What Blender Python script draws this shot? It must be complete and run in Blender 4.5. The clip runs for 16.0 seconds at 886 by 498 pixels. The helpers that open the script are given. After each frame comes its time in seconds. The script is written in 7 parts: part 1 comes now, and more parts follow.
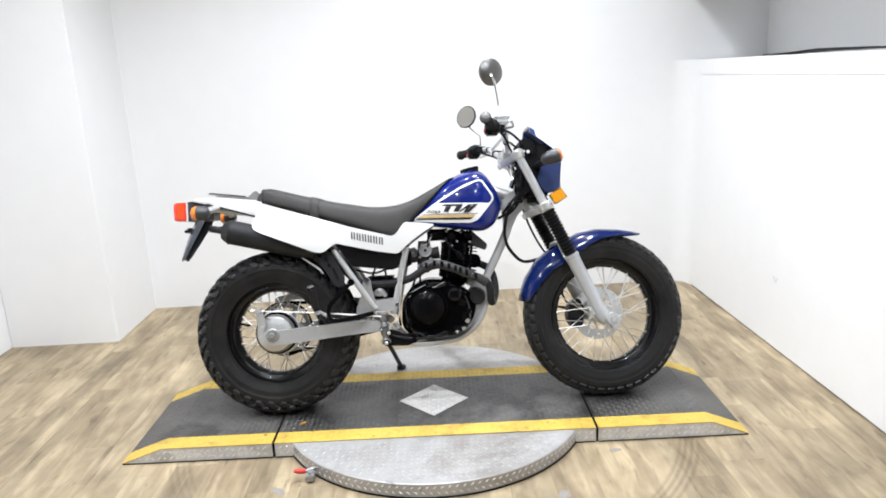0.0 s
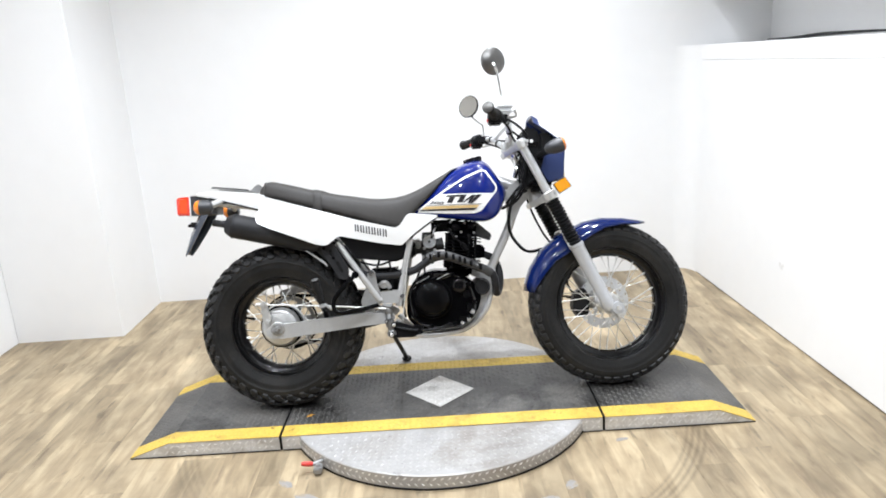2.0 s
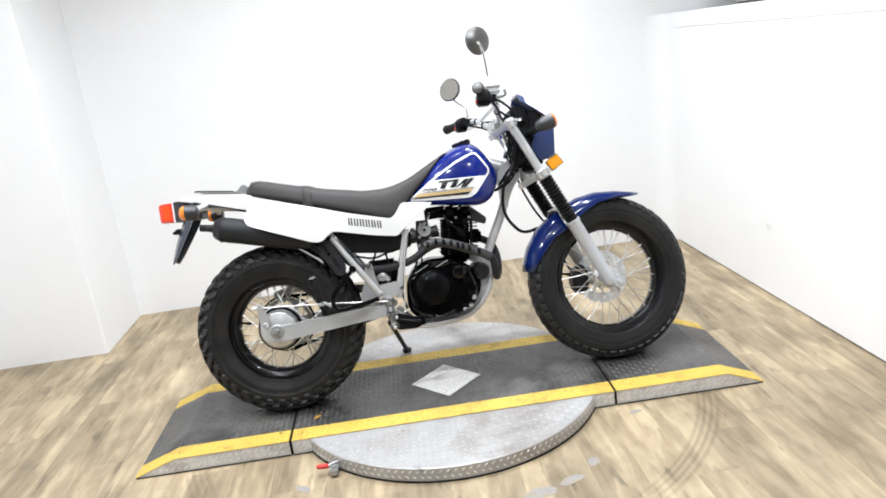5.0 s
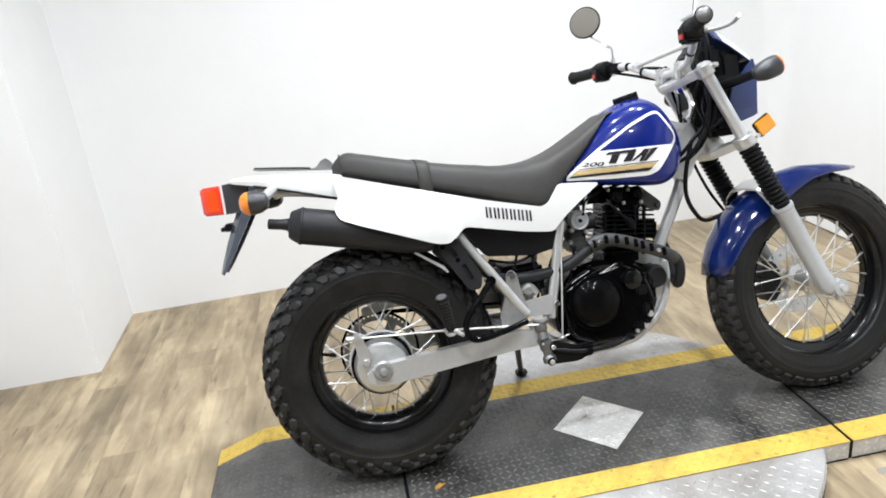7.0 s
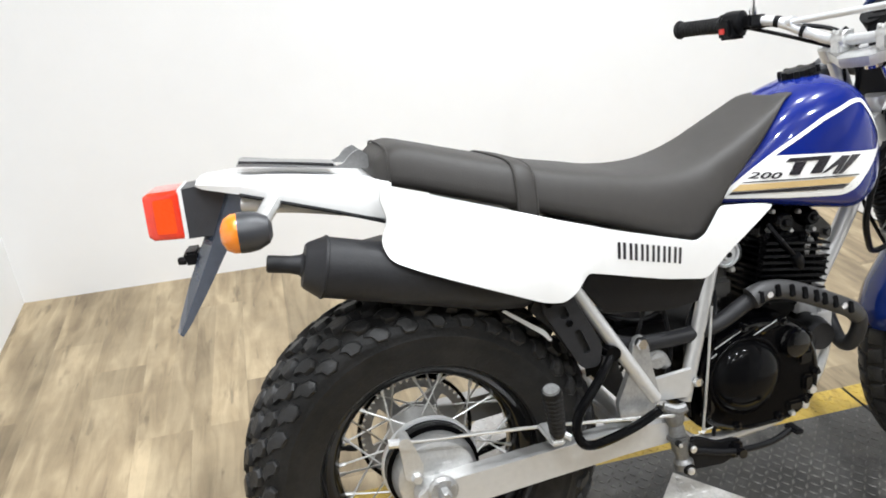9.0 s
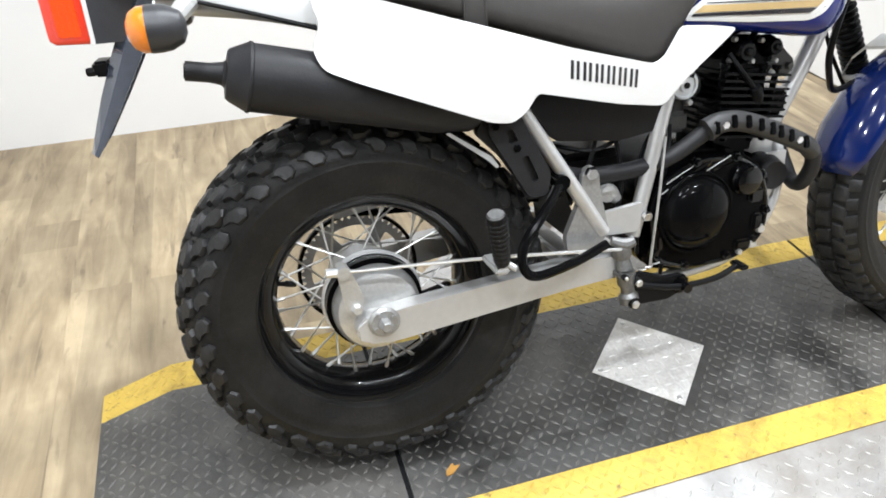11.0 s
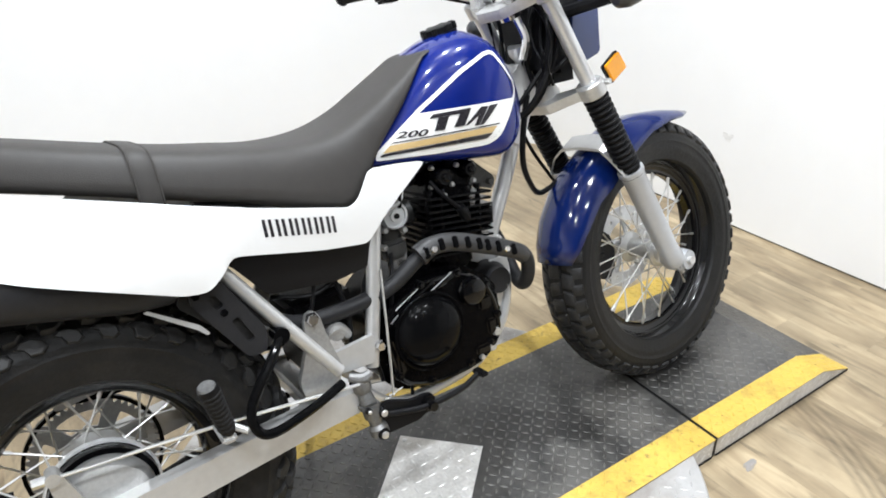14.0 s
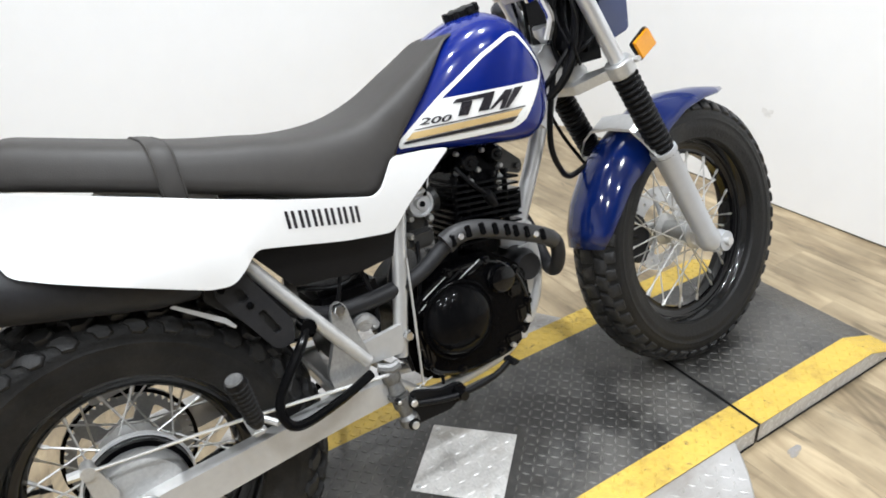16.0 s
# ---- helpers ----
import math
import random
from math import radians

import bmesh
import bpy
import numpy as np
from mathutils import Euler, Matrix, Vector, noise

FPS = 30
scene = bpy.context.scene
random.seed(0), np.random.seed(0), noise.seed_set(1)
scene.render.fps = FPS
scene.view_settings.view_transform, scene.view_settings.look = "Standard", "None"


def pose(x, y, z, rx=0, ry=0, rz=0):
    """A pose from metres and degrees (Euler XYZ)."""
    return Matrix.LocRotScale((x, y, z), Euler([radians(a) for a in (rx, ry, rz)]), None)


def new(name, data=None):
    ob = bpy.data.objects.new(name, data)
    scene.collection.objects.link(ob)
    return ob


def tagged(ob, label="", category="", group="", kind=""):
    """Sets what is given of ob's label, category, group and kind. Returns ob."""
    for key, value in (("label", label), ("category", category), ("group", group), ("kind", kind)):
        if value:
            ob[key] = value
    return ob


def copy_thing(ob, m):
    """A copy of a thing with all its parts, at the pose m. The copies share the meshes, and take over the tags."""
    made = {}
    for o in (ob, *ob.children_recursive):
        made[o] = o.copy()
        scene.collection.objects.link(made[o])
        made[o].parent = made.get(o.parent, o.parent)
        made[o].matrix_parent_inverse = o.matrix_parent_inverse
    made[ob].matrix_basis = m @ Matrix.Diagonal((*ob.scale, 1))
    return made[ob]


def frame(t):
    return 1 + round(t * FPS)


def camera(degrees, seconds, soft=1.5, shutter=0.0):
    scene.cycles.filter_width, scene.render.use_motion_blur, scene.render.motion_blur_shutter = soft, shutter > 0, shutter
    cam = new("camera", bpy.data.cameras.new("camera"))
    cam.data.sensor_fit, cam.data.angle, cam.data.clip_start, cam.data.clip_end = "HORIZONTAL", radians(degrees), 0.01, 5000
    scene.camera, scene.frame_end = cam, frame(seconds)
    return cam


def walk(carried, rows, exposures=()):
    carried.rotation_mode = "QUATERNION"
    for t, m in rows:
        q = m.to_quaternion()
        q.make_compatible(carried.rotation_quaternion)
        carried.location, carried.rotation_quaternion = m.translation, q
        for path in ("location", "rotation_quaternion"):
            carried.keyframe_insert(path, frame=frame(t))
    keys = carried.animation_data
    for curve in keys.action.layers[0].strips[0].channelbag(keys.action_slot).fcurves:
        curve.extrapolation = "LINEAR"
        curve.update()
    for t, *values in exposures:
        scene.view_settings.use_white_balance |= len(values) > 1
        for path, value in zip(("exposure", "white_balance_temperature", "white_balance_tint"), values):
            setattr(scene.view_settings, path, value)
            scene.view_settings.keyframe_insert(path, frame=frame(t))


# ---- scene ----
cam = camera(64.65, 16.0, soft=1.8)
# seconds, eye, yaw, pitch, roll
ROWS = [
    (0, (0.0137, -2.6666, 1.3774), -0.18, -14.11, -2.71),
    (0.5, (0.0122, -2.6516, 1.3773), -0.57, -15.02, -3.21),
    (1, (0.0159, -2.6621, 1.3863), -0.71, -13.53, -3.00),
    (1.5, (0.0165, -2.6658, 1.3942), 0.22, -13.39, -2.87),
    (2, (0.0107, -2.6547, 1.3845), 0.15, -15.02, -3.55),
    (2.5, (0.0089, -2.6602, 1.3859), -0.02, -14.68, -3.50),
    (3, (0.0095, -2.6633, 1.3885), -0.64, -14.72, -3.48),
    (3.2, (0.0132, -2.6653, 1.3923), -0.88, -14.74, -3.46),
    (5.3, (-0.1759, -2.5656, 1.3698), -2.86, -17.04, -7.53),
    (5.5, (-0.2175, -2.4978, 1.3484), -2.50, -18.37, -6.90),
    (6, (-0.3058, -2.2170, 1.3471), -0.72, -15.41, -7.43),
    (6.5, (-0.5041, -1.9649, 1.3519), -3.20, -17.39, -8.00),
    (7, (-0.6624, -1.7149, 1.3523), -6.80, -20.77, -6.70),
    (7.5, (-0.6749, -1.3720, 1.3464), -6.08, -18.66, -4.28),
    (8, (-0.7241, -1.1666, 1.3430), -7.21, -20.08, -3.82),
    (8.5, (-0.8333, -0.9891, 1.3559), -13.99, -23.37, -4.91),
    (9, (-0.8611, -0.9192, 1.3167), -14.00, -27.20, -1.76),
    (9.5, (-0.8563, -0.9123, 1.2694), -13.29, -32.09, -0.69),
    (9.7, (-0.8569, -0.9129, 1.2523), -13.45, -33.69, 0.36),
    (11.8, (-0.7867, -0.9407, 1.1897), -23.95, -37.15, -2.12),
    (12, (-0.7716, -0.9526, 1.1915), -26.32, -37.12, -2.88),
    (12.5, (-0.7518, -0.9685, 1.2137), -29.60, -35.38, -3.86),
    (13, (-0.7481, -0.9884, 1.2469), -32.30, -31.65, -3.94),
    (13.5, (-0.6920, -0.9849, 1.2660), -35.82, -29.57, -3.06),
    (14, (-0.6219, -0.9778, 1.2804), -32.36, -29.17, -1.80),
    (14.5, (-0.5709, -0.9665, 1.2845), -32.73, -28.41, -1.70),
    (15, (-0.5886, -0.9688, 1.2637), -30.47, -30.16, -1.63),
    (15.5, (-0.6010, -0.9827, 1.2617), -26.56, -32.12, -5.38),
    (16, (-0.5960, -0.9729, 1.2699), -28.78, -30.03, -4.97),
]
EXPOSURES = [(0.0, -0.06, 6400, 11), (2.5, 0.03, 6400, 11), (5.5, 0.0, 6420, 11), (7.0, -0.09, 6450, 10), (8.5, -0.08, 6530, 10), (9.5, -0.05, 6600, 10), (12.0, 0.09, 6400, 10), (13.2, 0.0, 6430, 10), (14.5, -0.12, 6450, 10), (16.0, -0.18, 6470, 10)]


def eye_pose(e, yaw, pitch, roll):
    return Matrix.Translation(e) @ Euler((radians(90 + pitch), 0, radians(yaw))).to_matrix().to_4x4() @ pose(0, 0, 0, 0, 0, roll)


walk(cam, [(t, eye_pose(e, a, b, c)) for t, e, a, b, c in ROWS], EXPOSURES)

# ---------------------------------------------------------------- light
world = bpy.data.worlds.new("world")
scene.world = world
world.use_nodes = True
world.node_tree.nodes["Background"].inputs[0].default_value = (0.95, 0.97, 1.0, 1)
world.node_tree.nodes["Background"].inputs[1].default_value = 0.12

LAMP_WATTS = 18.4
CEIL = 3.0


# ---------------------------------------------------------------- materials
def material(name, color, rough=0.5, metal=0.0, vary=0.12, scale=8.0, bump=0.0, bump_scale=60.0, coat=0.0, spread=0.0, spec=0.5, stretch=(1, 1, 1), fine=None, space="Object", dirt=None):
    """Base colour varied at two scales, roughness with wear, fine relief."""
    m = bpy.data.materials.new(name)
    m.use_nodes = True
    nt = m.node_tree
    b = nt.nodes["Principled BSDF"]
    b.inputs["Metallic"].default_value = metal
    b.inputs["Specular IOR Level"].default_value = spec
    b.inputs["Coat Weight"].default_value = coat
    b.inputs["Coat Roughness"].default_value = 0.035
    tc = nt.nodes.new("ShaderNodeTexCoord")
    mp = nt.nodes.new("ShaderNodeMapping")
    mp.inputs["Scale"].default_value = stretch
    nt.links.new(tc.outputs[space], mp.inputs[0])
    n1 = nt.nodes.new("ShaderNodeTexNoise")
    n1.inputs["Scale"].default_value = scale
    n1.inputs["Detail"].default_value = 5
    n2 = nt.nodes.new("ShaderNodeTexNoise")
    n2.inputs["Scale"].default_value = fine or scale * 9
    n2.inputs["Detail"].default_value = 4
    for n in (n1, n2):
        nt.links.new(mp.outputs[0], n.inputs["Vector"])
    add = nt.nodes.new("ShaderNodeMath")
    add.operation = "MULTIPLY_ADD"
    add.inputs[1].default_value = 0.5
    nt.links.new(n2.outputs[0], add.inputs[0])
    half = nt.nodes.new("ShaderNodeMath")
    half.operation = "MULTIPLY"
    half.inputs[1].default_value = 0.5
    nt.links.new(n1.outputs[0], half.inputs[0])
    nt.links.new(half.outputs[0], add.inputs[2])
    ramp = nt.nodes.new("ShaderNodeMapRange")
    ramp.inputs["From Min"].default_value = 0.3
    ramp.inputs["From Max"].default_value = 0.7
    ramp.inputs["To Min"].default_value = 1 - vary
    ramp.inputs["To Max"].default_value = 1 + vary
    nt.links.new(add.outputs[0], ramp.inputs[0])
    out = ramp.outputs[0]
    if spread:
        info = nt.nodes.new("ShaderNodeObjectInfo")
        r2 = nt.nodes.new("ShaderNodeMapRange")
        r2.inputs["To Min"].default_value = 1 - spread
        r2.inputs["To Max"].default_value = 1 + spread
        nt.links.new(info.outputs["Random"], r2.inputs[0])
        mul = nt.nodes.new("ShaderNodeMath")
        mul.operation = "MULTIPLY"
        nt.links.new(out, mul.inputs[0])
        nt.links.new(r2.outputs[0], mul.inputs[1])
        out = mul.outputs[0]
    sc = nt.nodes.new("ShaderNodeVectorMath")
    sc.operation = "SCALE"
    sc.inputs[0].default_value = color
    nt.links.new(out, sc.inputs["Scale"])
    base = sc.outputs[0]
    for tint, amount, size, low, high in dirt or ():
        # patches of grime, scuffs or dust with ragged edges
        n4 = nt.nodes.new("ShaderNodeTexNoise")
        n4.inputs["Scale"].default_value = size
        n4.inputs["Detail"].default_value = 9
        n4.inputs["Roughness"].default_value = 0.68
        n4.inputs["Distortion"].default_value = 0.4
        nt.links.new(mp.outputs[0], n4.inputs["Vector"])
        mr = nt.nodes.new("ShaderNodeMapRange")
        mr.inputs["From Min"].default_value = low
        mr.inputs["From Max"].default_value = high
        mr.inputs["To Max"].default_value = amount
        nt.links.new(n4.outputs[0], mr.inputs[0])
        mx = nt.nodes.new("ShaderNodeMix")
        mx.data_type = "RGBA"
        nt.links.new(mr.outputs[0], mx.inputs[0])
        nt.links.new(base, mx.inputs[6])
        mx.inputs[7].default_value = (*tint, 1)
        base = mx.outputs[2]
    nt.links.new(base, b.inputs["Base Color"])
    rr = nt.nodes.new("ShaderNodeMapRange")
    rr.inputs["To Min"].default_value = max(0.02, rough * 0.8)
    rr.inputs["To Max"].default_value = min(1.0, rough * 1.2)
    nt.links.new(n1.outputs[0], rr.inputs[0])
    nt.links.new(rr.outputs[0], b.inputs["Roughness"])
    if bump:
        n3 = nt.nodes.new("ShaderNodeTexNoise")
        n3.inputs["Scale"].default_value = bump_scale
        n3.inputs["Detail"].default_value = 3
        nt.links.new(mp.outputs[0], n3.inputs["Vector"])
        bp = nt.nodes.new("ShaderNodeBump")
        bp.inputs["Strength"].default_value = bump
        bp.inputs["Distance"].default_value = 0.004
        nt.links.new(n3.outputs[0], bp.inputs["Height"])
        nt.links.new(bp.outputs[0], b.inputs["Normal"])
    return m


def wood_material():
    """Pale oak vinyl boards: streaky grain along y, dark brown knots and smudges, board to board shifts."""
    m = bpy.data.materials.new("oak_vinyl")
    m.use_nodes = True
    nt = m.node_tree
    b = nt.nodes["Principled BSDF"]
    tc = nt.nodes.new("ShaderNodeTexCoord")
    geo = nt.nodes.new("ShaderNodeNewGeometry")
    info = nt.nodes.new("ShaderNodeObjectInfo")
    off = nt.nodes.new("ShaderNodeVectorMath")
    off.operation = "MULTIPLY_ADD"
    off.inputs[1].default_value = (17.0, 31.0, 0)
    comb = nt.nodes.new("ShaderNodeCombineXYZ")
    for k in range(3):
        nt.links.new(info.outputs["Random"], comb.inputs[k])
    nt.links.new(comb.outputs[0], off.inputs[0])
    nt.links.new(geo.outputs["Position"], off.inputs[2])

    def tex(scale, sx, sy, detail, dist=0.0):
        mp = nt.nodes.new("ShaderNodeMapping")
        mp.inputs["Scale"].default_value = (sx, sy, 1)
        nt.links.new(off.outputs[0], mp.inputs[0])
        n = nt.nodes.new("ShaderNodeTexNoise")
        n.inputs["Scale"].default_value = scale
        n.inputs["Detail"].default_value = detail
        n.inputs["Distortion"].default_value = dist
        nt.links.new(mp.outputs[0], n.inputs["Vector"])
        return n.outputs[0]

    streak = tex(6, 3.6, 0.62, 6, 0.9)
    blotch = tex(3.0, 1.5, 0.75, 4, 0.4)
    grain = tex(60, 6.0, 0.35, 4)
    cr = nt.nodes.new("ShaderNodeValToRGB")
    e = cr.color_ramp.elements
    e[0].position, e[0].color = 0.31, (0.185, 0.138, 0.086, 1)
    e[1].position, e[1].color = 0.63, (0.455, 0.362, 0.232, 1)
    x = cr.color_ramp.elements.new(0.465)
    x.color = (0.312, 0.241, 0.149, 1)
    # narrow printed staves within each board
    stave_map = nt.nodes.new("ShaderNodeMapping")
    stave_map.inputs["Scale"].default_value = (13.16, 1.15, 0)
    nt.links.new(off.outputs[0], stave_map.inputs[0])
    snap = nt.nodes.new("ShaderNodeVectorMath")
    snap.operation = "FLOOR"
    nt.links.new(stave_map.outputs[0], snap.inputs[0])
    stave = nt.nodes.new("ShaderNodeTexWhiteNoise")
    nt.links.new(snap.outputs[0], stave.inputs["Vector"])
    stave_tone = nt.nodes.new("ShaderNodeMapRange")
    stave_tone.inputs["To Min"].default_value = 0.80
    stave_tone.inputs["To Max"].default_value = 1.10
    nt.links.new(stave.outputs["Value"], stave_tone.inputs[0])
    # small dark knots
    knot = tex(12, 2.3, 0.5, 4, 0.4)
    knot_tone = nt.nodes.new("ShaderNodeMapRange")
    knot_tone.inputs["From Min"].default_value = 0.61
    knot_tone.inputs["From Max"].default_value = 0.72
    knot_tone.inputs["To Min"].default_value = 1.0
    knot_tone.inputs["To Max"].default_value = 0.58
    nt.links.new(knot, knot_tone.inputs[0])
    marks = nt.nodes.new("ShaderNodeMath")
    marks.operation = "MULTIPLY"
    nt.links.new(stave_tone.outputs[0], marks.inputs[0])
    nt.links.new(knot_tone.outputs[0], marks.inputs[1])
    mix = nt.nodes.new("ShaderNodeMath")
    mix.operation = "MULTIPLY_ADD"
    mix.inputs[1].default_value = 0.55
    nt.links.new(streak, mix.inputs[0])
    m2 = nt.nodes.new("ShaderNodeMath")
    m2.operation = "MULTIPLY"
    m2.inputs[1].default_value = 0.45
    nt.links.new(blotch, m2.inputs[0])
    nt.links.new(m2.outputs[0], mix.inputs[2])
    nt.links.new(mix.outputs[0], cr.inputs[0])
    r2 = nt.nodes.new("ShaderNodeMapRange")
    r2.inputs["To Min"].default_value = 0.93
    r2.inputs["To Max"].default_value = 1.07
    nt.links.new(info.outputs["Random"], r2.inputs[0])
    g2 = nt.nodes.new("ShaderNodeMapRange")
    g2.inputs["To Min"].default_value = 0.91
    g2.inputs["To Max"].default_value = 1.09
    nt.links.new(grain, g2.inputs[0])
    mul = nt.nodes.new("ShaderNodeMath")
    mul.operation = "MULTIPLY"
    nt.links.new(r2.outputs[0], mul.inputs[0])
    nt.links.new(g2.outputs[0], mul.inputs[1])
    mul_marks = nt.nodes.new("ShaderNodeMath")
    mul_marks.operation = "MULTIPLY"
    nt.links.new(mul.outputs[0], mul_marks.inputs[0])
    nt.links.new(marks.outputs[0], mul_marks.inputs[1])
    mul = mul_marks
    sc = nt.nodes.new("ShaderNodeVectorMath")
    sc.operation = "SCALE"
    nt.links.new(cr.outputs[0], sc.inputs[0])
    nt.links.new(mul.outputs[0], sc.inputs["Scale"])
    # broad foot-worn smudges
    smudge = nt.nodes.new("ShaderNodeMapRange")
    smudge.inputs["From Min"].default_value = 0.35
    smudge.inputs["From Max"].default_value = 0.62
    smudge.inputs["To Min"].default_value = 0.76
    smudge.inputs["To Max"].default_value = 1.15
    sm = nt.nodes.new("ShaderNodeTexNoise")
    sm.inputs["Scale"].default_value = 2.3
    sm.inputs["Detail"].default_value = 7
    sm.inputs["Roughness"].default_value = 0.62
    nt.links.new(geo.outputs["Position"], sm.inputs["Vector"])
    nt.links.new(sm.outputs[0], smudge.inputs[0])
    sc2 = nt.nodes.new("ShaderNodeVectorMath")
    sc2.operation = "SCALE"
    nt.links.new(sc.outputs[0], sc2.inputs[0])
    nt.links.new(smudge.outputs[0], sc2.inputs["Scale"])
    sc = sc2
    # rubber scuff ring worn into the boards round the turntable
    sub = nt.nodes.new("ShaderNodeVectorMath")
    sub.operation = "DISTANCE"
    sub.inputs[1].default_value = (-0.045, 0.009, 0.0)
    nt.links.new(geo.outputs["Position"], sub.inputs[0])
    ring = nt.nodes.new("ShaderNodeValToRGB")
    re = ring.color_ramp.elements
    re[0].position, re[0].color = 0.0, (1, 1, 1, 1)
    re[1].position, re[1].color = 1.0, (1, 1, 1, 1)
    for p, v in ((0.26, 0.97), (0.33, 0.70), (0.39, 0.93), (0.46, 0.60), (0.53, 0.90), (0.60, 0.58), (0.67, 0.92), (0.74, 0.66), (0.82, 0.97)):
        q = ring.color_ramp.elements.new(p)
        q.color = (v, v * 0.99, v * 0.98, 1)
    span = nt.nodes.new("ShaderNodeMapRange")
    span.inputs["From Min"].default_value = 0.92
    span.inputs["From Max"].default_value = 1.08
    nt.links.new(sub.outputs["Value"], span.inputs[0])
    nt.links.new(span.outputs[0], ring.inputs[0])
    fade = nt.nodes.new("ShaderNodeMix")
    fade.data_type = "RGBA"
    fade.inputs[6].default_value = (1, 1, 1, 1)
    patchy = nt.nodes.new("ShaderNodeTexNoise")
    patchy.inputs["Scale"].default_value = 1.7
    patchy.inputs["Detail"].default_value = 3
    nt.links.new(geo.outputs["Position"], patchy.inputs["Vector"])
    worn = nt.nodes.new("ShaderNodeMapRange")
    worn.inputs["From Min"].default_value = 0.36
    worn.inputs["From Max"].default_value = 0.56
    worn.inputs["To Min"].default_value = 0.2
    nt.links.new(patchy.outputs[0], worn.inputs[0])
    nt.links.new(worn.outputs[0], fade.inputs[0])
    nt.links.new(ring.outputs[0], fade.inputs[7])
    fin = nt.nodes.new("ShaderNodeVectorMath")
    fin.operation = "MULTIPLY"
    nt.links.new(sc.outputs[0], fin.inputs[0])
    nt.links.new(fade.outputs[2], fin.inputs[1])
    nt.links.new(fin.outputs[0], b.inputs["Base Color"])
    b.inputs["Roughness"].default_value = 0.48
    bp = nt.nodes.new("ShaderNodeBump")
    bp.inputs["Strength"].default_value = 0.12
    bp.inputs["Distance"].default_value = 0.002
    nt.links.new(grain, bp.inputs["Height"])
    nt.links.new(bp.outputs[0], b.inputs["Normal"])
    return m


def stained(m, centre, half, turn, color, strength):
    """An oily stain of uneven outline soaked into a surface at one spot."""
    nt = m.node_tree
    b = nt.nodes["Principled BSDF"]
    socket = b.inputs["Base Color"].links[0].from_socket
    geo = nt.nodes.new("ShaderNodeNewGeometry")
    mp = nt.nodes.new("ShaderNodeMapping")
    mp.vector_type = "TEXTURE"
    mp.inputs["Location"].default_value = centre
    mp.inputs["Rotation"].default_value = (0, 0, radians(turn))
    mp.inputs["Scale"].default_value = (half[0], half[1], 10.0)
    nt.links.new(geo.outputs["Position"], mp.inputs[0])
    size = nt.nodes.new("ShaderNodeVectorMath")
    size.operation = "LENGTH"
    nt.links.new(mp.outputs[0], size.inputs[0])
    n = nt.nodes.new("ShaderNodeTexNoise")
    n.inputs["Scale"].default_value = 26.0
    n.inputs["Detail"].default_value = 5
    nt.links.new(geo.outputs["Position"], n.inputs["Vector"])
    add = nt.nodes.new("ShaderNodeMath")
    add.operation = "MULTIPLY_ADD"
    add.inputs[1].default_value = 1.6
    nt.links.new(n.outputs[0], add.inputs[0])
    nt.links.new(size.outputs["Value"], add.inputs[2])
    cut = nt.nodes.new("ShaderNodeMapRange")
    cut.inputs["From Min"].default_value = 1.45
    cut.inputs["From Max"].default_value = 1.85
    cut.inputs["To Min"].default_value = strength
    cut.inputs["To Max"].default_value = 0.0
    nt.links.new(add.outputs[0], cut.inputs[0])
    mix = nt.nodes.new("ShaderNodeMix")
    mix.data_type = "RGBA"
    mix.inputs[7].default_value = (*color, 1)
    nt.links.new(cut.outputs[0], mix.inputs[0])
    nt.links.new(socket, mix.inputs[6])
    nt.links.new(mix.outputs[2], b.inputs["Base Color"])


def emitter(name, color, strength):
    m = bpy.data.materials.new(name)
    m.use_nodes = True
    b = m.node_tree.nodes["Principled BSDF"]
    b.inputs["Base Color"].default_value = (*color, 1)
    b.inputs["Emission Color"].default_value = (*color, 1)
    b.inputs["Emission Strength"].default_value = strength
    return m


def lens_material(name, color, rough=0.12):
    m = material(name, color, rough, vary=0.06, scale=30, bump=0.25, bump_scale=180, coat=0.6)
    b = m.node_tree.nodes["Principled BSDF"]
    b.inputs["Transmission Weight"].default_value = 0.12
    return m


WALL = material("white_wall_paint", (0.872, 0.873, 0.873), 0.7, vary=0.015, scale=1.1, bump=0.05, bump_scale=120)
# dark so the unseen wall behind the viewer gives little fill light
REAR_WALL = material("grey_wall_paint", (0.13, 0.13, 0.13), 0.8, vary=0.06, scale=1.5)
DARK_WALL = material("dark_wall_paint", (0.09, 0.09, 0.095), 0.7, vary=0.08, scale=1.5)
CEILING = material("ceiling_paint", (0.66, 0.66, 0.66), 0.85, vary=0.02, scale=1.0)
OAK = wood_material()
SUBFLOOR = material("floor_joint", (0.24, 0.19, 0.125), 0.8)
SHIELD = material("grey_black_shield", (0.036, 0.0355, 0.036), 0.5, vary=0.2, scale=14, bump=0.15, bump_scale=250, spec=0.35)
DECK = material("black_deck_paint", (0.045, 0.0435, 0.041), 0.40, vary=0.5, scale=3.0, bump=0.2, bump_scale=240, fine=55, spec=0.75, dirt=[((0.120, 0.112, 0.100), 0.6, 3.2, 0.48, 0.66), ((0.008, 0.0075, 0.007), 0.85, 4.5, 0.54, 0.64)])
DECK_NUB = material("worn_black_tread", (0.115, 0.110, 0.103), 0.42, metal=0.1, vary=0.5, scale=6, dirt=[((0.15, 0.14, 0.125), 0.6, 4.0, 0.50, 0.66), ((0.030, 0.028, 0.026), 0.8, 4.5, 0.54, 0.64)])
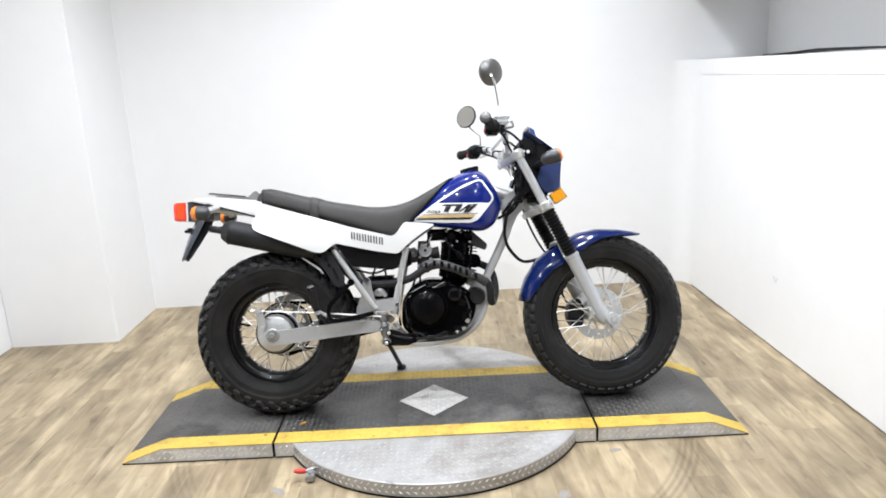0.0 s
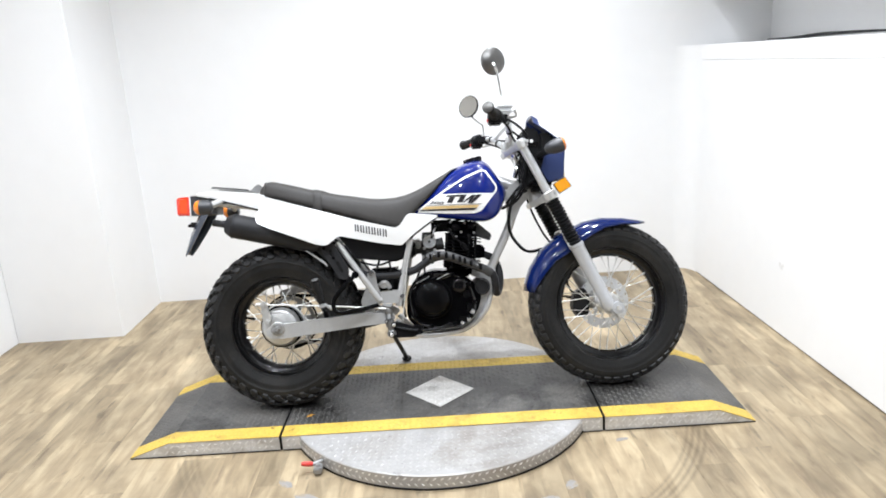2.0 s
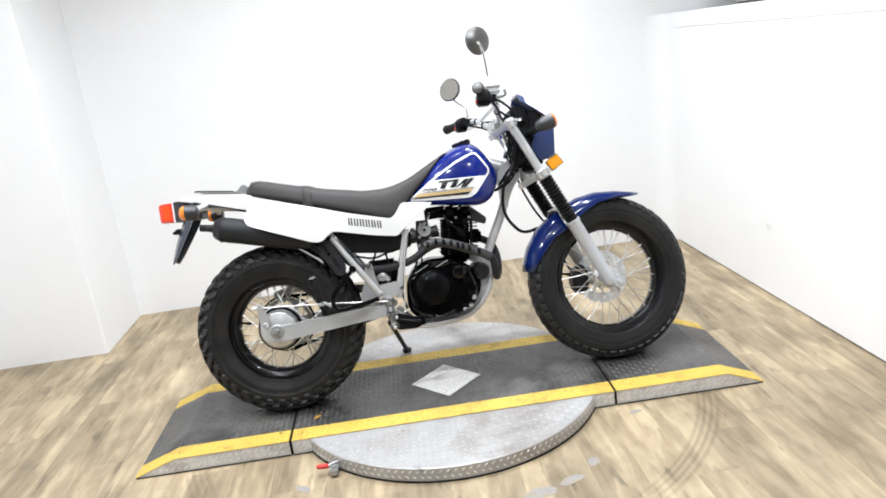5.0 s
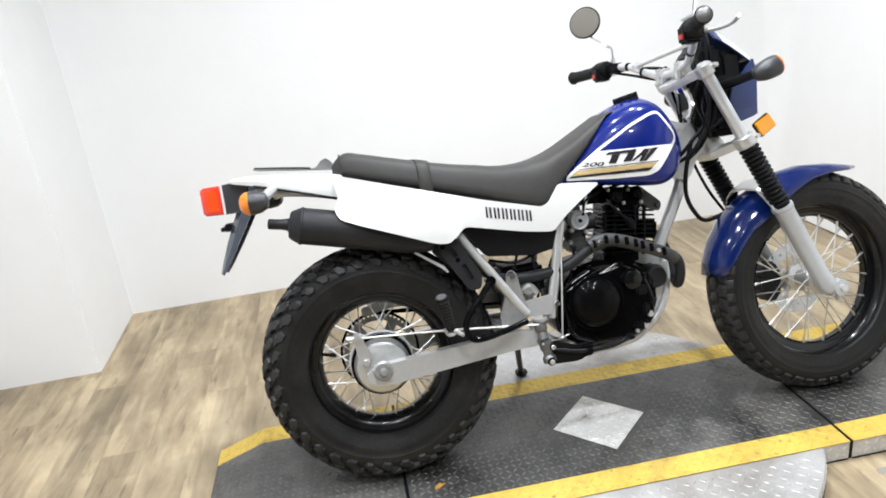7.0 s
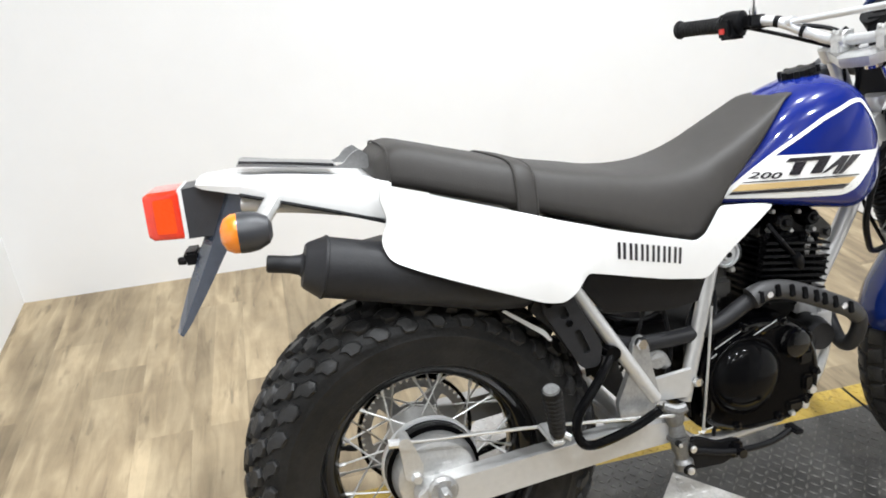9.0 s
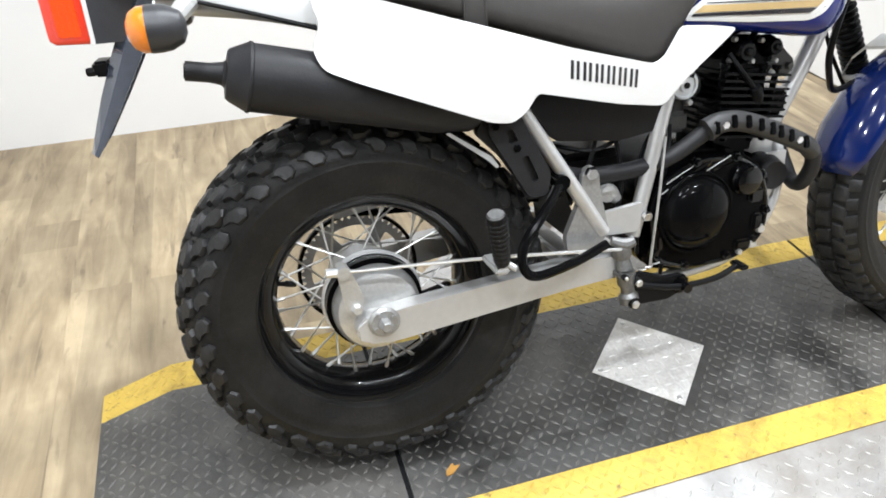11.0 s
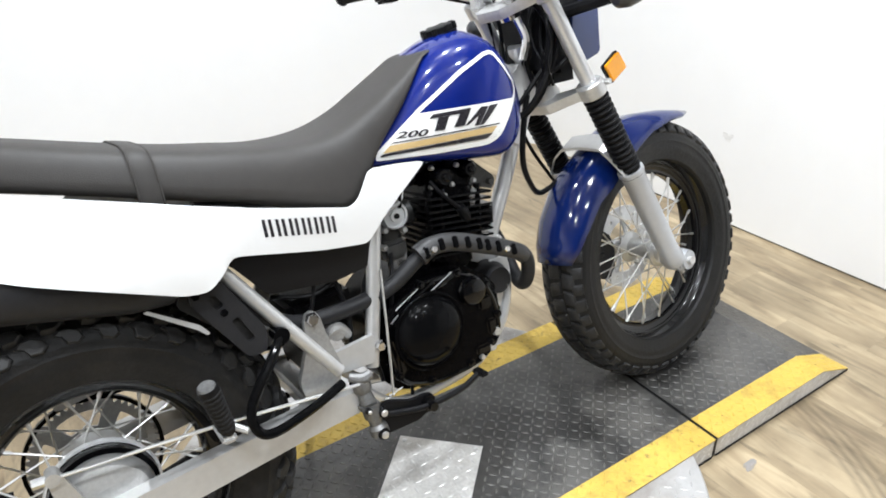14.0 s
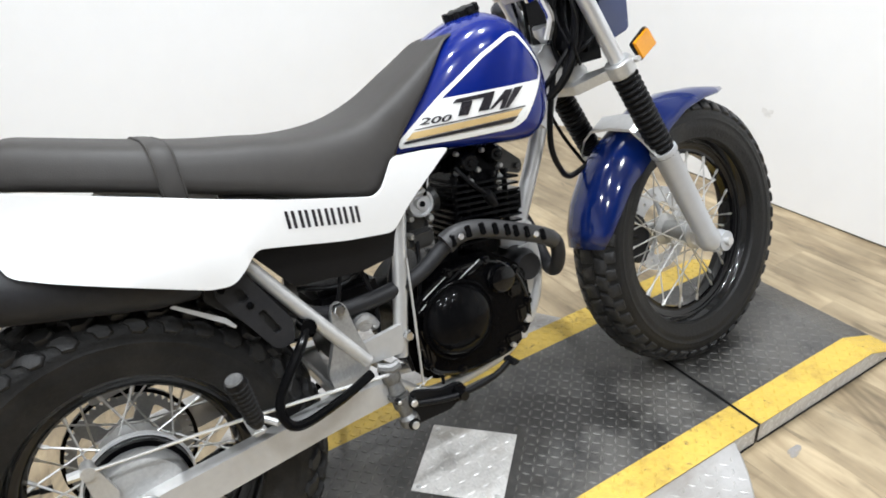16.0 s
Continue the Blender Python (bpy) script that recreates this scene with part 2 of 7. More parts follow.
# oil spots soaked into the deck; the raised tread stays barer
for m, k in ((DECK, 1.0), (DECK_NUB, 0.35)):
    stained(m, (0.215, 0.015, 0.06), (0.15, 0.085), -42, (0.011, 0.010, 0.009), 0.85 * k)
    stained(m, (-0.045, 0.0, 0.06), (0.21, 0.21), 0, (0.018, 0.016, 0.014), 0.45 * k)
    stained(m, (-0.50, 0.10, 0.06), (0.17, 0.10), 10, (0.013, 0.012, 0.011), 0.6 * k)
YELLOW = material("yellow_floor_paint", (0.59, 0.405, 0.072), 0.52, vary=0.12, scale=7, bump=0.15, bump_scale=200, dirt=[((0.26, 0.165, 0.035), 0.6, 12.0, 0.50, 0.68), ((0.04, 0.034, 0.025), 0.8, 40.0, 0.60, 0.70)])
ALU = material("tread_plate_aluminium", (0.45, 0.44, 0.43), 0.52, metal=0.5, vary=0.12, scale=4, bump=0.12, bump_scale=150, dirt=[((0.22, 0.19, 0.155), 0.75, 2.2, 0.47, 0.68), ((0.10, 0.09, 0.08), 0.7, 30.0, 0.62, 0.72)])
ALU_NUB = material("tread_nub_aluminium", (0.50, 0.49, 0.48), 0.46, metal=0.55, vary=0.12, scale=9, dirt=[((0.27, 0.24, 0.20), 0.7, 2.2, 0.48, 0.68)])
ALU_DIRTY = material("dirty_tread_plate", (0.62, 0.605, 0.58), 0.52, metal=0.15, vary=0.25, scale=14, bump=0.2, bump_scale=150, dirt=[((0.36, 0.33, 0.285), 0.6, 9.0, 0.50, 0.66)])
NUB_BRIGHT = material("bright_tread_aluminium", (0.72, 0.71, 0.69), 0.38, metal=0.4, vary=0.15, scale=20)
TAPE = material("grubby_tape", (0.27, 0.255, 0.24), 0.55, vary=0.2, scale=30, dirt=[((0.29, 0.235, 0.16), 0.9, 26.0, 0.47, 0.60), ((0.14, 0.13, 0.12), 0.7, 60.0, 0.58, 0.68)])
RUBBER = material("tyre_rubber", (0.0105, 0.0104, 0.0104), 0.46, vary=0.35, scale=12, bump=0.3, bump_scale=160, spec=0.24, dirt=[((0.026, 0.0245, 0.0225), 0.55, 7.0, 0.48, 0.64)])
BLACK_RIM = material("black_rim_enamel", (0.004, 0.004, 0.0045), 0.20, vary=0.1, coat=0.38, spec=0.2)
# blocks painted lighter than the carcass so the grooves look shaded
TREAD = material("lighter_tread_rubber", (0.0150, 0.0148, 0.0150), 0.46, vary=0.45, scale=14, bump=0.25, bump_scale=160, spec=0.38)
CHROME = material("chrome", (0.82, 0.82, 0.83), 0.12, metal=1.0, vary=0.05)
SATIN = material("satin_bright_steel", (0.70, 0.71, 0.72), 0.3, metal=0.55, vary=0.06, scale=15)
SPOKE = material("spoke_steel", (0.70, 0.70, 0.69), 0.42, metal=1.0, vary=0.08)
SILVER = material("silver_frame_paint", (0.54, 0.54, 0.535), 0.32, metal=0.5, vary=0.07, scale=10, coat=0.3)
FORK_SILVER = material("fork_leg_silver", (0.47, 0.48, 0.495), 0.34, metal=0.2, vary=0.05)
CAST = material("cast_aluminium", (0.62, 0.62, 0.61), 0.38, metal=0.7, vary=0.12, scale=18, bump=0.2, bump_scale=220)
WHITE = material("white_body_plastic", (0.74, 0.74, 0.735), 0.3, vary=0.015, scale=6, coat=0.2)
BLUE = material("deep_blue_paint", (0.0032, 0.0125, 0.142), 0.22, vary=0.06, scale=6, coat=0.75, spec=0.12)
BLUE_PLASTIC = material("blue_fender_plastic", (0.0026, 0.0115, 0.082), 0.12, vary=0.08, scale=6, coat=0.6, spec=0.25)
FIN = material("gloss_black_fins", (0.0028, 0.0028, 0.0032), 0.20, vary=0.2, scale=20, spec=0.16)
CAST_DARK = material("dull_cast_aluminium", (0.36, 0.36, 0.355), 0.42, metal=0.6, vary=0.2, scale=18, bump=0.25, bump_scale=200)
STEEL_DARK = material("grimy_forged_steel", (0.19, 0.19, 0.187), 0.50, metal=0.85, vary=0.35, scale=30, bump=0.25, bump_scale=160)
CARB = material("sooty_cast_metal", (0.05, 0.05, 0.049), 0.45, metal=0.5, vary=0.3, scale=24, bump=0.3, bump_scale=200)
BLUE_DULL = material("blue_cowl_plastic", (0.016, 0.032, 0.115), 0.32, vary=0.06, coat=0.5)
SHELL = material("grey_metallic_shell", (0.16, 0.157, 0.152), 0.36, metal=0.75, vary=0.12, scale=20)
VINYL = material("black_seat_vinyl", (0.031, 0.0282, 0.0258), 0.58, vary=0.14, scale=7, bump=0.12, bump_scale=520, spec=0.42)
AIRBOX = material("satin_black_plastic", (0.0065, 0.0065, 0.0072), 0.34, vary=0.15, scale=10, bump=0.1, bump_scale=300, spec=0.22)
BLACK = material("matt_black_plastic", (0.006, 0.006, 0.0067), 0.38, vary=0.15, scale=15, bump=0.15, bump_scale=300, spec=0.14)
EXHAUST = material("black_exhaust_enamel", (0.019, 0.019, 0.0205), 0.46, vary=0.18, scale=12, bump=0.1, bump_scale=250, spec=0.2)
ENGINE = material("black_engine_paint", (0.0018, 0.0018, 0.0021), 0.18, vary=0.2, scale=16, bump=0.12, bump_scale=260, spec=0.06)
ENGINE_GLOSS = material("gloss_black_cover", (0.003, 0.003, 0.0033), 0.13, vary=0.1, spec=0.08)
ENGINE_EDGE = material("gloss_black_casting", (0.003, 0.003, 0.0034), 0.14, vary=0.15, scale=30, coat=0.35, spec=0.2)
GRIP = material("grip_rubber", (0.014, 0.014, 0.0145), 0.65, vary=0.15, bump=0.6, bump_scale=700, spec=0.25)
ORANGE = lens_material("amber_lens", (0.85, 0.24, 0.015))
AMBER = lens_material("amber_reflector", (0.88, 0.36, 0.01))
RED = lens_material("red_lens", (0.80, 0.040, 0.012))
RED_INNER = lens_material("orange_red_lens", (0.92, 0.085, 0.012))
RED_PAINT = material("red_plastic", (0.6, 0.04, 0.03), 0.4)
MIRROR = material("mirror_glass", (0.94, 0.95, 0.94), 0.015, metal=1.0, vary=0.01)
GOLD = material("gold_stripe", (0.52, 0.37, 0.17), 0.3, vary=0.05, coat=0.5)
DECAL_WHITE = material("white_decal", (0.80, 0.80, 0.78), 0.25, vary=0.02, coat=0.6)
DECAL_DARK = material("charcoal_decal", (0.02, 0.018, 0.022), 0.28, vary=0.05, coat=0.5)
FLAP = material("blue_black_flap", (0.030, 0.040, 0.062), 0.14, vary=0.2, scale=10, coat=0.9)
GREY_PLASTIC = material("dark_grey_plastic", (0.032, 0.033, 0.037), 0.36, vary=0.12, scale=12, bump=0.1, bump_scale=300)
RACK = material("grey_rack_steel", (0.30, 0.30, 0.30), 0.35, metal=0.7, vary=0.2, scale=20)


# ---------------------------------------------------------------- mesh helpers
def part(name, bm, mat, parent=None, label="", smooth=True, at=None):
    me = bpy.data.meshes.new(name)
    bmesh.ops.recalc_face_normals(bm, faces=bm.faces[:])
    if smooth:
        for f in bm.faces:
            f.smooth = True
        for e in bm.edges:
            if len(e.link_faces) == 2 and e.calc_face_angle(0) > 0.6:
                e.smooth = False
    bm.to_mesh(me)
    bm.free()
    me.materials.append(mat)
    ob = new(name, me)
    if parent is not None:
        ob.parent = parent
    if at is not None:
        ob.matrix_basis = at
    if label:
        tagged(ob, label)
    return ob


def box(bm, lo, hi, bevel=0.0):
    m = Matrix.LocRotScale([(a + b) / 2 for a, b in zip(lo, hi)], None, [b - a for a, b in zip(lo, hi)])
    g = bmesh.ops.create_cube(bm, size=1, matrix=m)
    if bevel:
        es = {e for v in g["verts"] for e in v.link_edges}
        bmesh.ops.bevel(bm, geom=list(es), offset=bevel, segments=2, affect="EDGES", clamp_overlap=True)
    return bm


def smooth_path(pts, n=6):
    """Catmull-Rom through the points."""
    p = [Vector(q) for q in pts]
    if len(p) < 3:
        return p
    p = [2 * p[0] - p[1]] + p + [2 * p[-1] - p[-2]]
    out = []
    for i in range(1, len(p) - 2):
        a, b, c, d = p[i - 1 : i + 3]
        for k in range(n):
            t = k / n
            out.append(0.5 * ((2 * b) + (c - a) * t + (2 * a - 5 * b + 4 * c - d) * t * t + (3 * b - a - 3 * c + d) * t**3))
    out.append(p[-2])
    return out


def tube(bm, pts, r, seg=10, n=6, smooth=True):
    """A round bar along the points; r one number or one a point of the smoothed path's ends."""
    p = smooth_path(pts, n) if smooth else [Vector(q) for q in pts]
    rs = r if isinstance(r, (list, tuple)) else [r, r]
    up = Vector((0, 0, 1))
    rings = []
    side = None
    for i, c in enumerate(p):
        d = (p[min(i + 1, len(p) - 1)] - p[max(i - 1, 0)]).normalized()
        if side is None:
            side = d.cross(up if abs(d.z) < 0.9 else Vector((1, 0, 0))).normalized()
        side = (side - d * side.dot(d)).normalized()
        o = d.cross(side)
        f = i / max(1, len(p) - 1) * (len(rs) - 1)
        k = min(int(f), len(rs) - 2)
        rad = rs[k] + (rs[k + 1] - rs[k]) * (f - k)
        rings.append([bm.verts.new(c + (side * math.cos(a) + o * math.sin(a)) * rad) for a in (2 * math.pi * j / seg for j in range(seg))])
    for a, b in zip(rings, rings[1:]):
        for j in range(seg):
            bm.faces.new((a[j], a[(j + 1) % seg], b[(j + 1) % seg], b[j]))
    bm.faces.new(rings[0])
    bm.faces.new(rings[-1])
    return bm


def revolve(bm, profile, seg=48, m=Matrix(), closed=True):
    """Profile of (radius, along) turned about the local y axis."""
    rings = []
    for j in range(seg):
        a = 2 * math.pi * j / seg
        rings.append([bm.verts.new(m @ Vector((r * math.cos(a), y, r * math.sin(a)))) for r, y in profile])
    n = len(profile)
    for j in range(seg):
        a, b = rings[j], rings[(j + 1) % seg]
        for i in range(n if closed else n - 1):
            bm.faces.new((a[i], a[(i + 1) % n], b[(i + 1) % n], b[i]))
    return bm


def turned(bm, profile, p0, p1, seg=24):
    """Profile of (radius, share of the way) turned about the line p0 to p1, capped."""
    p0, p1 = Vector(p0), Vector(p1)
    d = p1 - p0
    rot = d.to_track_quat("Z", "Y").to_matrix()
    rings = []
    for r, s in profile:
        rings.append([bm.verts.new(p0 + d * s + rot @ Vector((r * math.cos(a), r * math.sin(a), 0))) for a in (2 * math.pi * j / seg for j in range(seg))])
    for a, b in zip(rings, rings[1:]):
        for j in range(seg):
            bm.faces.new((a[j], a[(j + 1) % seg], b[(j + 1) % seg], b[j]))
    bm.faces.new(rings[0])
    bm.faces.new(rings[-1])
    return bm


def slab(bm, outline, y0, y1, bevel=0.0, holes=()):
    """An outline of (x, z) made solid from y0 to y1, its rim rounded."""
    def ring(poly, y):
        return [bm.verts.new((x, y, z)) for x, z in poly]
    if holes:
        import_edges = []
        tmp = bmesh.new()
        for poly in (outline, *holes):
            vs = [tmp.verts.new((x, y0, z)) for x, z in poly]
            import_edges += [tmp.edges.new((vs[i], vs[(i + 1) % len(vs)])) for i in range(len(vs))]
        bmesh.ops.triangle_fill(tmp, edges=import_edges, use_beauty=True)
        g = bmesh.ops.extrude_face_region(tmp, geom=tmp.faces[:])
        bmesh.ops.translate(tmp, verts=[v for v in g["geom"] if isinstance(v, bmesh.types.BMVert)], vec=(0, y1 - y0, 0))
        me = bpy.data.meshes.new("tmp")
        tmp.to_mesh(me)
        tmp.free()
        bm.from_mesh(me)
        bpy.data.meshes.remove(me)
        return bm
    a, b = ring(outline, y0), ring(outline, y1)
    n = len(outline)
    f0, f1 = bm.faces.new(a), bm.faces.new(b[::-1])
    for i in range(n):
        bm.faces.new((a[i], a[(i + 1) % n], b[(i + 1) % n], b[i]))
    if bevel:
        es = list(f0.edges) + list(f1.edges)
        bmesh.ops.bevel(bm, geom=es, offset=bevel, segments=2, affect="EDGES", clamp_overlap=True)
    return bm


def rounded(poly, r=0.012, n=4):
    """The outline with its corners rounded."""
    out = []
    k = len(poly)
    for i in range(k):
        p, q, s = Vector(poly[i - 1]), Vector(poly[i]), Vector(poly[(i + 1) % k])
        a, b = p - q, s - q
        d = min(r, a.length * 0.45, b.length * 0.45)
        u, w = q + a.normalized() * d, q + b.normalized() * d
        for j in range(n + 1):
            t = j / n
            out.append(tuple(u * (1 - t) ** 2 + q * 2 * t * (1 - t) + w * t * t))
    return out


def loft(bm, sections, cap=True):
    """Closed rings of equal length joined in order."""
    rings = [[bm.verts.new(v) for v in s] for s in sections]
    n = len(rings[0])
    for a, b in zip(rings, rings[1:]):
        for j in range(n):
            bm.faces.new((a[j], a[(j + 1) % n], b[(j + 1) % n], b[j]))
    if cap:
        bm.faces.new(rings[0])
        bm.faces.new(rings[-1])
    return bm


def lerp_table(table, x):
    if x <= table[0][0]:
        return table[0][1]
    for (a, u), (b, v) in zip(table, table[1:]):
        if x <= b:
            return u + (v - u) * (x - a) / (b - a) if b > a else v
    return table[-1][1]


def curve_table(table, x):
    """Like lerp_table, but without kinks."""
    if x <= table[0][0]:
        return table[0][1]
    if x >= table[-1][0]:
        return table[-1][1]
    k = max(i for i in range(len(table) - 1) if table[i][0] <= x)
    (x0, y0), (x1, y1) = table[k], table[k + 1]
    def slope(i):
        a, c = table[max(0, i - 1)], table[min(len(table) - 1, i + 1)]
        return (c[1] - a[1]) / (c[0] - a[0])
    h = x1 - x0
    t = (x - x0) / h
    return (2 * t**3 - 3 * t * t + 1) * y0 + (t**3 - 2 * t * t + t) * h * slope(k) + (3 * t * t - 2 * t**3) * y1 + (t**3 - t * t) * h * slope(k + 1)


def bolt(bm, p, axis=(0, -1, 0), r=0.008, h=0.008):
    p, axis = Vector(p), Vector(axis).normalized()
    turned(bm, [(r, 0), (r, 0.7), (r * 0.8, 1)], p, p + axis * h, 6)


# ---------------------------------------------------------------- the room
BACK, DECK_Z = 1.657, 0.060
COL_X, COL_Y, WEST, EAST = -1.793, 1.080, -2.385, 1.621
ROOM = pose(0, 0, 0, 0, 0, 1.2)   # the walls stand a little off square to the turntable


def wall(name, lo, hi, mat=WALL, label="plain white painted wall", bevel=0.004, category="wall"):
    ob = part(name, box(bmesh.new(), lo, hi, bevel), mat, smooth=False, at=ROOM)
    return tagged(ob, label, category, kind="structure")


wall("wall_north", (COL_X - 0.02, BACK, -0.03), (2.4, BACK + 0.12, CEIL))
wall("wall_column", (WEST, COL_Y, -0.03), (COL_X, BACK + 0.12, CEIL), label="square white boxed-out column in the corner", bevel=0.006, category="column")
wall("wall_west", (WEST - 0.12, -4.4, -0.03), (WEST, BACK + 0.12, CEIL))
# added wall, never in view, keeps the frontal fill low
wall("wall_south", (WEST - 0.12, -4.52, 0), (3.2, -4.4, CEIL), REAR_WALL, "unseen dark grey wall added behind the viewer")

LEDGE, CAP = 1.385, 0.085
wall("wall_east_lower", (EAST, -4.4, 0.006), (EAST + 0.45, BACK, LEDGE - CAP), label="white lower wall under a capping board", bevel=0.002)
wall("wall_east_cap", (EAST - 0.0015, -4.4, LEDGE - CAP + 0.0004), (EAST + 0.45, BACK - 0.02, LEDGE), label="white capping board along the top of the lower wall", bevel=0.0015)
# dark joint under the wall panel
wall("trim", (EAST + 0.006, -4.4, -0.003), (EAST + 0.44, BACK - 0.125, 0.006), DARK_WALL, "dark recessed joint where the wall meets the floor", 0.0, "trim")
wall("wall_east_upper", (EAST + 0.452, -4.4, 0), (EAST + 0.57, BACK, CEIL), label="white wall set back above the ledge, in shade", bevel=0.0)
wall("ceiling", (WEST - 0.14, -4.5, CEIL), (3.2, BACK + 0.14, CEIL + 0.1), CEILING, "plain pale ceiling", 0.0, "ceiling")

# rounded inner corner between the back wall and the ledge wall
bm = bmesh.new()
R_COVE = 0.12
corner = [(EAST - R_COVE, BACK)] + [(EAST - R_COVE + R_COVE * math.sin(t), BACK - R_COVE + R_COVE * math.cos(t)) for t in (radians(7.5 * k) for k in range(13))] + [(EAST + 0.003, BACK - R_COVE), (EAST + 0.007, BACK + 0.005)]
rows = [[bm.verts.new((x, y, z)) for x, y in corner] for z in (0.0, LEDGE)]
n = len(corner)
for k in range(n):
    bm.faces.new((rows[0][k], rows[0][(k + 1) % n], rows[1][(k + 1) % n], rows[1][k]))
bm.faces.new(rows[1])
bm.faces.new(rows[0])
tagged(part("wall_corner", bm, WALL, at=ROOM), "white rounded inside corner of the walls", "wall", kind="structure")

# unseen soffit, added so the wall above the ledge darkens upward
wall("soffit", (EAST - 0.02, -4.4, 1.76), (EAST + 0.45, BACK, CEIL), CEILING, "unseen pale box added over the ledge to shade the wall", 0.0, "ceiling")

# a dark cable lying on the ledge
bm = bmesh.new()
tube(bm, [(EAST + x, y, LEDGE + z) for x, y, z in ((0.09, 0.95, 0.006), (0.07, 0.65, 0.006), (0.085, 0.45, 0.013), (0.09, 0.1, 0.012), (0.10, -0.15, 0.006))], [0.003, 0.0065, 0.0085, 0.005, 0.002], 8)
tagged(part("cable", bm, BLACK, at=ROOM), "dark cable lying along the wall ledge", "cable")

# a faint grey mark on the lower wall
bm = bmesh.new()
rnd = random.Random(11)
for dy, dz, r in ((0.0, 0.0, 0.016), (0.016, 0.012, 0.012), (-0.014, 0.014, 0.010)):
    ring = [(dy + math.cos(t) * r * rnd.uniform(0.7, 1.2), dz + math.sin(t) * r * rnd.uniform(0.6, 1.1)) for t in (2 * math.pi * k / 13 for k in range(13))]
    slab(bm, ring, 0, 0.0005)
for v in bm.verts:
    v.co = Vector((EAST - 0.0004 - v.co.y, 0.497 + v.co.x, 0.335 + v.co.z))
tagged(part("wall_mark", bm, material("wall_mark_grey", (0.80, 0.795, 0.785), 0.7, vary=0.2, scale=60), smooth=False, at=ROOM), "faint grey mark on the white wall", "scuff mark")

# ceiling downlights out of view; the last is added to brighten the far deck
LAMPS = [(-1.35, -1.15), (-0.3, -1.15), (0.65, -1.15), (-1.35, 0.1), (-0.3, 0.15), (0.65, 0.25), (-0.9, -2.3), (0.4, -2.3), (0.35, 0.75)]
LAMP_GLOW = emitter("downlight_glow", (0.92, 0.97, 1.0), 6.0)
LAMP_BODY = material("white_lamp_body", (0.8, 0.8, 0.8), 0.4)
first = None
for x, y in LAMPS:
    data = bpy.data.lights.new("downlight", "AREA")
    data.shape, data.size, data.energy, data.color = "DISK", 0.10, LAMP_WATTS, (0.90, 0.948, 1.0)
    data.spread = radians(140)
    new("downlight_source", data).matrix_basis = pose(x, y, CEIL - 0.075)
    if first is None:
        first = new("ceiling_downlight")
        tagged(first, "round white surface-mounted ceiling downlight, lit", "ceiling light", "ceiling downlights")
        part("housing", turned(bmesh.new(), [(0.10, 0), (0.10, 0.8), (0.085, 1.0)], (0, 0, 0), (0, 0, -0.05), 28), LAMP_BODY, first)
        part("diffuser", turned(bmesh.new(), [(0.08, 0), (0.08, 1)], (0, 0, -0.05), (0, 0, -0.056), 28), LAMP_GLOW, first)
        first.matrix_basis = pose(x, y, CEIL)
    else:
        copy_thing(first, pose(x, y, CEIL))

# ---------------------------------------------------------------- motorcycle turntable
CX, CY = -0.045, 0.009     # centre of the round plate
DISC_R = 0.609
HALF = 0.296        # half the width of the deck
STRIPE = 0.080
SEAM_L, SEAM_R = -0.652, 0.570
TIP_L, TIP_R = -1.225, 1.143
BREAK_L, BREAK_R = -1.072, 1.004


def nubs(bm, x0, x1, y0, y1, z_of, pitch=0.0205, length=0.0205, width=0.0072, high=0.0016, keep=None, turn=0.0, short=1.0):
    """Raised lozenges of tread plate, turned alternately one way and the other (short: length of every other one)."""
    c, s = math.cos(turn), math.sin(turn)
    verts, faces = [], []
    nx, ny = int((x1 - x0) / pitch) + 1, int((y1 - y0) / pitch) + 1
    for i in range(nx):
        for j in range(ny):
            x, y = x0 + (i + 0.5) * pitch, y0 + (j + 0.5) * pitch
            if x > x1 - 0.008 or y > y1 - 0.008 or (keep and not keep(x, y)):
                continue
            a = radians(45 if (i + j) % 2 else -45) + turn
            ux, uy = math.cos(a), math.sin(a)
            base = len(verts)
            reach = length / 2 * (1.0 if (i + j) % 2 else short)
            for p, q, h in ((-1, 0, 0), (0, -1, 0), (1, 0, 0), (0, 1, 0), (-0.45, 0, 1), (0, -0.35, 1), (0.45, 0, 1), (0, 0.35, 1)):
                px = x + ux * p * reach - uy * q * width / 2
                py = y + uy * p * reach + ux * q * width / 2
                verts.append((px, py, z_of(px, py) + h * high + 0.0002))
            faces += [(base + 4, base + 5, base + 6, base + 7)]
            faces += [(base + k, base + (k + 1) % 4, base + 4 + (k + 1) % 4, base + 4 + k) for k in range(4)]
    return verts, faces


def nub_part(name, parent, mat, *groups):
    verts, faces = [], []
    for v, f in groups:
        n = len(verts)
        verts += v
        faces += [tuple(i + n for i in q) for q in f]
    me = bpy.data.meshes.new(name)
    me.from_pydata(verts, [], faces)
    me.materials.append(mat)
    ob = new(name, me)
    ob.parent = parent
    return tagged(ob, kind="stuff")


flat = lambda x, y: DECK_Z


def diamond_free(x, y):
    return abs(x - CX) + abs(y) > 0.155


turntable = tagged(new("turntable"), "round aluminium tread-plate turntable with a black deck and yellow edges", "turntable")
turntable.matrix_basis = pose(0, CY, 0)
disc_top = DECK_Z - 0.004
bm = bmesh.new()
turned(bm, [(DISC_R - 0.004, 0), (DISC_R, 0.06), (DISC_R, 0.93), (DISC_R - 0.004, 1)], (CX, 0, 0.004), (CX, 0, disc_top), 128)
part("round_plate", bm, ALU, turntable, "silver tread-plate disc")
# black ring drawn for the shadow line under the disc
bm = bmesh.new()
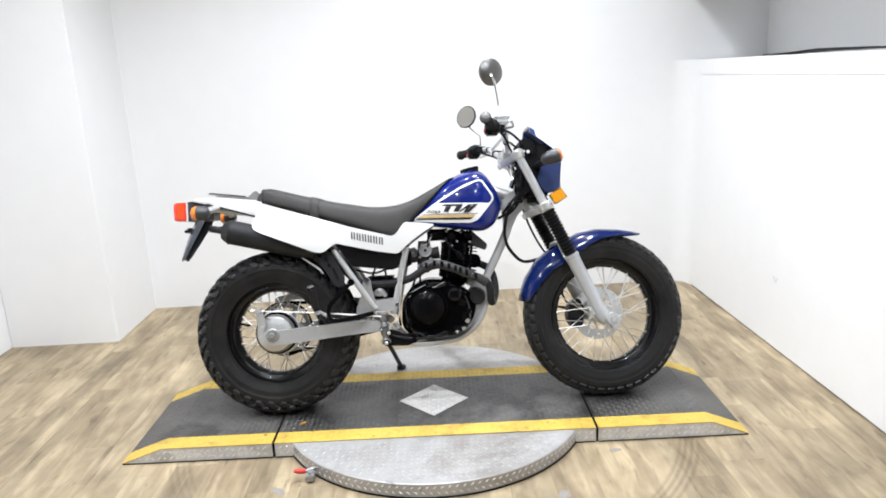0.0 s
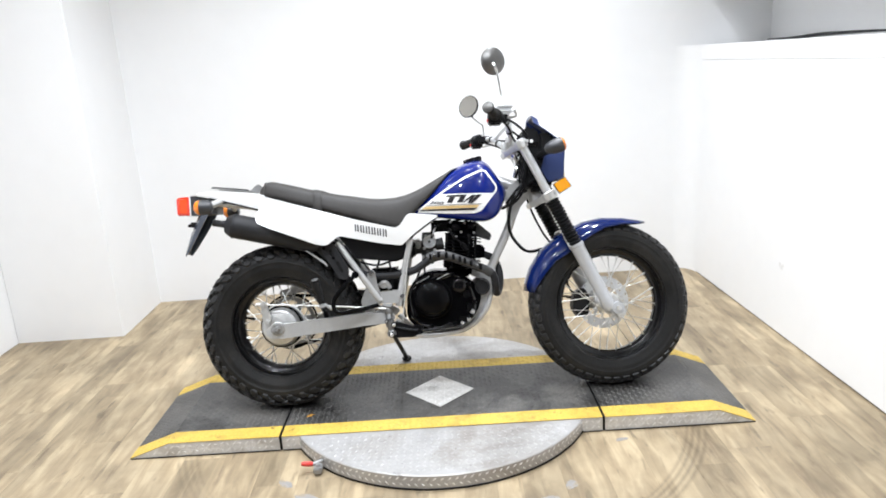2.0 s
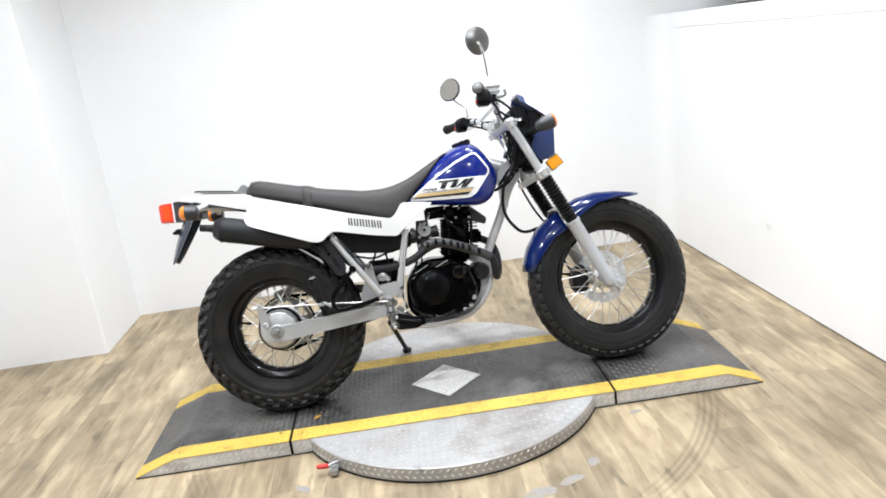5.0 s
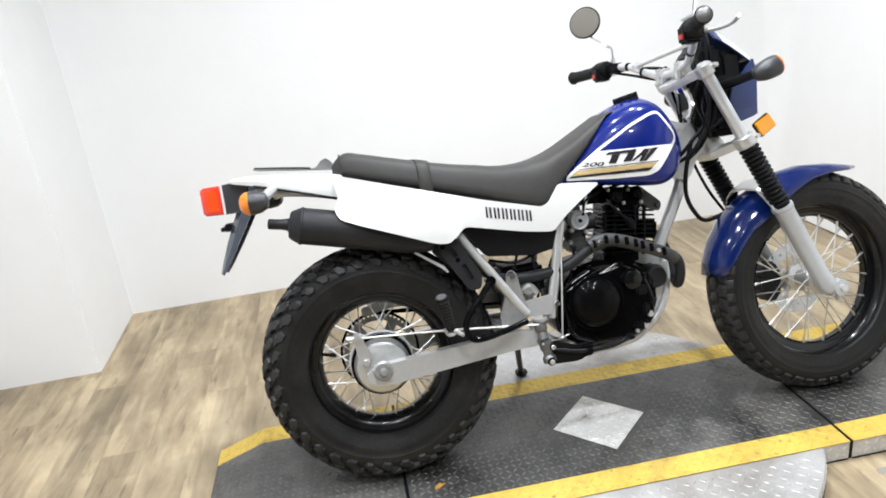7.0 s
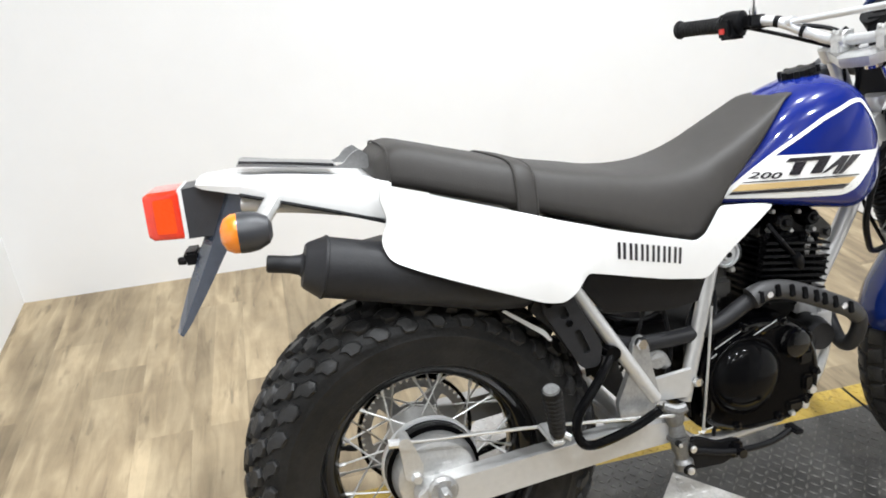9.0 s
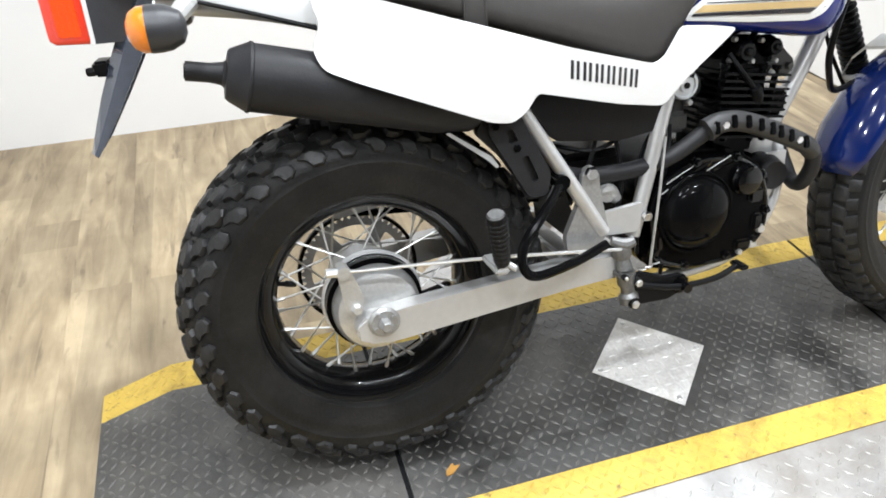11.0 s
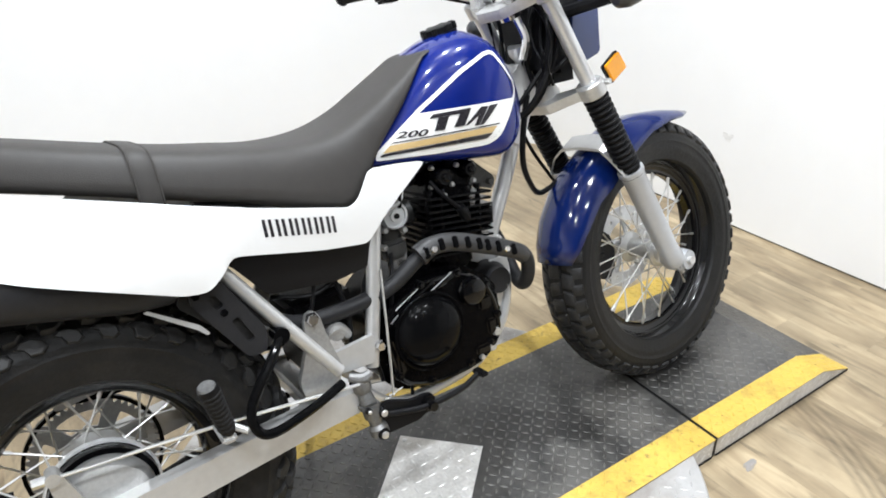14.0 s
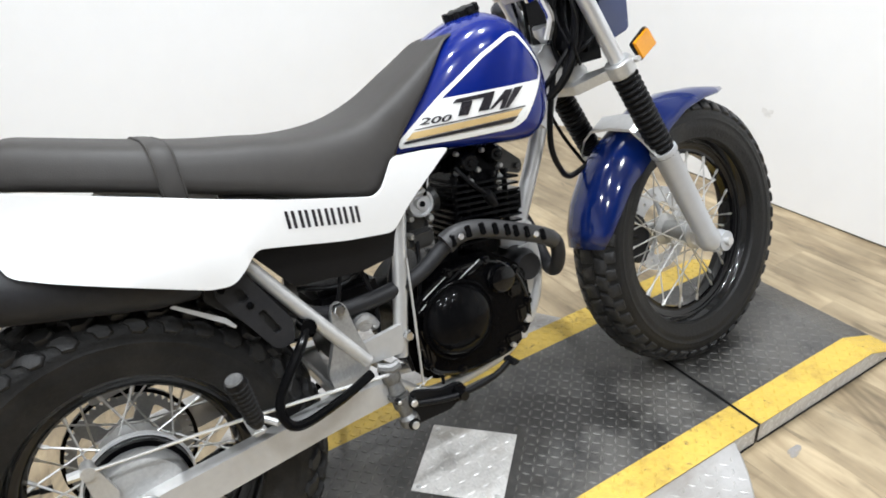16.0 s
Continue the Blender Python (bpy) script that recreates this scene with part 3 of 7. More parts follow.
turned(bm, [(DISC_R + 0.0022, 0), (DISC_R + 0.0022, 0.8), (DISC_R + 0.0005, 1)], (CX, 0, 0.0004), (CX, 0, 0.0060), 128)
part("base_gap_strip", bm, BLACK, turntable, "black strip in place of the shaded gap under the base")
nub_part("plate_tread", turntable, ALU_NUB, nubs(bm, CX - DISC_R, CX + DISC_R, -DISC_R, DISC_R, lambda x, y: disc_top, 0.0245, 0.0215, 0.0062, 0.0013, keep=lambda x, y: math.hypot(x - CX, y) < DISC_R - 0.016 and abs(y) > HALF + 0.01))
# tread on the disc's rim
verts, faces = [], []
for k in range(150):
    for row in (0, 1):
        a = 2 * math.pi * (k + 0.5 * row) / 150
        z = 0.020 + 0.021 * row
        t = radians(40 if row else -40)
        base = len(verts)
        for p, q, h in ((-1, 0, 0), (0, -1, 0), (1, 0, 0), (0, 1, 0), (-0.45, 0, 1), (0, -0.35, 1), (0.45, 0, 1), (0, 0.35, 1)):
            du = math.cos(t) * p * 0.009 - math.sin(t) * q * 0.003
            dz = math.sin(t) * p * 0.009 + math.cos(t) * q * 0.003
            r = DISC_R + 0.0002 + h * 0.0016
            verts.append((CX + r * math.cos(a + du / DISC_R), r * math.sin(a + du / DISC_R), z + dz))
        faces += [(base + 4, base + 5, base + 6, base + 7)] + [(base + k2, base + (k2 + 1) % 4, base + 4 + (k2 + 1) % 4, base + 4 + k2) for k2 in range(4)]
nub_part("rim_tread", turntable, NUB_BRIGHT, (verts, faces))


def deck_piece(bm, xs, zs, y0, y1):
    """A strip of deck with a top that follows (x, z) and a flat bottom."""
    top = [[bm.verts.new((x, y, z)) for y in (y0, y1)] for x, z in zip(xs, zs)]
    low = [[bm.verts.new((x, y, 0.003)) for y in (y0, y1)] for x in xs]
    n = len(xs)
    for i in range(n - 1):
        bm.faces.new((top[i][0], top[i + 1][0], top[i + 1][1], top[i][1]))
        bm.faces.new((low[i][1], low[i + 1][1], low[i + 1][0], low[i][0]))
        bm.faces.new((low[i][0], low[i + 1][0], top[i + 1][0], top[i][0]))
        bm.faces.new((top[i][1], top[i + 1][1], low[i + 1][1], low[i][1]))
    bm.faces.new((low[0][0], top[0][0], top[0][1], low[0][1]))
    bm.faces.new((low[-1][1], top[-1][1], top[-1][0], low[-1][0]))
    return bm


def deck_module(thing, xs, zs, z_of, free=None):
    """Side plates of tread aluminium, a black walking surface, a yellow stripe down each edge."""
    x0, x1 = xs[0], xs[-1]
    part("deck_body", deck_piece(bmesh.new(), xs, [z - 0.0022 for z in zs], -HALF + 0.002, HALF - 0.002), ALU_DIRTY, thing, "tread-plate side skirt", smooth=False)
    for sy in (-1, 1):
        # black strip drawn for the shadow line under each skirt
        bm = bmesh.new()
        box(bm, (x0 + 0.002, min(sy * (HALF - 0.004), sy * (HALF + 0.0012)), 0.0004), (x1 - 0.002, max(sy * (HALF - 0.004), sy * (HALF + 0.0012)), 0.0034))
        part("base_gap_strip", bm, BLACK, thing, "black strip in place of the shaded gap under the base", smooth=False)
    def sheet(y0, y1):
        bm = bmesh.new()
        top = [[bm.verts.new((x, y, z)) for y in (y0, y1)] for x, z in zip(xs, zs)]
        low = [[bm.verts.new((x, y, z - 0.002)) for y in (y0, y1)] for x, z in zip(xs, zs)]
        for i in range(len(xs) - 1):
            bm.faces.new((top[i][0], top[i + 1][0], top[i + 1][1], top[i][1]))
            bm.faces.new((low[i][0], low[i + 1][0], top[i + 1][0], top[i][0]))
            bm.faces.new((low[i][1], low[i + 1][1], top[i + 1][1], top[i][1]))
        bm.faces.new((low[0][0], low[0][1], top[0][1], top[0][0]))
        bm.faces.new((low[-1][0], low[-1][1], top[-1][1], top[-1][0]))
        return bm
    part("black_deck", sheet(-HALF + STRIPE, HALF - STRIPE), DECK, thing, "worn black painted tread plate", smooth=False)
    part("yellow_stripe", sheet(-HALF, -HALF + STRIPE), YELLOW, thing, "yellow painted edge stripe", smooth=False)
    part("yellow_stripe", sheet(HALF - STRIPE, HALF), YELLOW, thing, "yellow painted edge stripe", smooth=False)
    bm = None
    nub_part("black_tread", thing, DECK_NUB, nubs(bm, x0 + 0.004, x1, -HALF + STRIPE, HALF - STRIPE, z_of, keep=free))
    nub_part("yellow_tread", thing, YELLOW, nubs(bm, x0 + 0.004, x1, -HALF, -HALF + STRIPE, z_of), nubs(bm, x0 + 0.004, x1, HALF - STRIPE, HALF, z_of))
    # tread on the upright skirts
    groups = []
    for sy in (-1, 1):
        v, f = nubs(bm, x0 + 0.01, x1 - 0.004, 0.006, 0.056, lambda x, y: 0.0, 0.0235, 0.027, 0.0058, 0.0014, keep=lambda x, y: y < z_of(x, 0) - 0.011, short=0.45)
        groups.append(([(x, sy * (HALF - 0.002 + h), y) for x, y, h in v], f))
    nub_part("skirt_tread", thing, NUB_BRIGHT, *groups)


deck_module(turntable, (SEAM_L + 0.006, SEAM_R - 0.006), (DECK_Z, DECK_Z), flat, diamond_free)

for x0, x1 in ((SEAM_L - 0.0035, SEAM_L + 0.0055), (SEAM_R - 0.0055, SEAM_R + 0.0035)):
    part("seam_rubber", box(bmesh.new(), (x0, -HALF + 0.001, 0.002), (x1, HALF - 0.001, DECK_Z - 0.0015)), BLACK, turntable, "black seam filler", smooth=False)

# square inspection plate set cornerwise, screwed down at its corners
D = 0.1425
bm = bmesh.new()
slab(bm, [(-D, 0), (0, -D), (D, 0), (0, D)], 0, 0.0022, 0.0006)
for v in bm.verts:
    v.co = Vector((v.co.x + CX, v.co.z, DECK_Z + 0.0006 + v.co.y))
plate = part("inspection_plate", bm, ALU_DIRTY, turntable, "square silver tread-plate cover", smooth=False)
c45 = math.sqrt(0.5)
v, f = nubs(None, -D * c45 + 0.004, D * c45 - 0.002, -D * c45 + 0.004, D * c45 - 0.002, lambda x, y: DECK_Z + 0.0028, 0.0265, 0.022, 0.0068, 0.0013)
v = [(CX + (x - y) * c45, (x + y) * c45, z) for x, y, z in v]
nub_part("plate_tread", plate, NUB_BRIGHT, (v, f))
for ax, ay in ((D - 0.02, 0), (-D + 0.02, 0), (0, D - 0.02), (0, -D + 0.02)):
    bm = bmesh.new()
    turned(bm, [(0.006, 0), (0.006, 0.6), (0.004, 1)], (CX + ax, ay, DECK_Z + 0.0025), (CX + ax, ay, DECK_Z + 0.0055), 10)
    part("screw", bm, SPOKE, plate)

# locking pin at the rim: red grip on a steel stub
bm = bmesh.new()
turned(bm, [(0.008, 0), (0.009, 0.3), (0.009, 0.7), (0.006, 1)], (-0.505, -0.451, 0.030), (-0.542, -0.463, 0.040), 12)
part("pin_grip", bm, RED_PAINT, turntable, "red locking-pin grip")
bm = bmesh.new()
tube(bm, [(-0.464, -0.426, 0.030), (-0.508, -0.453, 0.030)], 0.007, 10)
box(bm, (-0.499, -0.484, 0.006), (-0.470, -0.443, 0.030), 0.004)
bolt(bm, (-0.484, -0.467, 0.030), (0, 0, 1), 0.009, 0.008)
part("pin_bracket", bm, CAST_DARK, turntable, "steel locking-pin bracket")


def ramp_z(x, y):
    if x > BREAK_R:
        return DECK_Z + (0.006 - DECK_Z) * (x - BREAK_R) / (TIP_R - BREAK_R)
    if x < BREAK_L:
        return DECK_Z + (0.006 - DECK_Z) * (BREAK_L - x) / (BREAK_L - TIP_L)
    return DECK_Z


for x0, x1, brk in ((TIP_L, SEAM_L - 0.004, BREAK_L), (SEAM_R + 0.004, TIP_R, BREAK_R)):
    ramp = tagged(new("ramp"), "black tread-plate ramp with yellow edges and a sloping toe", "ramp", "ramps at the turntable's ends")
    ramp.matrix_basis = pose(0, CY, 0)
    xs = (x0, brk, x1)
    deck_module(ramp, xs, [ramp_z(x, 0) for x in xs], ramp_z)

# tape remnants stuck to the boards
SCRAPS = ((0.385, -0.615, 70, 0.030, 0.021), (0.290, -0.690, 18, 0.054, 0.020), (0.182, -0.735, 12, 0.052, 0.027), (-0.503, -0.600, -28, 0.050, 0.022), (-0.590, -0.512, -40, 0.040, 0.018), (-0.334, -0.686, -6, 0.030, 0.010), (0.62, -0.352, 10, 0.028, 0.012))
for k, (x, y, a, w, h) in enumerate(SCRAPS):
    bm = bmesh.new()
    rnd = random.Random(k + 3)
    swell = [rnd.uniform(0.72, 1.12) for i in range(9)]
    ring = []
    for i in range(45):
        t, f = 2 * math.pi * i / 45, i / 5
        g = swell[int(f) % 9] * (1 - f % 1) + swell[(int(f) + 1) % 9] * (f % 1) + rnd.uniform(-0.07, 0.07)
        ring.append((math.cos(t) * w * g, math.sin(t) * h * g))
    slab(bm, ring, 0, 0.0006)
    for v in bm.verts:
        v.co = Vector((v.co.x, v.co.z, 0.0003 + v.co.y))
    ob = part("tape_scrap", bm, TAPE, smooth=False)
    ob.matrix_basis = pose(x, y, 0.0, 0, 0, a)
    tagged(ob, "torn scrap of grey tape stuck to the floor", "tape", "tape scraps on the floor")

# grubby outline left where a square of tape was peeled off
bm = bmesh.new()
for lo, hi in (((-0.078, -0.0015), (0.080, 0.0015)), ((-0.081, -0.075), (-0.078, 0.001)), ((-0.070, -0.012), (0.020, -0.009))):
    box(bm, (lo[0], lo[1], 0.0003), (hi[0], hi[1], 0.0008))
ob = part("tape_outline", bm, material("old_adhesive", (0.20, 0.175, 0.14), 0.7, vary=0.4, scale=60), smooth=False)
ob.matrix_basis = pose(0.010, -0.731, 0.0, 0, 0, 1.5)
tagged(ob, "thin dark outline of old tape adhesive on the floor", "tape")

bm = bmesh.new()
slab(bm, rounded([(-0.018, -0.006), (-0.004, -0.010), (0.020, -0.003), (0.008, 0.002), (0.012, 0.010), (-0.010, 0.004)], 0.003, 2), 0, 0.0012)
for v in bm.verts:
    v.co = Vector((v.co.x, v.co.z, 0.0016 + v.co.y))
ob = part("paint_flake", bm, material("orange_flake", (0.36, 0.18, 0.03), 0.6), smooth=False)
ob.matrix_basis = pose(-0.562, -0.140, DECK_Z, 0, 0, 25)
tagged(ob, "small orange flake of paint lying on the black deck", "paint flake")

# ---------------------------------------------------------------- the motorcycle
LEAN = 14.0   # leans away on its side stand
bike = tagged(new("motorcycle"), "white and blue trail motorcycle leaning on its side stand", "motorcycle")
bike.matrix_basis = Matrix.Translation((0, -0.002, DECK_Z)) @ Matrix.Rotation(radians(-LEAN), 4, "X")
# forks, bars and front wheel turned a little to the left about the steering head
HEAD = Vector((0.40, 0, 0.774))
STEER = Matrix.Translation(HEAD) @ Matrix.Rotation(radians(5.5), 4, Vector((-math.sin(radians(24)), 0, math.cos(radians(24))))) @ Matrix.Translation(-HEAD)


# outline of a tread block: rounded corners and one hollow flank
BLOCK = ((-1.0, -0.86), (-0.88, -1.0), (0.88, -1.0), (1.0, -0.86), (1.0, 0.70), (0.86, 0.84), (-0.86, 0.84), (-1.0, 0.70))
# outline of a crescent lug: a swelling back and a cusp at one end
CRESCENT = ((-0.85, -0.45), (-0.25, -1.0), (0.50, -0.95), (1.0, -0.25), (0.95, 0.50), (0.50, 1.0), (0.12, 0.52), (-0.72, 0.40))


def spoke_wheel(name, centre, tyre_r, tyre_w, rim_r, rim_w, hub_r, hub_w, knob_rows, knob_count, at, label, dish=0.0, knob=BLOCK):
    """Hub with its tyre, rim, spokes and nipples; the hub is the part, the rest hang under it."""
    cm = Matrix.Translation(centre)
    bm = bmesh.new()
    w = hub_w / 2
    revolve(bm, [(0.012, -w), (hub_r * 0.8, -w), (hub_r, -w + 0.006), (hub_r, -w + 0.012), (hub_r * 0.62, -w + 0.02), (hub_r * 0.62, w - 0.02), (hub_r, w - 0.012), (hub_r, w - 0.006), (hub_r * 0.8, w), (0.012, w)], 36, cm)
    hub = part(name, bm, CAST, bike, label, at=at)
    # carcass, set to one side of the hub by the dish
    cm = Matrix.Translation((centre[0], centre[1] + dish, centre[2]))
    rng_k = random.Random(name)
    t, h = tyre_w / 2, tyre_r - rim_r
    prof = []
    for k in range(61):
        a = math.pi * k / 60
        # squarish crown, bulging sidewalls, thin raised rings near the bead
        c, s = math.cos(a), math.sin(a)
        y = -t * (abs(c) ** 0.72) * (1 if c >= 0 else -1)
        r = rim_r + (h - 0.010) * (abs(s) ** 0.62)
        y *= 0.80 + 0.20 * min(1, (r - rim_r) / (h * 0.55))
        if k in (2, 3, 57, 58, 6, 54):
            y *= 1.022
        prof.append((r, y))
    inner = [(rim_r - 0.004, t * 0.72), (rim_r - 0.004, -t * 0.72)]
    bm = bmesh.new()
    revolve(bm, prof + inner, 96, cm)
    part("tyre", bm, RUBBER, hub, "black trail tyre")
    bm = bmesh.new()
    # tread blocks standing on the crown and shoulders
    for row, (ang, dy, dx, lift, skew, phase) in enumerate(knob_rows):
        for k in range(knob_count):
            a = 2 * math.pi * (k + phase) / knob_count
            th = radians(ang)
            c, s = math.cos(th), math.sin(th)
            y = -t * (abs(c) ** 0.72) * (1 if c >= 0 else -1)
            r = rim_r + (h - 0.010) * (abs(s) ** 0.62)
            y *= 0.80 + 0.20 * min(1, (r - rim_r) / (h * 0.55))
            # outward direction across the section
            e = radians(2)
            def sec(q):
                c2, s2 = math.cos(q), math.sin(q)
                rr = rim_r + (h - 0.010) * (abs(s2) ** 0.62)
                yy = -t * (abs(c2) ** 0.72) * (1 if c2 >= 0 else -1)
                return Vector((rr, yy * (0.80 + 0.20 * min(1, (rr - rim_r) / (h * 0.55)))))
            tan = (sec(th + e) - sec(th - e)).normalized()
            nor = Vector((-tan.y, tan.x))
            if nor.x < 0 and abs(ang - 90) < 60:
                nor = -nor
            if nor.dot(Vector((0.3, -c))) < 0:
                nor = -nor
            base = Vector((r, y))
            quad = []
            grow, slip = rng_k.uniform(0.88, 1.08), rng_k.uniform(-0.12, 0.12)
            for lv, sh in ((-0.004, 1.10), (lift * 0.72, 0.98), (lift, 0.82)):
                for u, v in (knob if ang <= 90 else [(-a2, b2) for a2, b2 in reversed(knob)]):
                    p2 = base + tan * (u * dy / 2 * sh * grow) + nor * lv
                    aa = a + (v * dx / 2 * sh * grow + u * (skew + slip) * dx / 2) / tyre_r
                    quad.append(bm.verts.new(cm @ Vector((p2.x * math.cos(aa), p2.y, p2.x * math.sin(aa)))))
            for lv in (0, 8):
                for i in range(8):
                    bm.faces.new((quad[lv + i], quad[lv + (i + 1) % 8], quad[lv + 8 + (i + 1) % 8], quad[lv + 8 + i]))
            bm.faces.new(quad[16:24])
    tagged(part("tread", bm, TREAD, hub, "chunky black tread blocks"), kind="stuff")
    # rim: stepped well with rolled flanges
    q = rim_w / 2
    bm = bmesh.new()
    rp = [(rim_r + 0.006, -q), (rim_r + 0.011, -q + 0.004), (rim_r + 0.002, -q + 0.010), (rim_r - 0.008, -q + 0.014), (rim_r - 0.010, -q + 0.024), (rim_r - 0.022, -q + 0.027), (rim_r - 0.034, -q * 0.30), (rim_r - 0.034, q * 0.30), (rim_r - 0.022, q - 0.027), (rim_r - 0.010, q - 0.024), (rim_r - 0.008, q - 0.014), (rim_r + 0.002, q - 0.010), (rim_r + 0.011, q - 0.004), (rim_r + 0.006, q)]
    rp_in = [(rim_r - 0.001, q + 0.001), (rim_r - 0.012, q - 0.011), (rim_r - 0.014, q - 0.017), (rim_r - 0.0175, q - 0.0185), (rim_r - 0.0145, q - 0.020), (rim_r - 0.015, q - 0.022), (rim_r - 0.026, q - 0.025), (rim_r - 0.0300, q - 0.029), (rim_r - 0.0285, q - 0.032), (rim_r - 0.039, q * 0.26), (rim_r - 0.039, -q * 0.26), (rim_r - 0.0285, -q + 0.032), (rim_r - 0.0300, -q + 0.029), (rim_r - 0.026, -q + 0.025), (rim_r - 0.015, -q + 0.022), (rim_r - 0.0145, -q + 0.020), (rim_r - 0.0175, -q + 0.0185), (rim_r - 0.014, -q + 0.017), (rim_r - 0.012, -q + 0.011), (rim_r - 0.001, -q - 0.001)]
    revolve(bm, rp + rp_in, 72, cm)
    part("rim", bm, BLACK_RIM, hub, "black steel rim")
    # spokes: crossed pairs from either flange, each with its nipple
    c = Vector(centre)
    for k in range(36):
        side = -1 if k % 2 else 1
        cross = 1 if (k // 2) % 2 else -1
        a_rim = 2 * math.pi * (k + 0.5) / 36
        a_hub = a_rim + cross * radians(52 if hub_r > 0.05 else 62)
        p0 = c + Vector((math.cos(a_hub) * hub_r * 0.93, side * (w - 0.009), math.sin(a_hub) * hub_r * 0.93))
        p1 = c + Vector((math.cos(a_rim) * (rim_r - 0.036), dish + side * 0.010, math.sin(a_rim) * (rim_r - 0.036)))
        d = (p0 - p1).normalized()
        bm = bmesh.new()
        turned(bm, [(0.0019, 0), (0.0019, 1)], p0, p1, 6)
        turned(bm, [(0.0036, 0), (0.0036, 0.8), (0.0024, 1)], p1, p1 + d * 0.017, 6)
        part("spoke", bm, SPOKE, hub)
    # tyre valve
    a = radians(168)
    bm = bmesh.new()
    v0 = c + Vector((math.cos(a) * (rim_r - 0.036), 0, math.sin(a) * (rim_r - 0.036)))
    v1 = c + Vector((math.cos(a) * (rim_r - 0.075), 0, math.sin(a) * (rim_r - 0.075)))
    turned(bm, [(0.0045, 0), (0.0045, 0.5), (0.006, 0.52), (0.006, 1)], v0, v1, 10)
    part("valve", bm, BLACK, hub)
    return hub, c


REAR_C, FRONT_C = (-0.6625, 0, 0.322), (0.672, 0, 0.328)
rear_rows = [(90, 0.029, 0.049, 0.0095, 0.1, 0.0)]
for ang, across, along, lift, skew, phase in ((71, 0.029, 0.049, 0.0095, -0.15, 0.5), (52, 0.030, 0.049, 0.0095, 0.15, 0.0), (34, 0.030, 0.046, 0.0068, 0.2, 0.5)):
    rear_rows += [(ang, across, along, lift, skew, phase), (180 - ang, across, along, lift, skew, phase)]
rear_hub, rc = spoke_wheel("rear_wheel", REAR_C, 0.330, 0.188, 0.203, 0.132, 0.062, 0.13, rear_rows, 36, Matrix(), "fat rear wheel with a cast drum hub", -0.020, CRESCENT)
front_rows = [(90, 0.034, 0.036, 0.0055, 0.2, 0.0)]
for ang, across, along, lift, skew, phase in ((67, 0.026, 0.036, 0.0052, -0.2, 0.5), (47, 0.026, 0.032, 0.0050, 0.0, 0.0)):
    front_rows += [(ang, across, along, lift, skew, phase), (180 - ang, across, along, lift, skew, phase)]
front_hub, fc = spoke_wheel("front_wheel", FRONT_C, 0.336, 0.138, 0.233, 0.078, 0.041, 0.11, front_rows, 48, STEER, "tall front wheel with an alloy hub")

# rear drum plate with brake arm, axle nut and adjuster
bm = bmesh.new()
revolve(bm, [(0.014, -0.120), (0.052, -0.119), (0.069, -0.113), (0.0755, -0.103), (0.0770, -0.086), (0.070, -0.064), (0.014, -0.064)], 40, Matrix.Translation(rc))
part("brake_drum", bm, CAST, rear_hub, "silver rear drum brake plate")
bm = bmesh.new()
revolve(bm, [(0.076, -0.084), (0.0850, -0.082), (0.0850, -0.046), (0.076, -0.046)], 40, Matrix.Translation(rc))
part("drum_band", bm, ENGINE, rear_hub, "black drum rim")
bm = bmesh.new()
revolve(bm, [(0.0860, -0.062), (0.0895, -0.061), (0.0905, -0.056), (0.0895, -0.050), (0.0860, -0.048)], 48, Matrix.Translation(rc))
part("hub_flange", bm, SATIN, rear_hub, "thin bright hub flange")
bm = bmesh.new()
slab(bm, rounded([(-0.728, 0.425), (-0.708, 0.425), (-0.688, 0.365), (-0.700, 0.335), (-0.722, 0.345)], 0.008), -0.142, -0.130, 0.002)
bolt(bm, (-0.703, -0.142, 0.349), r=0.010, h=0.009)
turned(bm, [(0.011, 0), (0.011, 1)], (-0.718, -0.150, 0.418), (-0.718, -0.120, 0.418), 12)
part("brake_arm", bm, CAST, rear_hub, "alloy brake arm")
# sprocket and chain on the far side
bm = bmesh.new()
prof = []
for k in range(50):
    a0 = 2 * math.pi * k / 50
    for f, r in ((0.0, 0.103), (0.3, 0.110), (0.6, 0.110), (0.9, 0.103)):
        a = a0 + f * 2 * math.pi / 50
        prof.append((rc.x + r * math.cos(a), rc.z + r * math.sin(a)))
holes = []
for k in range(5):
    a = 2 * math.pi * (k + 0.3) / 5
    edge = [(0.090, a - 0.46 + 0.115 * j) for j in range(9)] + [(0.058, a + 0.40 - 0.115 * j) for j in range(8)]
    holes.append(rounded([(rc.x + r * math.cos(t), rc.z + r * math.sin(t)) for r, t in edge], 0.004, 2))
slab(bm, prof, 0.078, 0.084, holes=holes)
part("sprocket", bm, CAST_DARK, rear_hub, "drilled steel rear sprocket", smooth=False)
bm = bmesh.new()
tube(bm, [(-0.66, 0.081, 0.435), (-0.25, 0.081, 0.40)], 0.007, 6, smooth=False)
tube(bm, [(-0.66, 0.081, 0.213), (-0.25, 0.081, 0.30)], 0.007, 6, smooth=False)
revolve(bm, [(0.110, 0.076), (0.117, 0.076), (0.117, 0.086), (0.110, 0.086)], 40, Matrix.Translation(rc))
part("chain", bm, ENGINE, bike, "dark drive chain")
bm = bmesh.new()
slab(bm, rounded([(-0.70, 0.455), (-0.62, 0.475), (-0.28, 0.43), (-0.28, 0.405), (-0.60, 0.445), (-0.70, 0.43)], 0.01), 0.070, 0.098, 0.003)
part("chain_guard", bm, SILVER, bike)

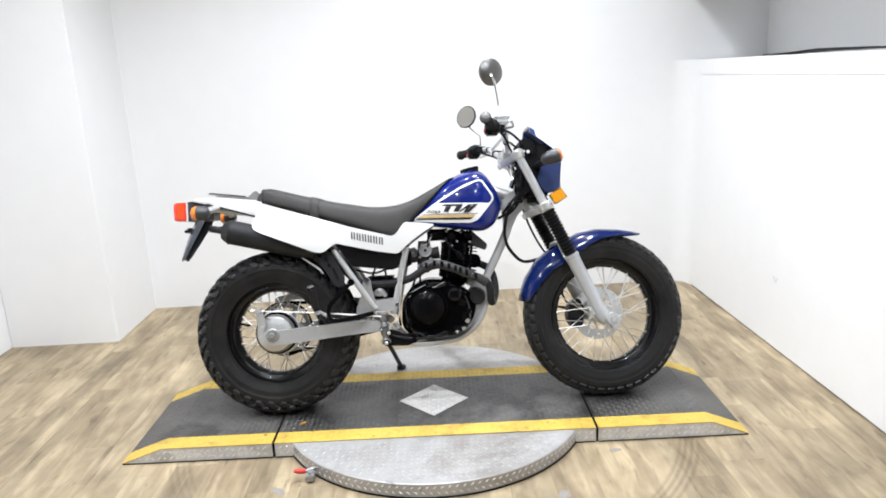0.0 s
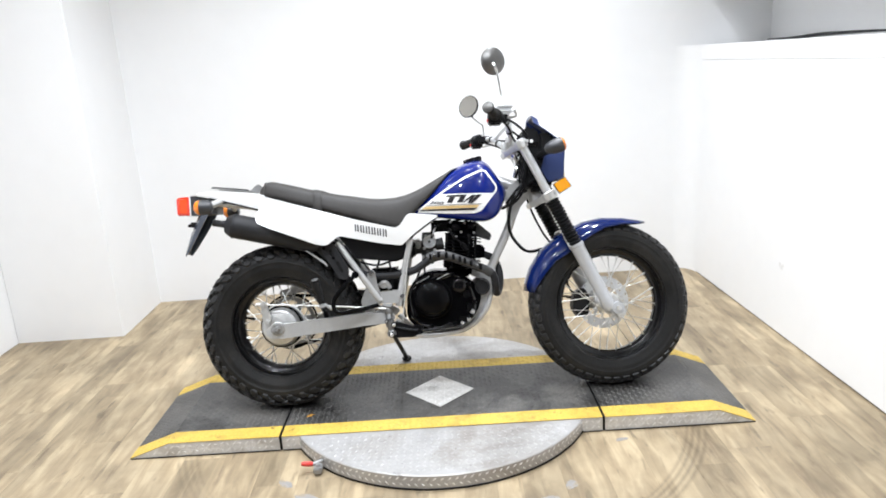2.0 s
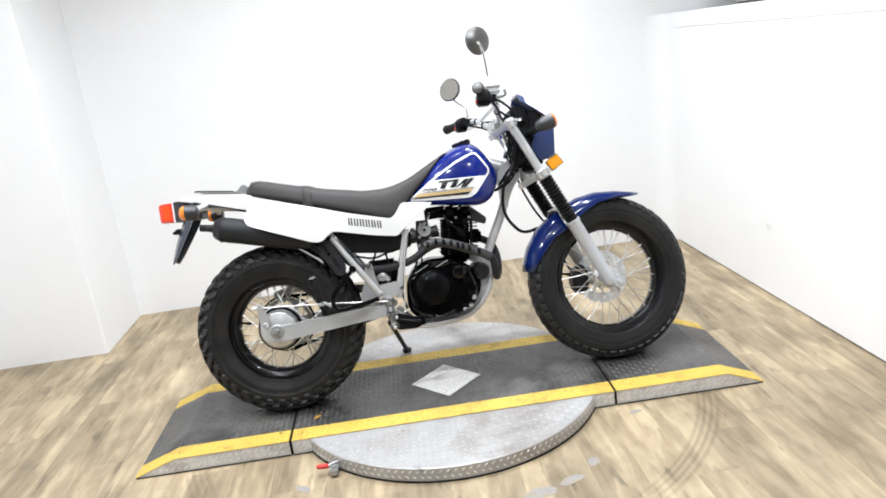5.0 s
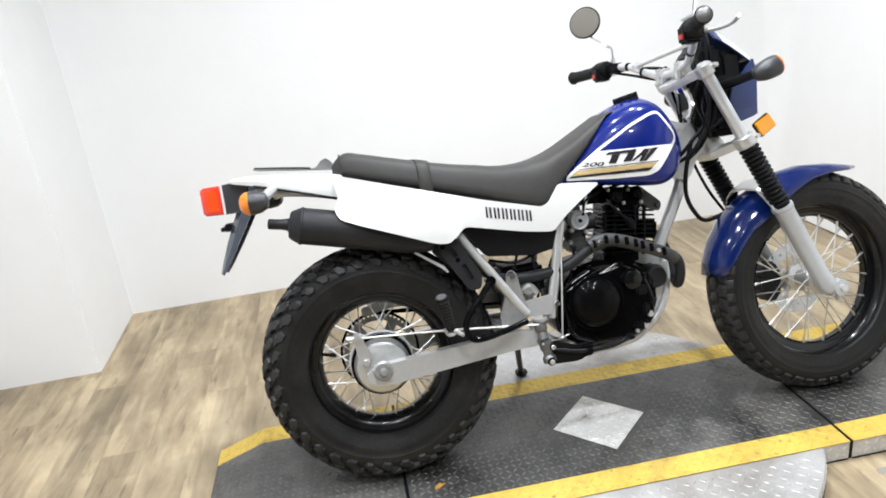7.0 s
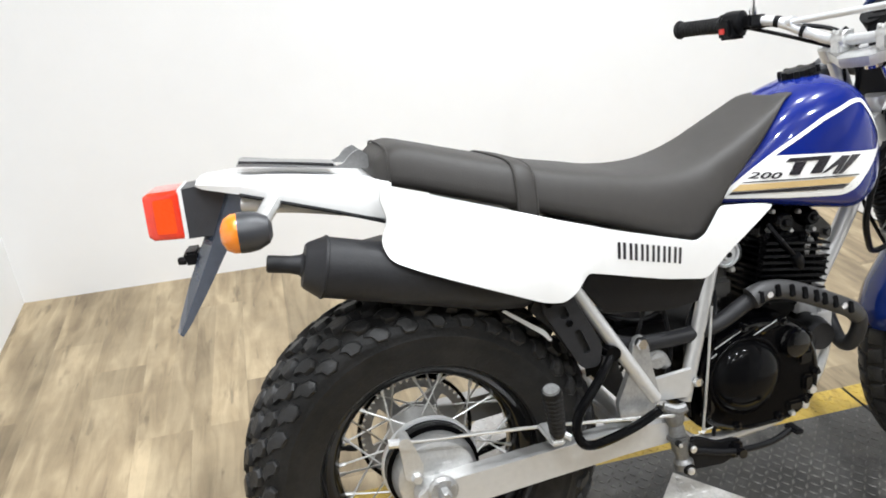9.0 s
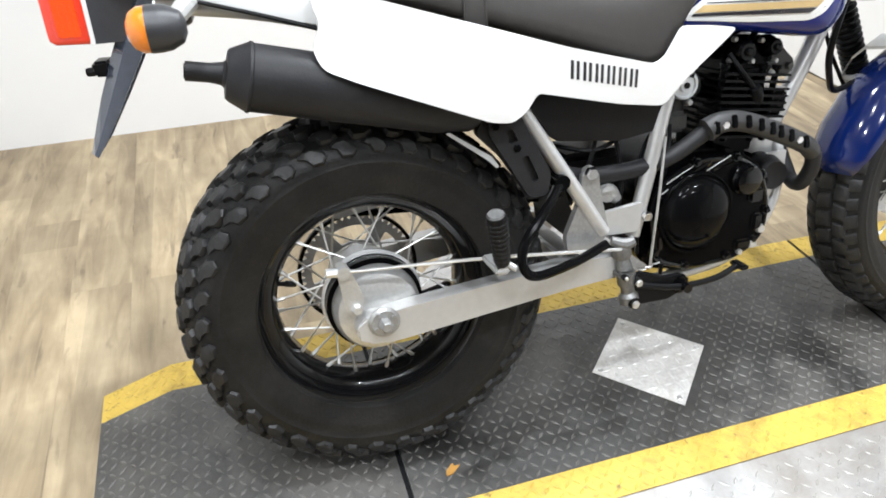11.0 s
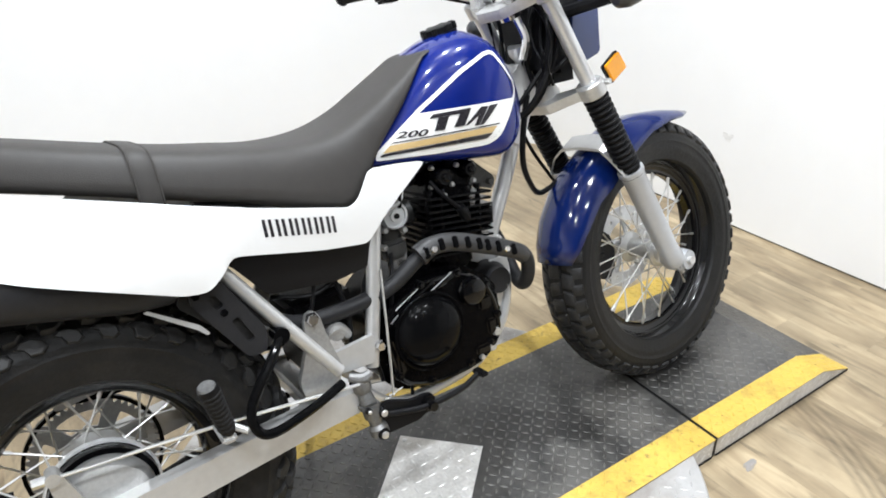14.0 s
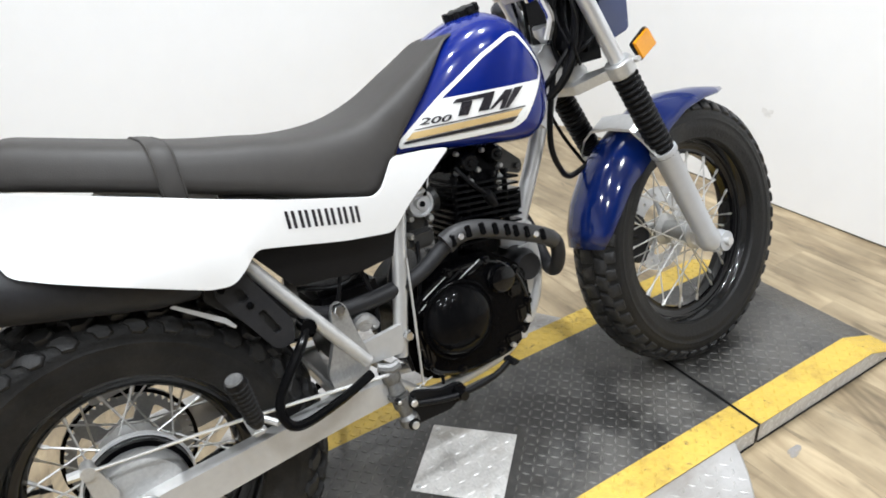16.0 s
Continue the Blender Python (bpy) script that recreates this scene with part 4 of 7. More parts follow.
# swingarm: two box arms with a bridge
bm = bmesh.new()
arm = [(-0.700, 0.330), (-0.640, 0.338), (-0.300, 0.363), (-0.215, 0.356), (-0.196, 0.338), (-0.212, 0.318), (-0.318, 0.312), (-0.640, 0.281), (-0.697, 0.284), (-0.712, 0.305)]
slab(bm, rounded(arm, 0.012), -0.152, -0.118, 0.004)
slab(bm, rounded(arm, 0.012), 0.118, 0.152, 0.004)
box(bm, (-0.315, -0.125, 0.318), (-0.270, 0.125, 0.352), 0.006)
part("swingarm", bm, SILVER, bike, "silver box-section swingarm")
bm = bmesh.new()
turned(bm, [(0.026, 0), (0.027, 0.5), (0.022, 1)], (-0.6625, -0.150, 0.322), (-0.6625, -0.160, 0.322), 30)
turned(bm, [(0.011, 0), (0.011, 0.8), (0.008, 1)], (-0.6625, -0.158, 0.322), (-0.6625, -0.178, 0.322), 6)
for a in (30, 120, 210, 300):
    turned(bm, [(0.004, 0), (0.004, 1)], (-0.6625 + 0.0185 * math.cos(radians(a)), -0.159, 0.322 + 0.0185 * math.sin(radians(a))), (-0.6625 + 0.0185 * math.cos(radians(a)), -0.163, 0.322 + 0.0185 * math.sin(radians(a))), 8)
part("axle_adjuster", bm, CAST_DARK, bike, "round alloy chain adjuster with axle nut")
bm = bmesh.new()
tube(bm, [(-0.715, -0.142, 0.418), (-0.475, -0.150, 0.400), (-0.22, -0.165, 0.375)], 0.0031, 8)
turned(bm, [(0.008, 0), (0.008, 1)], (-0.745, -0.140, 0.420), (-0.712, -0.142, 0.418), 8)
part("brake_rod", bm, SPOKE, bike, "thin steel rear brake rod")

# ---- frame
FRAME = [
    ("subframe_tube", [(-0.410, -0.142, 0.645), (-0.330, -0.146, 0.520), (-0.255, -0.140, 0.405)], 0.0125),
    ("seat_tube", [(-0.124, -0.118, 0.640), (-0.155, -0.122, 0.510), (-0.185, -0.122, 0.380)], 0.0135),
    ("front_downtube", [(0.315, 0.0, 0.800), (0.287, 0.0, 0.683), (0.203, 0.0, 0.515), (0.190, 0.0, 0.48)], 0.0175),
    ("backbone", [(0.325, 0, 0.83), (0.15, 0, 0.86), (-0.15, 0, 0.70), (-0.4, 0, 0.72)], 0.022),
    ("upper_rail", [(-0.12, -0.10, 0.655), (-0.40, -0.125, 0.69), (-0.72, -0.09, 0.80), (-0.92, -0.06, 0.835)], 0.011),
    ("cradle_tube", [(0.196, -0.022, 0.500), (0.191, -0.048, 0.420), (0.162, -0.058, 0.340), (0.104, -0.062, 0.282), (0.030, -0.066, 0.256), (-0.12, -0.07, 0.254), (-0.20, -0.10, 0.32)], 0.0115),
]
for name, pts, r in FRAME:
    part(name, tube(bmesh.new(), pts, r, 12), SILVER, bike)
    if any(abs(p[1]) > 0.02 for p in pts):
        part(name, tube(bmesh.new(), [(x, -y, z) for x, y, z in pts], r, 12), SILVER, bike)
bm = bmesh.new()
turned(bm, [(0.030, 0), (0.033, 0.1), (0.028, 0.2), (0.028, 0.8), (0.033, 0.9), (0.030, 1)], (0.405, 0, 0.762), (0.345, 0, 0.897), 24)
part("steering_head", bm, SILVER, bike)
bm = bmesh.new()
slab(bm, rounded([(0.268, 0.800), (0.300, 0.850), (0.335, 0.858), (0.362, 0.815), (0.370, 0.785), (0.335, 0.752), (0.304, 0.690), (0.276, 0.684), (0.276, 0.740)], 0.014), -0.024, 0.024, 0.006)
part("head_gusset", bm, SILVER, bike, "silver frame gusset at the steering head")
# the two gusset plates, each side
for sy in (-1, 1):
    bm = bmesh.new()
    slab(bm, rounded([(-0.268, 0.437), (-0.175, 0.446), (-0.182, 0.392), (-0.262, 0.396)], 0.006), sy * 0.128, sy * 0.138, 0.002)
    part("gusset_plate", bm, SILVER, bike, "silver frame gusset plate")
    bm = bmesh.new()
    slab(bm, rounded([(-0.298, 0.520), (-0.284, 0.533), (-0.270, 0.523), (-0.264, 0.478), (-0.246, 0.405), (-0.275, 0.372), (-0.325, 0.378), (-0.330, 0.410), (-0.306, 0.465)], 0.010), sy * 0.132, sy * 0.146, 0.003)
    part("pivot_bracket", bm, CAST_DARK, bike, "cast alloy swingarm pivot bracket")
for p, r in (((-0.285, -0.146, 0.519), 0.012), ((-0.232, -0.140, 0.372), 0.011), ((-0.168, -0.136, 0.420), 0.010)):
    bm = bmesh.new()
    bolt(bm, p, r=r, h=0.011)
    part("frame_bolt", bm, CHROME, bike)
bm = bmesh.new()
slab(bm, rounded([(0.100, 0.512), (0.196, 0.515), (0.212, 0.500), (0.205, 0.440), (0.186, 0.385), (0.166, 0.395), (0.155, 0.455), (0.100, 0.485)], 0.008), -0.030, 0.030, 0.003)
bolt(bm, (0.192, -0.03, 0.502), r=0.009, h=0.008)
part("engine_mount", bm, SILVER, bike, "silver front engine mount plate")

# alloy skid plate following the cradle under the crankcase
bm = bmesh.new()
outer = smooth_path([(0.196, 0, 0.470), (0.188, 0, 0.405), (0.160, 0, 0.340), (0.104, 0, 0.284), (0.030, 0, 0.258), (-0.060, 0, 0.256)], 5)
inner = smooth_path([(-0.060, 0, 0.274), (0.020, 0, 0.280), (0.082, 0, 0.308), (0.128, 0, 0.360), (0.148, 0, 0.415), (0.150, 0, 0.470)], 5)
slab(bm, [(p.x, p.z) for p in outer + inner], -0.058, -0.050, 0.001)
part("skid_plate", bm, SILVER, bike, "silver skid plate under the engine", smooth=False)

# ---- engine
engine = part("engine", slab(bmesh.new(), rounded([(-0.150, 0.430), (-0.115, 0.482), (-0.055, 0.512), (0.050, 0.502), (0.120, 0.455), (0.150, 0.400), (0.128, 0.335), (0.085, 0.292), (0.0, 0.272), (-0.105, 0.272), (-0.158, 0.320)], 0.03), -0.085, 0.095, 0.010), ENGINE, bike, "black single-cylinder engine")
bm = bmesh.new()
slab(bm, rounded([(-0.145, 0.430), (-0.115, 0.472), (-0.040, 0.500), (0.040, 0.494), (0.100, 0.455), (0.122, 0.390), (0.118, 0.320), (0.060, 0.282), (-0.050, 0.278), (-0.130, 0.308)], 0.03), -0.108, -0.084, 0.008)
part("side_cover", bm, ENGINE, engine, "black crankcase side cover")
lip = rounded([(-0.140, 0.428), (-0.112, 0.468), (-0.040, 0.496), (0.040, 0.490), (0.097, 0.452), (0.118, 0.390), (0.114, 0.322), (0.058, 0.286), (-0.050, 0.282), (-0.126, 0.310)], 0.03)
bm = bmesh.new()
tube(bm, [(x, -0.106, z) for x, z in lip + lip[:1]], 0.0055, 8, smooth=False)
part("cover_lip", bm, ENGINE_EDGE, engine)
for x0, z0, x1, z1 in ((0.072, 0.395, 0.104, 0.425), (0.050, 0.300, 0.088, 0.322), (-0.128, 0.330, -0.112, 0.400), (0.085, 0.335, 0.108, 0.372)):
    bm = bmesh.new()
    box(bm, (x0, -0.116, z0), (x1, -0.104, z1), 0.005)
    part("cast_boss", bm, ENGINE_EDGE, engine)
bm = bmesh.new()
turned(bm, [(0.077, 0), (0.077, 0.25), (0.0735, 0.34), (0.0715, 0.44), (0.0672, 0.57), (0.0605, 0.70), (0.0510, 0.81), (0.0390, 0.90), (0.0260, 0.958), (0.0130, 0.99), (0.002, 1.0)], (-0.050, -0.10, 0.399), (-0.050, -0.150, 0.399), 56)
clutch = part("clutch_cover", bm, ENGINE_GLOSS, engine, "gloss black round clutch cover")
bm = bmesh.new()
ring = [(0.0755 + 0.0050 * math.cos(t), -0.1175 + 0.0050 * math.sin(t)) for t in (2 * math.pi * k / 10 for k in range(10))]
revolve(bm, ring, 56, Matrix.Translation((-0.050, 0, 0.399)))
part("clutch_rim", bm, ENGINE, clutch)
bm = bmesh.new()
turned(bm, [(0.031, 0), (0.031, 0.5), (0.028, 0.62), (0.026, 0.9), (0.020, 1)], (0.060, -0.10, 0.446), (0.060, -0.128, 0.446), 32)
part("oil_filter_cover", bm, ENGINE_EDGE, engine)
bm = bmesh.new()
turned(bm, [(0.034, 0), (0.036, 0.15), (0.036, 0.85), (0.028, 1)], (0.150, 0.09, 0.432), (0.150, -0.085, 0.432), 26)
part("starter_motor", bm, EXHAUST, engine, "dark starter motor")
for a, b in (((-0.108, 0.452), (-0.020, 0.490)), ((-0.122, 0.430), (-0.062, 0.462)), ((-0.040, 0.470), (0.026, 0.486)), ((-0.128, 0.405), (-0.116, 0.345))):
    part("case_rib", tube(bmesh.new(), [(a[0], -0.107, a[1]), (b[0], -0.107, b[1])], 0.0055, 8), ENGINE_EDGE, engine)
for a, b in (((-0.112, 0.462), (-0.050, 0.492)), ((-0.126, 0.440), (-0.078, 0.470)), ((-0.030, 0.474), (0.022, 0.497))):
    bm = bmesh.new()
    tube(bm, [(a[0], -0.1105, a[1]), (b[0], -0.1105, b[1])], [0.0014, 0.0025, 0.0014], 6)
    part("rib_edge", bm, CAST_DARK, engine, "thin pale edge along a case rib")
for x, z in ((-0.128, 0.33), (-0.118, 0.435), (-0.05, 0.494), (0.035, 0.492), (0.098, 0.448), (0.115, 0.375), (0.09, 0.318), (0.035, 0.293), (-0.06, 0.290)):
    bm = bmesh.new()
    turned(bm, [(0.0105, 0), (0.0105, 0.6), (0.0085, 1)], (x, -0.104, z), (x, -0.113, z), 16)
    bolt(bm, (x, -0.112, z), r=0.0058, h=0.007)
    part("cover_bolt", bm, ENGINE_EDGE, engine)
# bright discs stand in for holes that show the pale plate behind
for x, z, r in ((0.106, 0.338, 0.0095), (0.090, 0.309, 0.0095), (0.062, 0.296, 0.006)):
    bm = bmesh.new()
    turned(bm, [(r, 0), (r, 0.6), (r * 0.8, 1)], (x, -0.104, z), (x, -0.1165, z), 14)
    part("hole_disc", bm, CAST, engine, "bright disc standing in for a hole in the plate")
# finned barrel and head, tipped forward a little
TIP = Matrix.Translation((0.062, 0, 0.490)) @ Matrix.Rotation(radians(7), 4, "Y")
bm = bmesh.new()
box(bm, (-0.052, -0.058, -0.01), (0.052, 0.058, 0.205), 0.01)
box(bm, (-0.060, -0.050, 0.150), (0.074, 0.062, 0.212), 0.016)
box(bm, (0.050, -0.070, 0.070), (0.098, -0.020, 0.118), 0.006)
bm.transform(TIP)
part("cylinder", bm, ENGINE, engine, "black finned cylinder and head")
for k in range(10):
    z = 0.028 + 0.0128 * k
    ex = 0.067 if k < 8 else 0.064
    bm = bmesh.new()
    box(bm, (-ex, -0.086, z), (ex + 0.018, 0.086, z + 0.0046), 0.0018)
    bm.transform(TIP)
    part("cooling_fin", bm, FIN, engine)
bm = bmesh.new()
turned(bm, [(0.022, 0), (0.024, 0.5), (0.018, 1)], TIP @ Vector((-0.025, -0.05, 0.185)), TIP @ Vector((-0.025, -0.075, 0.185)), 20)
turned(bm, [(0.018, 0), (0.020, 0.5), (0.015, 1)], TIP @ Vector((0.035, -0.05, 0.195)), TIP @ Vector((0.035, -0.072, 0.195)), 20)
box(bm, tuple(TIP @ Vector((-0.055, -0.066, 0.13))), tuple(TIP @ Vector((0.05, -0.045, 0.165))), 0.006)
part("cam_cover", bm, ENGINE, engine)
for x, zz, r in ((-0.025, 0.185, 0.019), (0.035, 0.195, 0.0155)):
    bm = bmesh.new()
    turned(bm, [(r, 0), (r, 0.6), (r * 0.8, 1)], TIP @ Vector((x, -0.072, zz)), TIP @ Vector((x, -0.084, zz)), 24)
    turned(bm, [(r * 0.42, 0), (r * 0.42, 0.8), (r * 0.3, 1)], TIP @ Vector((x, -0.083, zz)), TIP @ Vector((x, -0.090, zz)), 6)
    part("valve_cap", bm, FIN, engine)
for x, zz in ((-0.050, 0.168), (-0.002, 0.168), (0.010, 0.205), (0.050, 0.170), (-0.048, 0.205), (0.048, 0.148), (-0.020, 0.148)):
    bm = bmesh.new()
    bolt(bm, TIP @ Vector((x, -0.064, zz)), r=0.0052, h=0.010)
    part("head_bolt", bm, CAST_DARK, engine)
for x in (-0.058, -0.030, 0.030, 0.058):
    bm = bmesh.new()
    turned(bm, [(0.006, 0), (0.006, 0.94), (0.009, 0.95), (0.009, 1)], TIP @ Vector((x, -0.068, 0.02)), TIP @ Vector((x, -0.068, 0.162)), 8)
    part("cylinder_stud", bm, FIN, engine)
bm = bmesh.new()
slab(bm, rounded([(0.118, 0.690), (0.140, 0.700), (0.205, 0.640), (0.196, 0.615), (0.150, 0.632), (0.118, 0.655)], 0.008), -0.040, -0.032, 0.002)
bolt(bm, (0.135, -0.040, 0.676), r=0.007, h=0.008)
bolt(bm, (0.188, -0.040, 0.634), r=0.007, h=0.008)
part("head_stay", bm, CARB, bike, "dark cylinder head stay")
bm = bmesh.new()
tube(bm, [(0.03, -0.070, 0.675), (0.05, -0.088, 0.64), (0.085, -0.084, 0.605)], 0.0045, 8)
turned(bm, [(0.010, 0), (0.012, 0.5), (0.008, 1)], (0.080, -0.086, 0.612), (0.098, -0.078, 0.582), 12)
part("spark_plug_lead", bm, BLACK, engine)
# carburettor and intake
bm = bmesh.new()
turned(bm, [(0.024, 0), (0.026, 0.3), (0.022, 0.7), (0.026, 1)], (-0.115, -0.01, 0.600), (0.005, 0, 0.615), 20)
turned(bm, [(0.030, 0), (0.032, 0.4), (0.024, 1)], (-0.055, -0.01, 0.545), (-0.055, -0.01, 0.665), 20)
box(bm, (-0.085, -0.050, 0.535), (-0.030, 0.03, 0.575), 0.008)
carb = part("carburettor", bm, CARB, bike, "dark grey carburettor")
bm = bmesh.new()
turned(bm, [(0.0275, 0), (0.0275, 0.80), (0.0255, 0.92), (0.0215, 0.92), (0.0205, 0.80), (0.0125, 0.80), (0.0115, 1.0), (0.007, 1.0)], (-0.050, -0.030, 0.626), (-0.050, -0.064, 0.626), 28)
tube(bm, [(-0.062, -0.060, 0.645), (-0.040, -0.064, 0.652), (-0.030, -0.062, 0.672), (-0.020, -0.055, 0.690)], 0.005, 8)
cap = part("carburettor_cap", bm, SATIN, carb, "bright round throttle wheel")
part("cap_bolt", turned(bmesh.new(), [(0.0068, 0), (0.0055, 1)], (-0.050, -0.060, 0.626), (-0.050, -0.067, 0.626), 8), BLACK, cap)
bm = bmesh.new()
turned(bm, [(0.036, 0), (0.040, 0.2), (0.034, 0.45), (0.039, 0.7), (0.030, 1)], (-0.215, -0.01, 0.590), (-0.112, -0.01, 0.600), 20)
part("air_boot", bm, BLACK, bike, "black rubber intake boot")
bm = bmesh.new()
box(bm, (-0.040, -0.026, 0.664), (0.052, 0.026, 0.712), 0.008)
tube(bm, [(0.045, -0.02, 0.700), (0.085, -0.045, 0.690), (0.120, -0.03, 0.712)], 0.006, 8)
part("ignition_coil", bm, BLACK, bike, "black ignition coil under the tank")
bm = bmesh.new()
box(bm, (-0.108, -0.048, 0.600), (-0.086, -0.012, 0.640), 0.005)
turned(bm, [(0.009, 0), (0.010, 0.5), (0.007, 1)], (-0.098, -0.048, 0.622), (-0.098, -0.066, 0.622), 12)
part("choke_body", bm, CAST_DARK, carb, "dull alloy choke body")
for x, y, zz in ((-0.072, -0.052, 0.600), (-0.030, -0.050, 0.590), (-0.062, -0.054, 0.648), (-0.078, -0.050, 0.565)):
    bm = bmesh.new()
    turned(bm, [(0.007, 0), (0.007, 0.7), (0.005, 1)], (x, y + 0.02, zz), (x, y, zz), 10)
    part("carburettor_screw", bm, CAST, carb)
part("hose", tube(bmesh.new(), [(-0.075, -0.045, 0.535), (-0.080, -0.06, 0.46), (-0.085, -0.08, 0.36), (-0.10, -0.09, 0.27)], 0.004, 8), BLACK, bike, "thin black hose")
part("hose", tube(bmesh.new(), [(-0.04, -0.062, 0.64), (-0.03, -0.07, 0.68), (0.03, -0.05, 0.70), (0.2, 0.02, 0.72)], 0.004, 8), BLACK, bike, "thin black hose")
part("hose", tube(bmesh.new(), [(-0.065, -0.04, 0.56), (-0.10, -0.09, 0.50), (-0.13, -0.10, 0.40)], 0.0045, 8), BLACK, bike, "thin black hose")
bm = bmesh.new()
tube(bm, [(-0.138, -0.138, 0.560), (-0.152, -0.150, 0.460), (-0.170, -0.160, 0.325)], 0.0024, 8)
part("brake_switch_wire", bm, SPOKE, bike, "thin pale wire")
# kick plate and regulator bits behind the seat tube
bm = bmesh.new()
box(bm, (-0.300, -0.07, 0.44), (-0.175, 0.05, 0.53), 0.012)
part("air_duct", bm, BLACK, bike, "dark battery box and air duct")
for pts in ([(-0.33, -0.09, 0.56), (-0.26, -0.105, 0.545), (-0.20, -0.10, 0.560), (-0.13, -0.09, 0.57)], [(-0.30, -0.10, 0.45), (-0.27, -0.11, 0.52), (-0.25, -0.10, 0.57)], [(-0.22, -0.11, 0.40), (-0.205, -0.112, 0.48), (-0.215, -0.10, 0.57)], [(-0.16, -0.10, 0.33), (-0.172, -0.112, 0.42), (-0.165, -0.105, 0.52), (-0.12, -0.09, 0.58)]):
    part("wiring", tube(bmesh.new(), pts, 0.0042, 7), BLACK, bike, "thin black wiring")
bm = bmesh.new()
tube(bm, [(-0.262, -0.11, 0.46), (-0.235, -0.118, 0.475), (-0.215, -0.11, 0.452)], 0.011, 10)
turned(bm, [(0.016, 0), (0.016, 1)], (-0.238, -0.09, 0.468), (-0.238, -0.125, 0.468), 14)
part("spring_end", bm, CAST_DARK, bike, "alloy shock linkage")

# ---- exhaust
bm = bmesh.new()
tube(bm, [(0.115, 0.020, 0.575), (0.165, 0.046, 0.562), (0.212, 0.050, 0.536), (0.231, 0.026, 0.490), (0.229, -0.012, 0.438), (0.216, -0.055, 0.407), (0.206, -0.092, 0.410), (0.203, -0.115, 0.440), (0.199, -0.123, 0.472), (0.184, -0.126, 0.494), (0.158, -0.127, 0.506), (0.092, -0.130, 0.537), (0.020, -0.130, 0.564), (-0.045, -0.128, 0.556), (-0.125, -0.122, 0.514), (-0.230, -0.112, 0.500), (-0.320, -0.115, 0.515), (-0.400, -0.125, 0.590), (-0.470, -0.130, 0.640)], 0.0150, 14)
exhaust = part("exhaust_pipe", bm, EXHAUST, bike, "black exhaust pipe swept along the engine")
bm = bmesh.new()
SHIELD_LINE = [(0.186, -0.130, 0.486), (0.160, -0.138, 0.506), (0.092, -0.140, 0.538), (0.020, -0.140, 0.566), (-0.028, -0.139, 0.571), (-0.056, -0.137, 0.560)]
tube(bm, SHIELD_LINE, [0.0165, 0.0175, 0.018, 0.018, 0.0185, 0.021], 16)
shield = part("heat_shield", bm, SHIELD, exhaust, "black slotted heat shield")
path = smooth_path(SHIELD_LINE, 12)
for x in (-0.048, -0.014, 0.016, 0.041, 0.066, 0.089, 0.112, 0.148):
    p = min(path, key=lambda q: abs(q.x - x))
    bm = bmesh.new()
    box(bm, (-0.0060, -0.003, -0.0115), (0.0060, 0.003, 0.0115), 0.002)
    bm.transform(Matrix.Translation(p + Vector((0, -0.0172, 0.003))) @ Matrix.Rotation(radians(-14), 4, "X"))
    part("slot", bm, ENGINE_GLOSS, shield)
bm = bmesh.new()
bolt(bm, (-0.032, -0.156, 0.570), r=0.007, h=0.005)
part("shield_bolt", bm, CHROME, exhaust)
bm = bmesh.new()
bolt(bm, (0.130, -0.155, 0.522), r=0.007, h=0.005)
part("shield_bolt", bm, CHROME, exhaust)
bm = bmesh.new()
turned(bm, [(0.016, 0.0), (0.019, 0.010), (0.033, 0.014), (0.0365, 0.024), (0.0475, 0.080), (0.0495, 0.084), (0.0495, 0.094), (0.0475, 0.097), (0.0480, 0.78), (0.040, 0.92), (0.024, 1.0)], (-0.846, -0.136, 0.743), (-0.455, -0.128, 0.646), 36)
turned(bm, [(0.0135, 0), (0.0135, 0.6), (0.017, 1.0)], (-0.893, -0.137, 0.752), (-0.840, -0.136, 0.742), 16)
part("muffler", bm, EXHAUST, exhaust, "matt black muffler with a short tip")
bm = bmesh.new()
turned(bm, [(0.0105, 0), (0.0105, 1)], (-0.8945, -0.137, 0.7522), (-0.888, -0.137, 0.751), 14)
part("tail_pipe_bore", bm, ENGINE, exhaust)
GUARD_SHIFT = Matrix.Translation((-0.020, 0, 0.003))
holes = [rounded([(-0.425, 0.612), (-0.412, 0.616), (-0.402, 0.594), (-0.416, 0.590)], 0.005, 2), rounded([(-0.398, 0.566), (-0.386, 0.570), (-0.367, 0.526), (-0.379, 0.522)], 0.005, 2)]
bm = bmesh.new()
slab(bm, rounded([(-0.452, 0.612), (-0.444, 0.644), (-0.402, 0.642), (-0.346, 0.535), (-0.352, 0.497), (-0.384, 0.496), (-0.418, 0.555)], 0.012), -0.166, -0.160, holes=holes)
bm.transform(GUARD_SHIFT)
guard = part("pipe_guard", bm, EXHAUST, exhaust, "perforated black pipe guard", smooth=False)
bm = bmesh.new()
slab(bm, rounded([(-0.470, 0.612), (-0.456, 0.636), (-0.406, 0.634), (-0.354, 0.532), (-0.358, 0.502), (-0.386, 0.502), (-0.426, 0.566)], 0.010), -0.158, -0.140)
bm.transform(GUARD_SHIFT)
part("guard_backing", bm, RUBBER, guard, smooth=False)
for x, z in ((-0.440, 0.622), (-0.405, 0.583)):
    bm = bmesh.new()
    bolt(bm, (x, -0.166, z), r=0.0065, h=0.004)
    bm.transform(GUARD_SHIFT)
    part("guard_bolt", bm, ENGINE_GLOSS, exhaust)

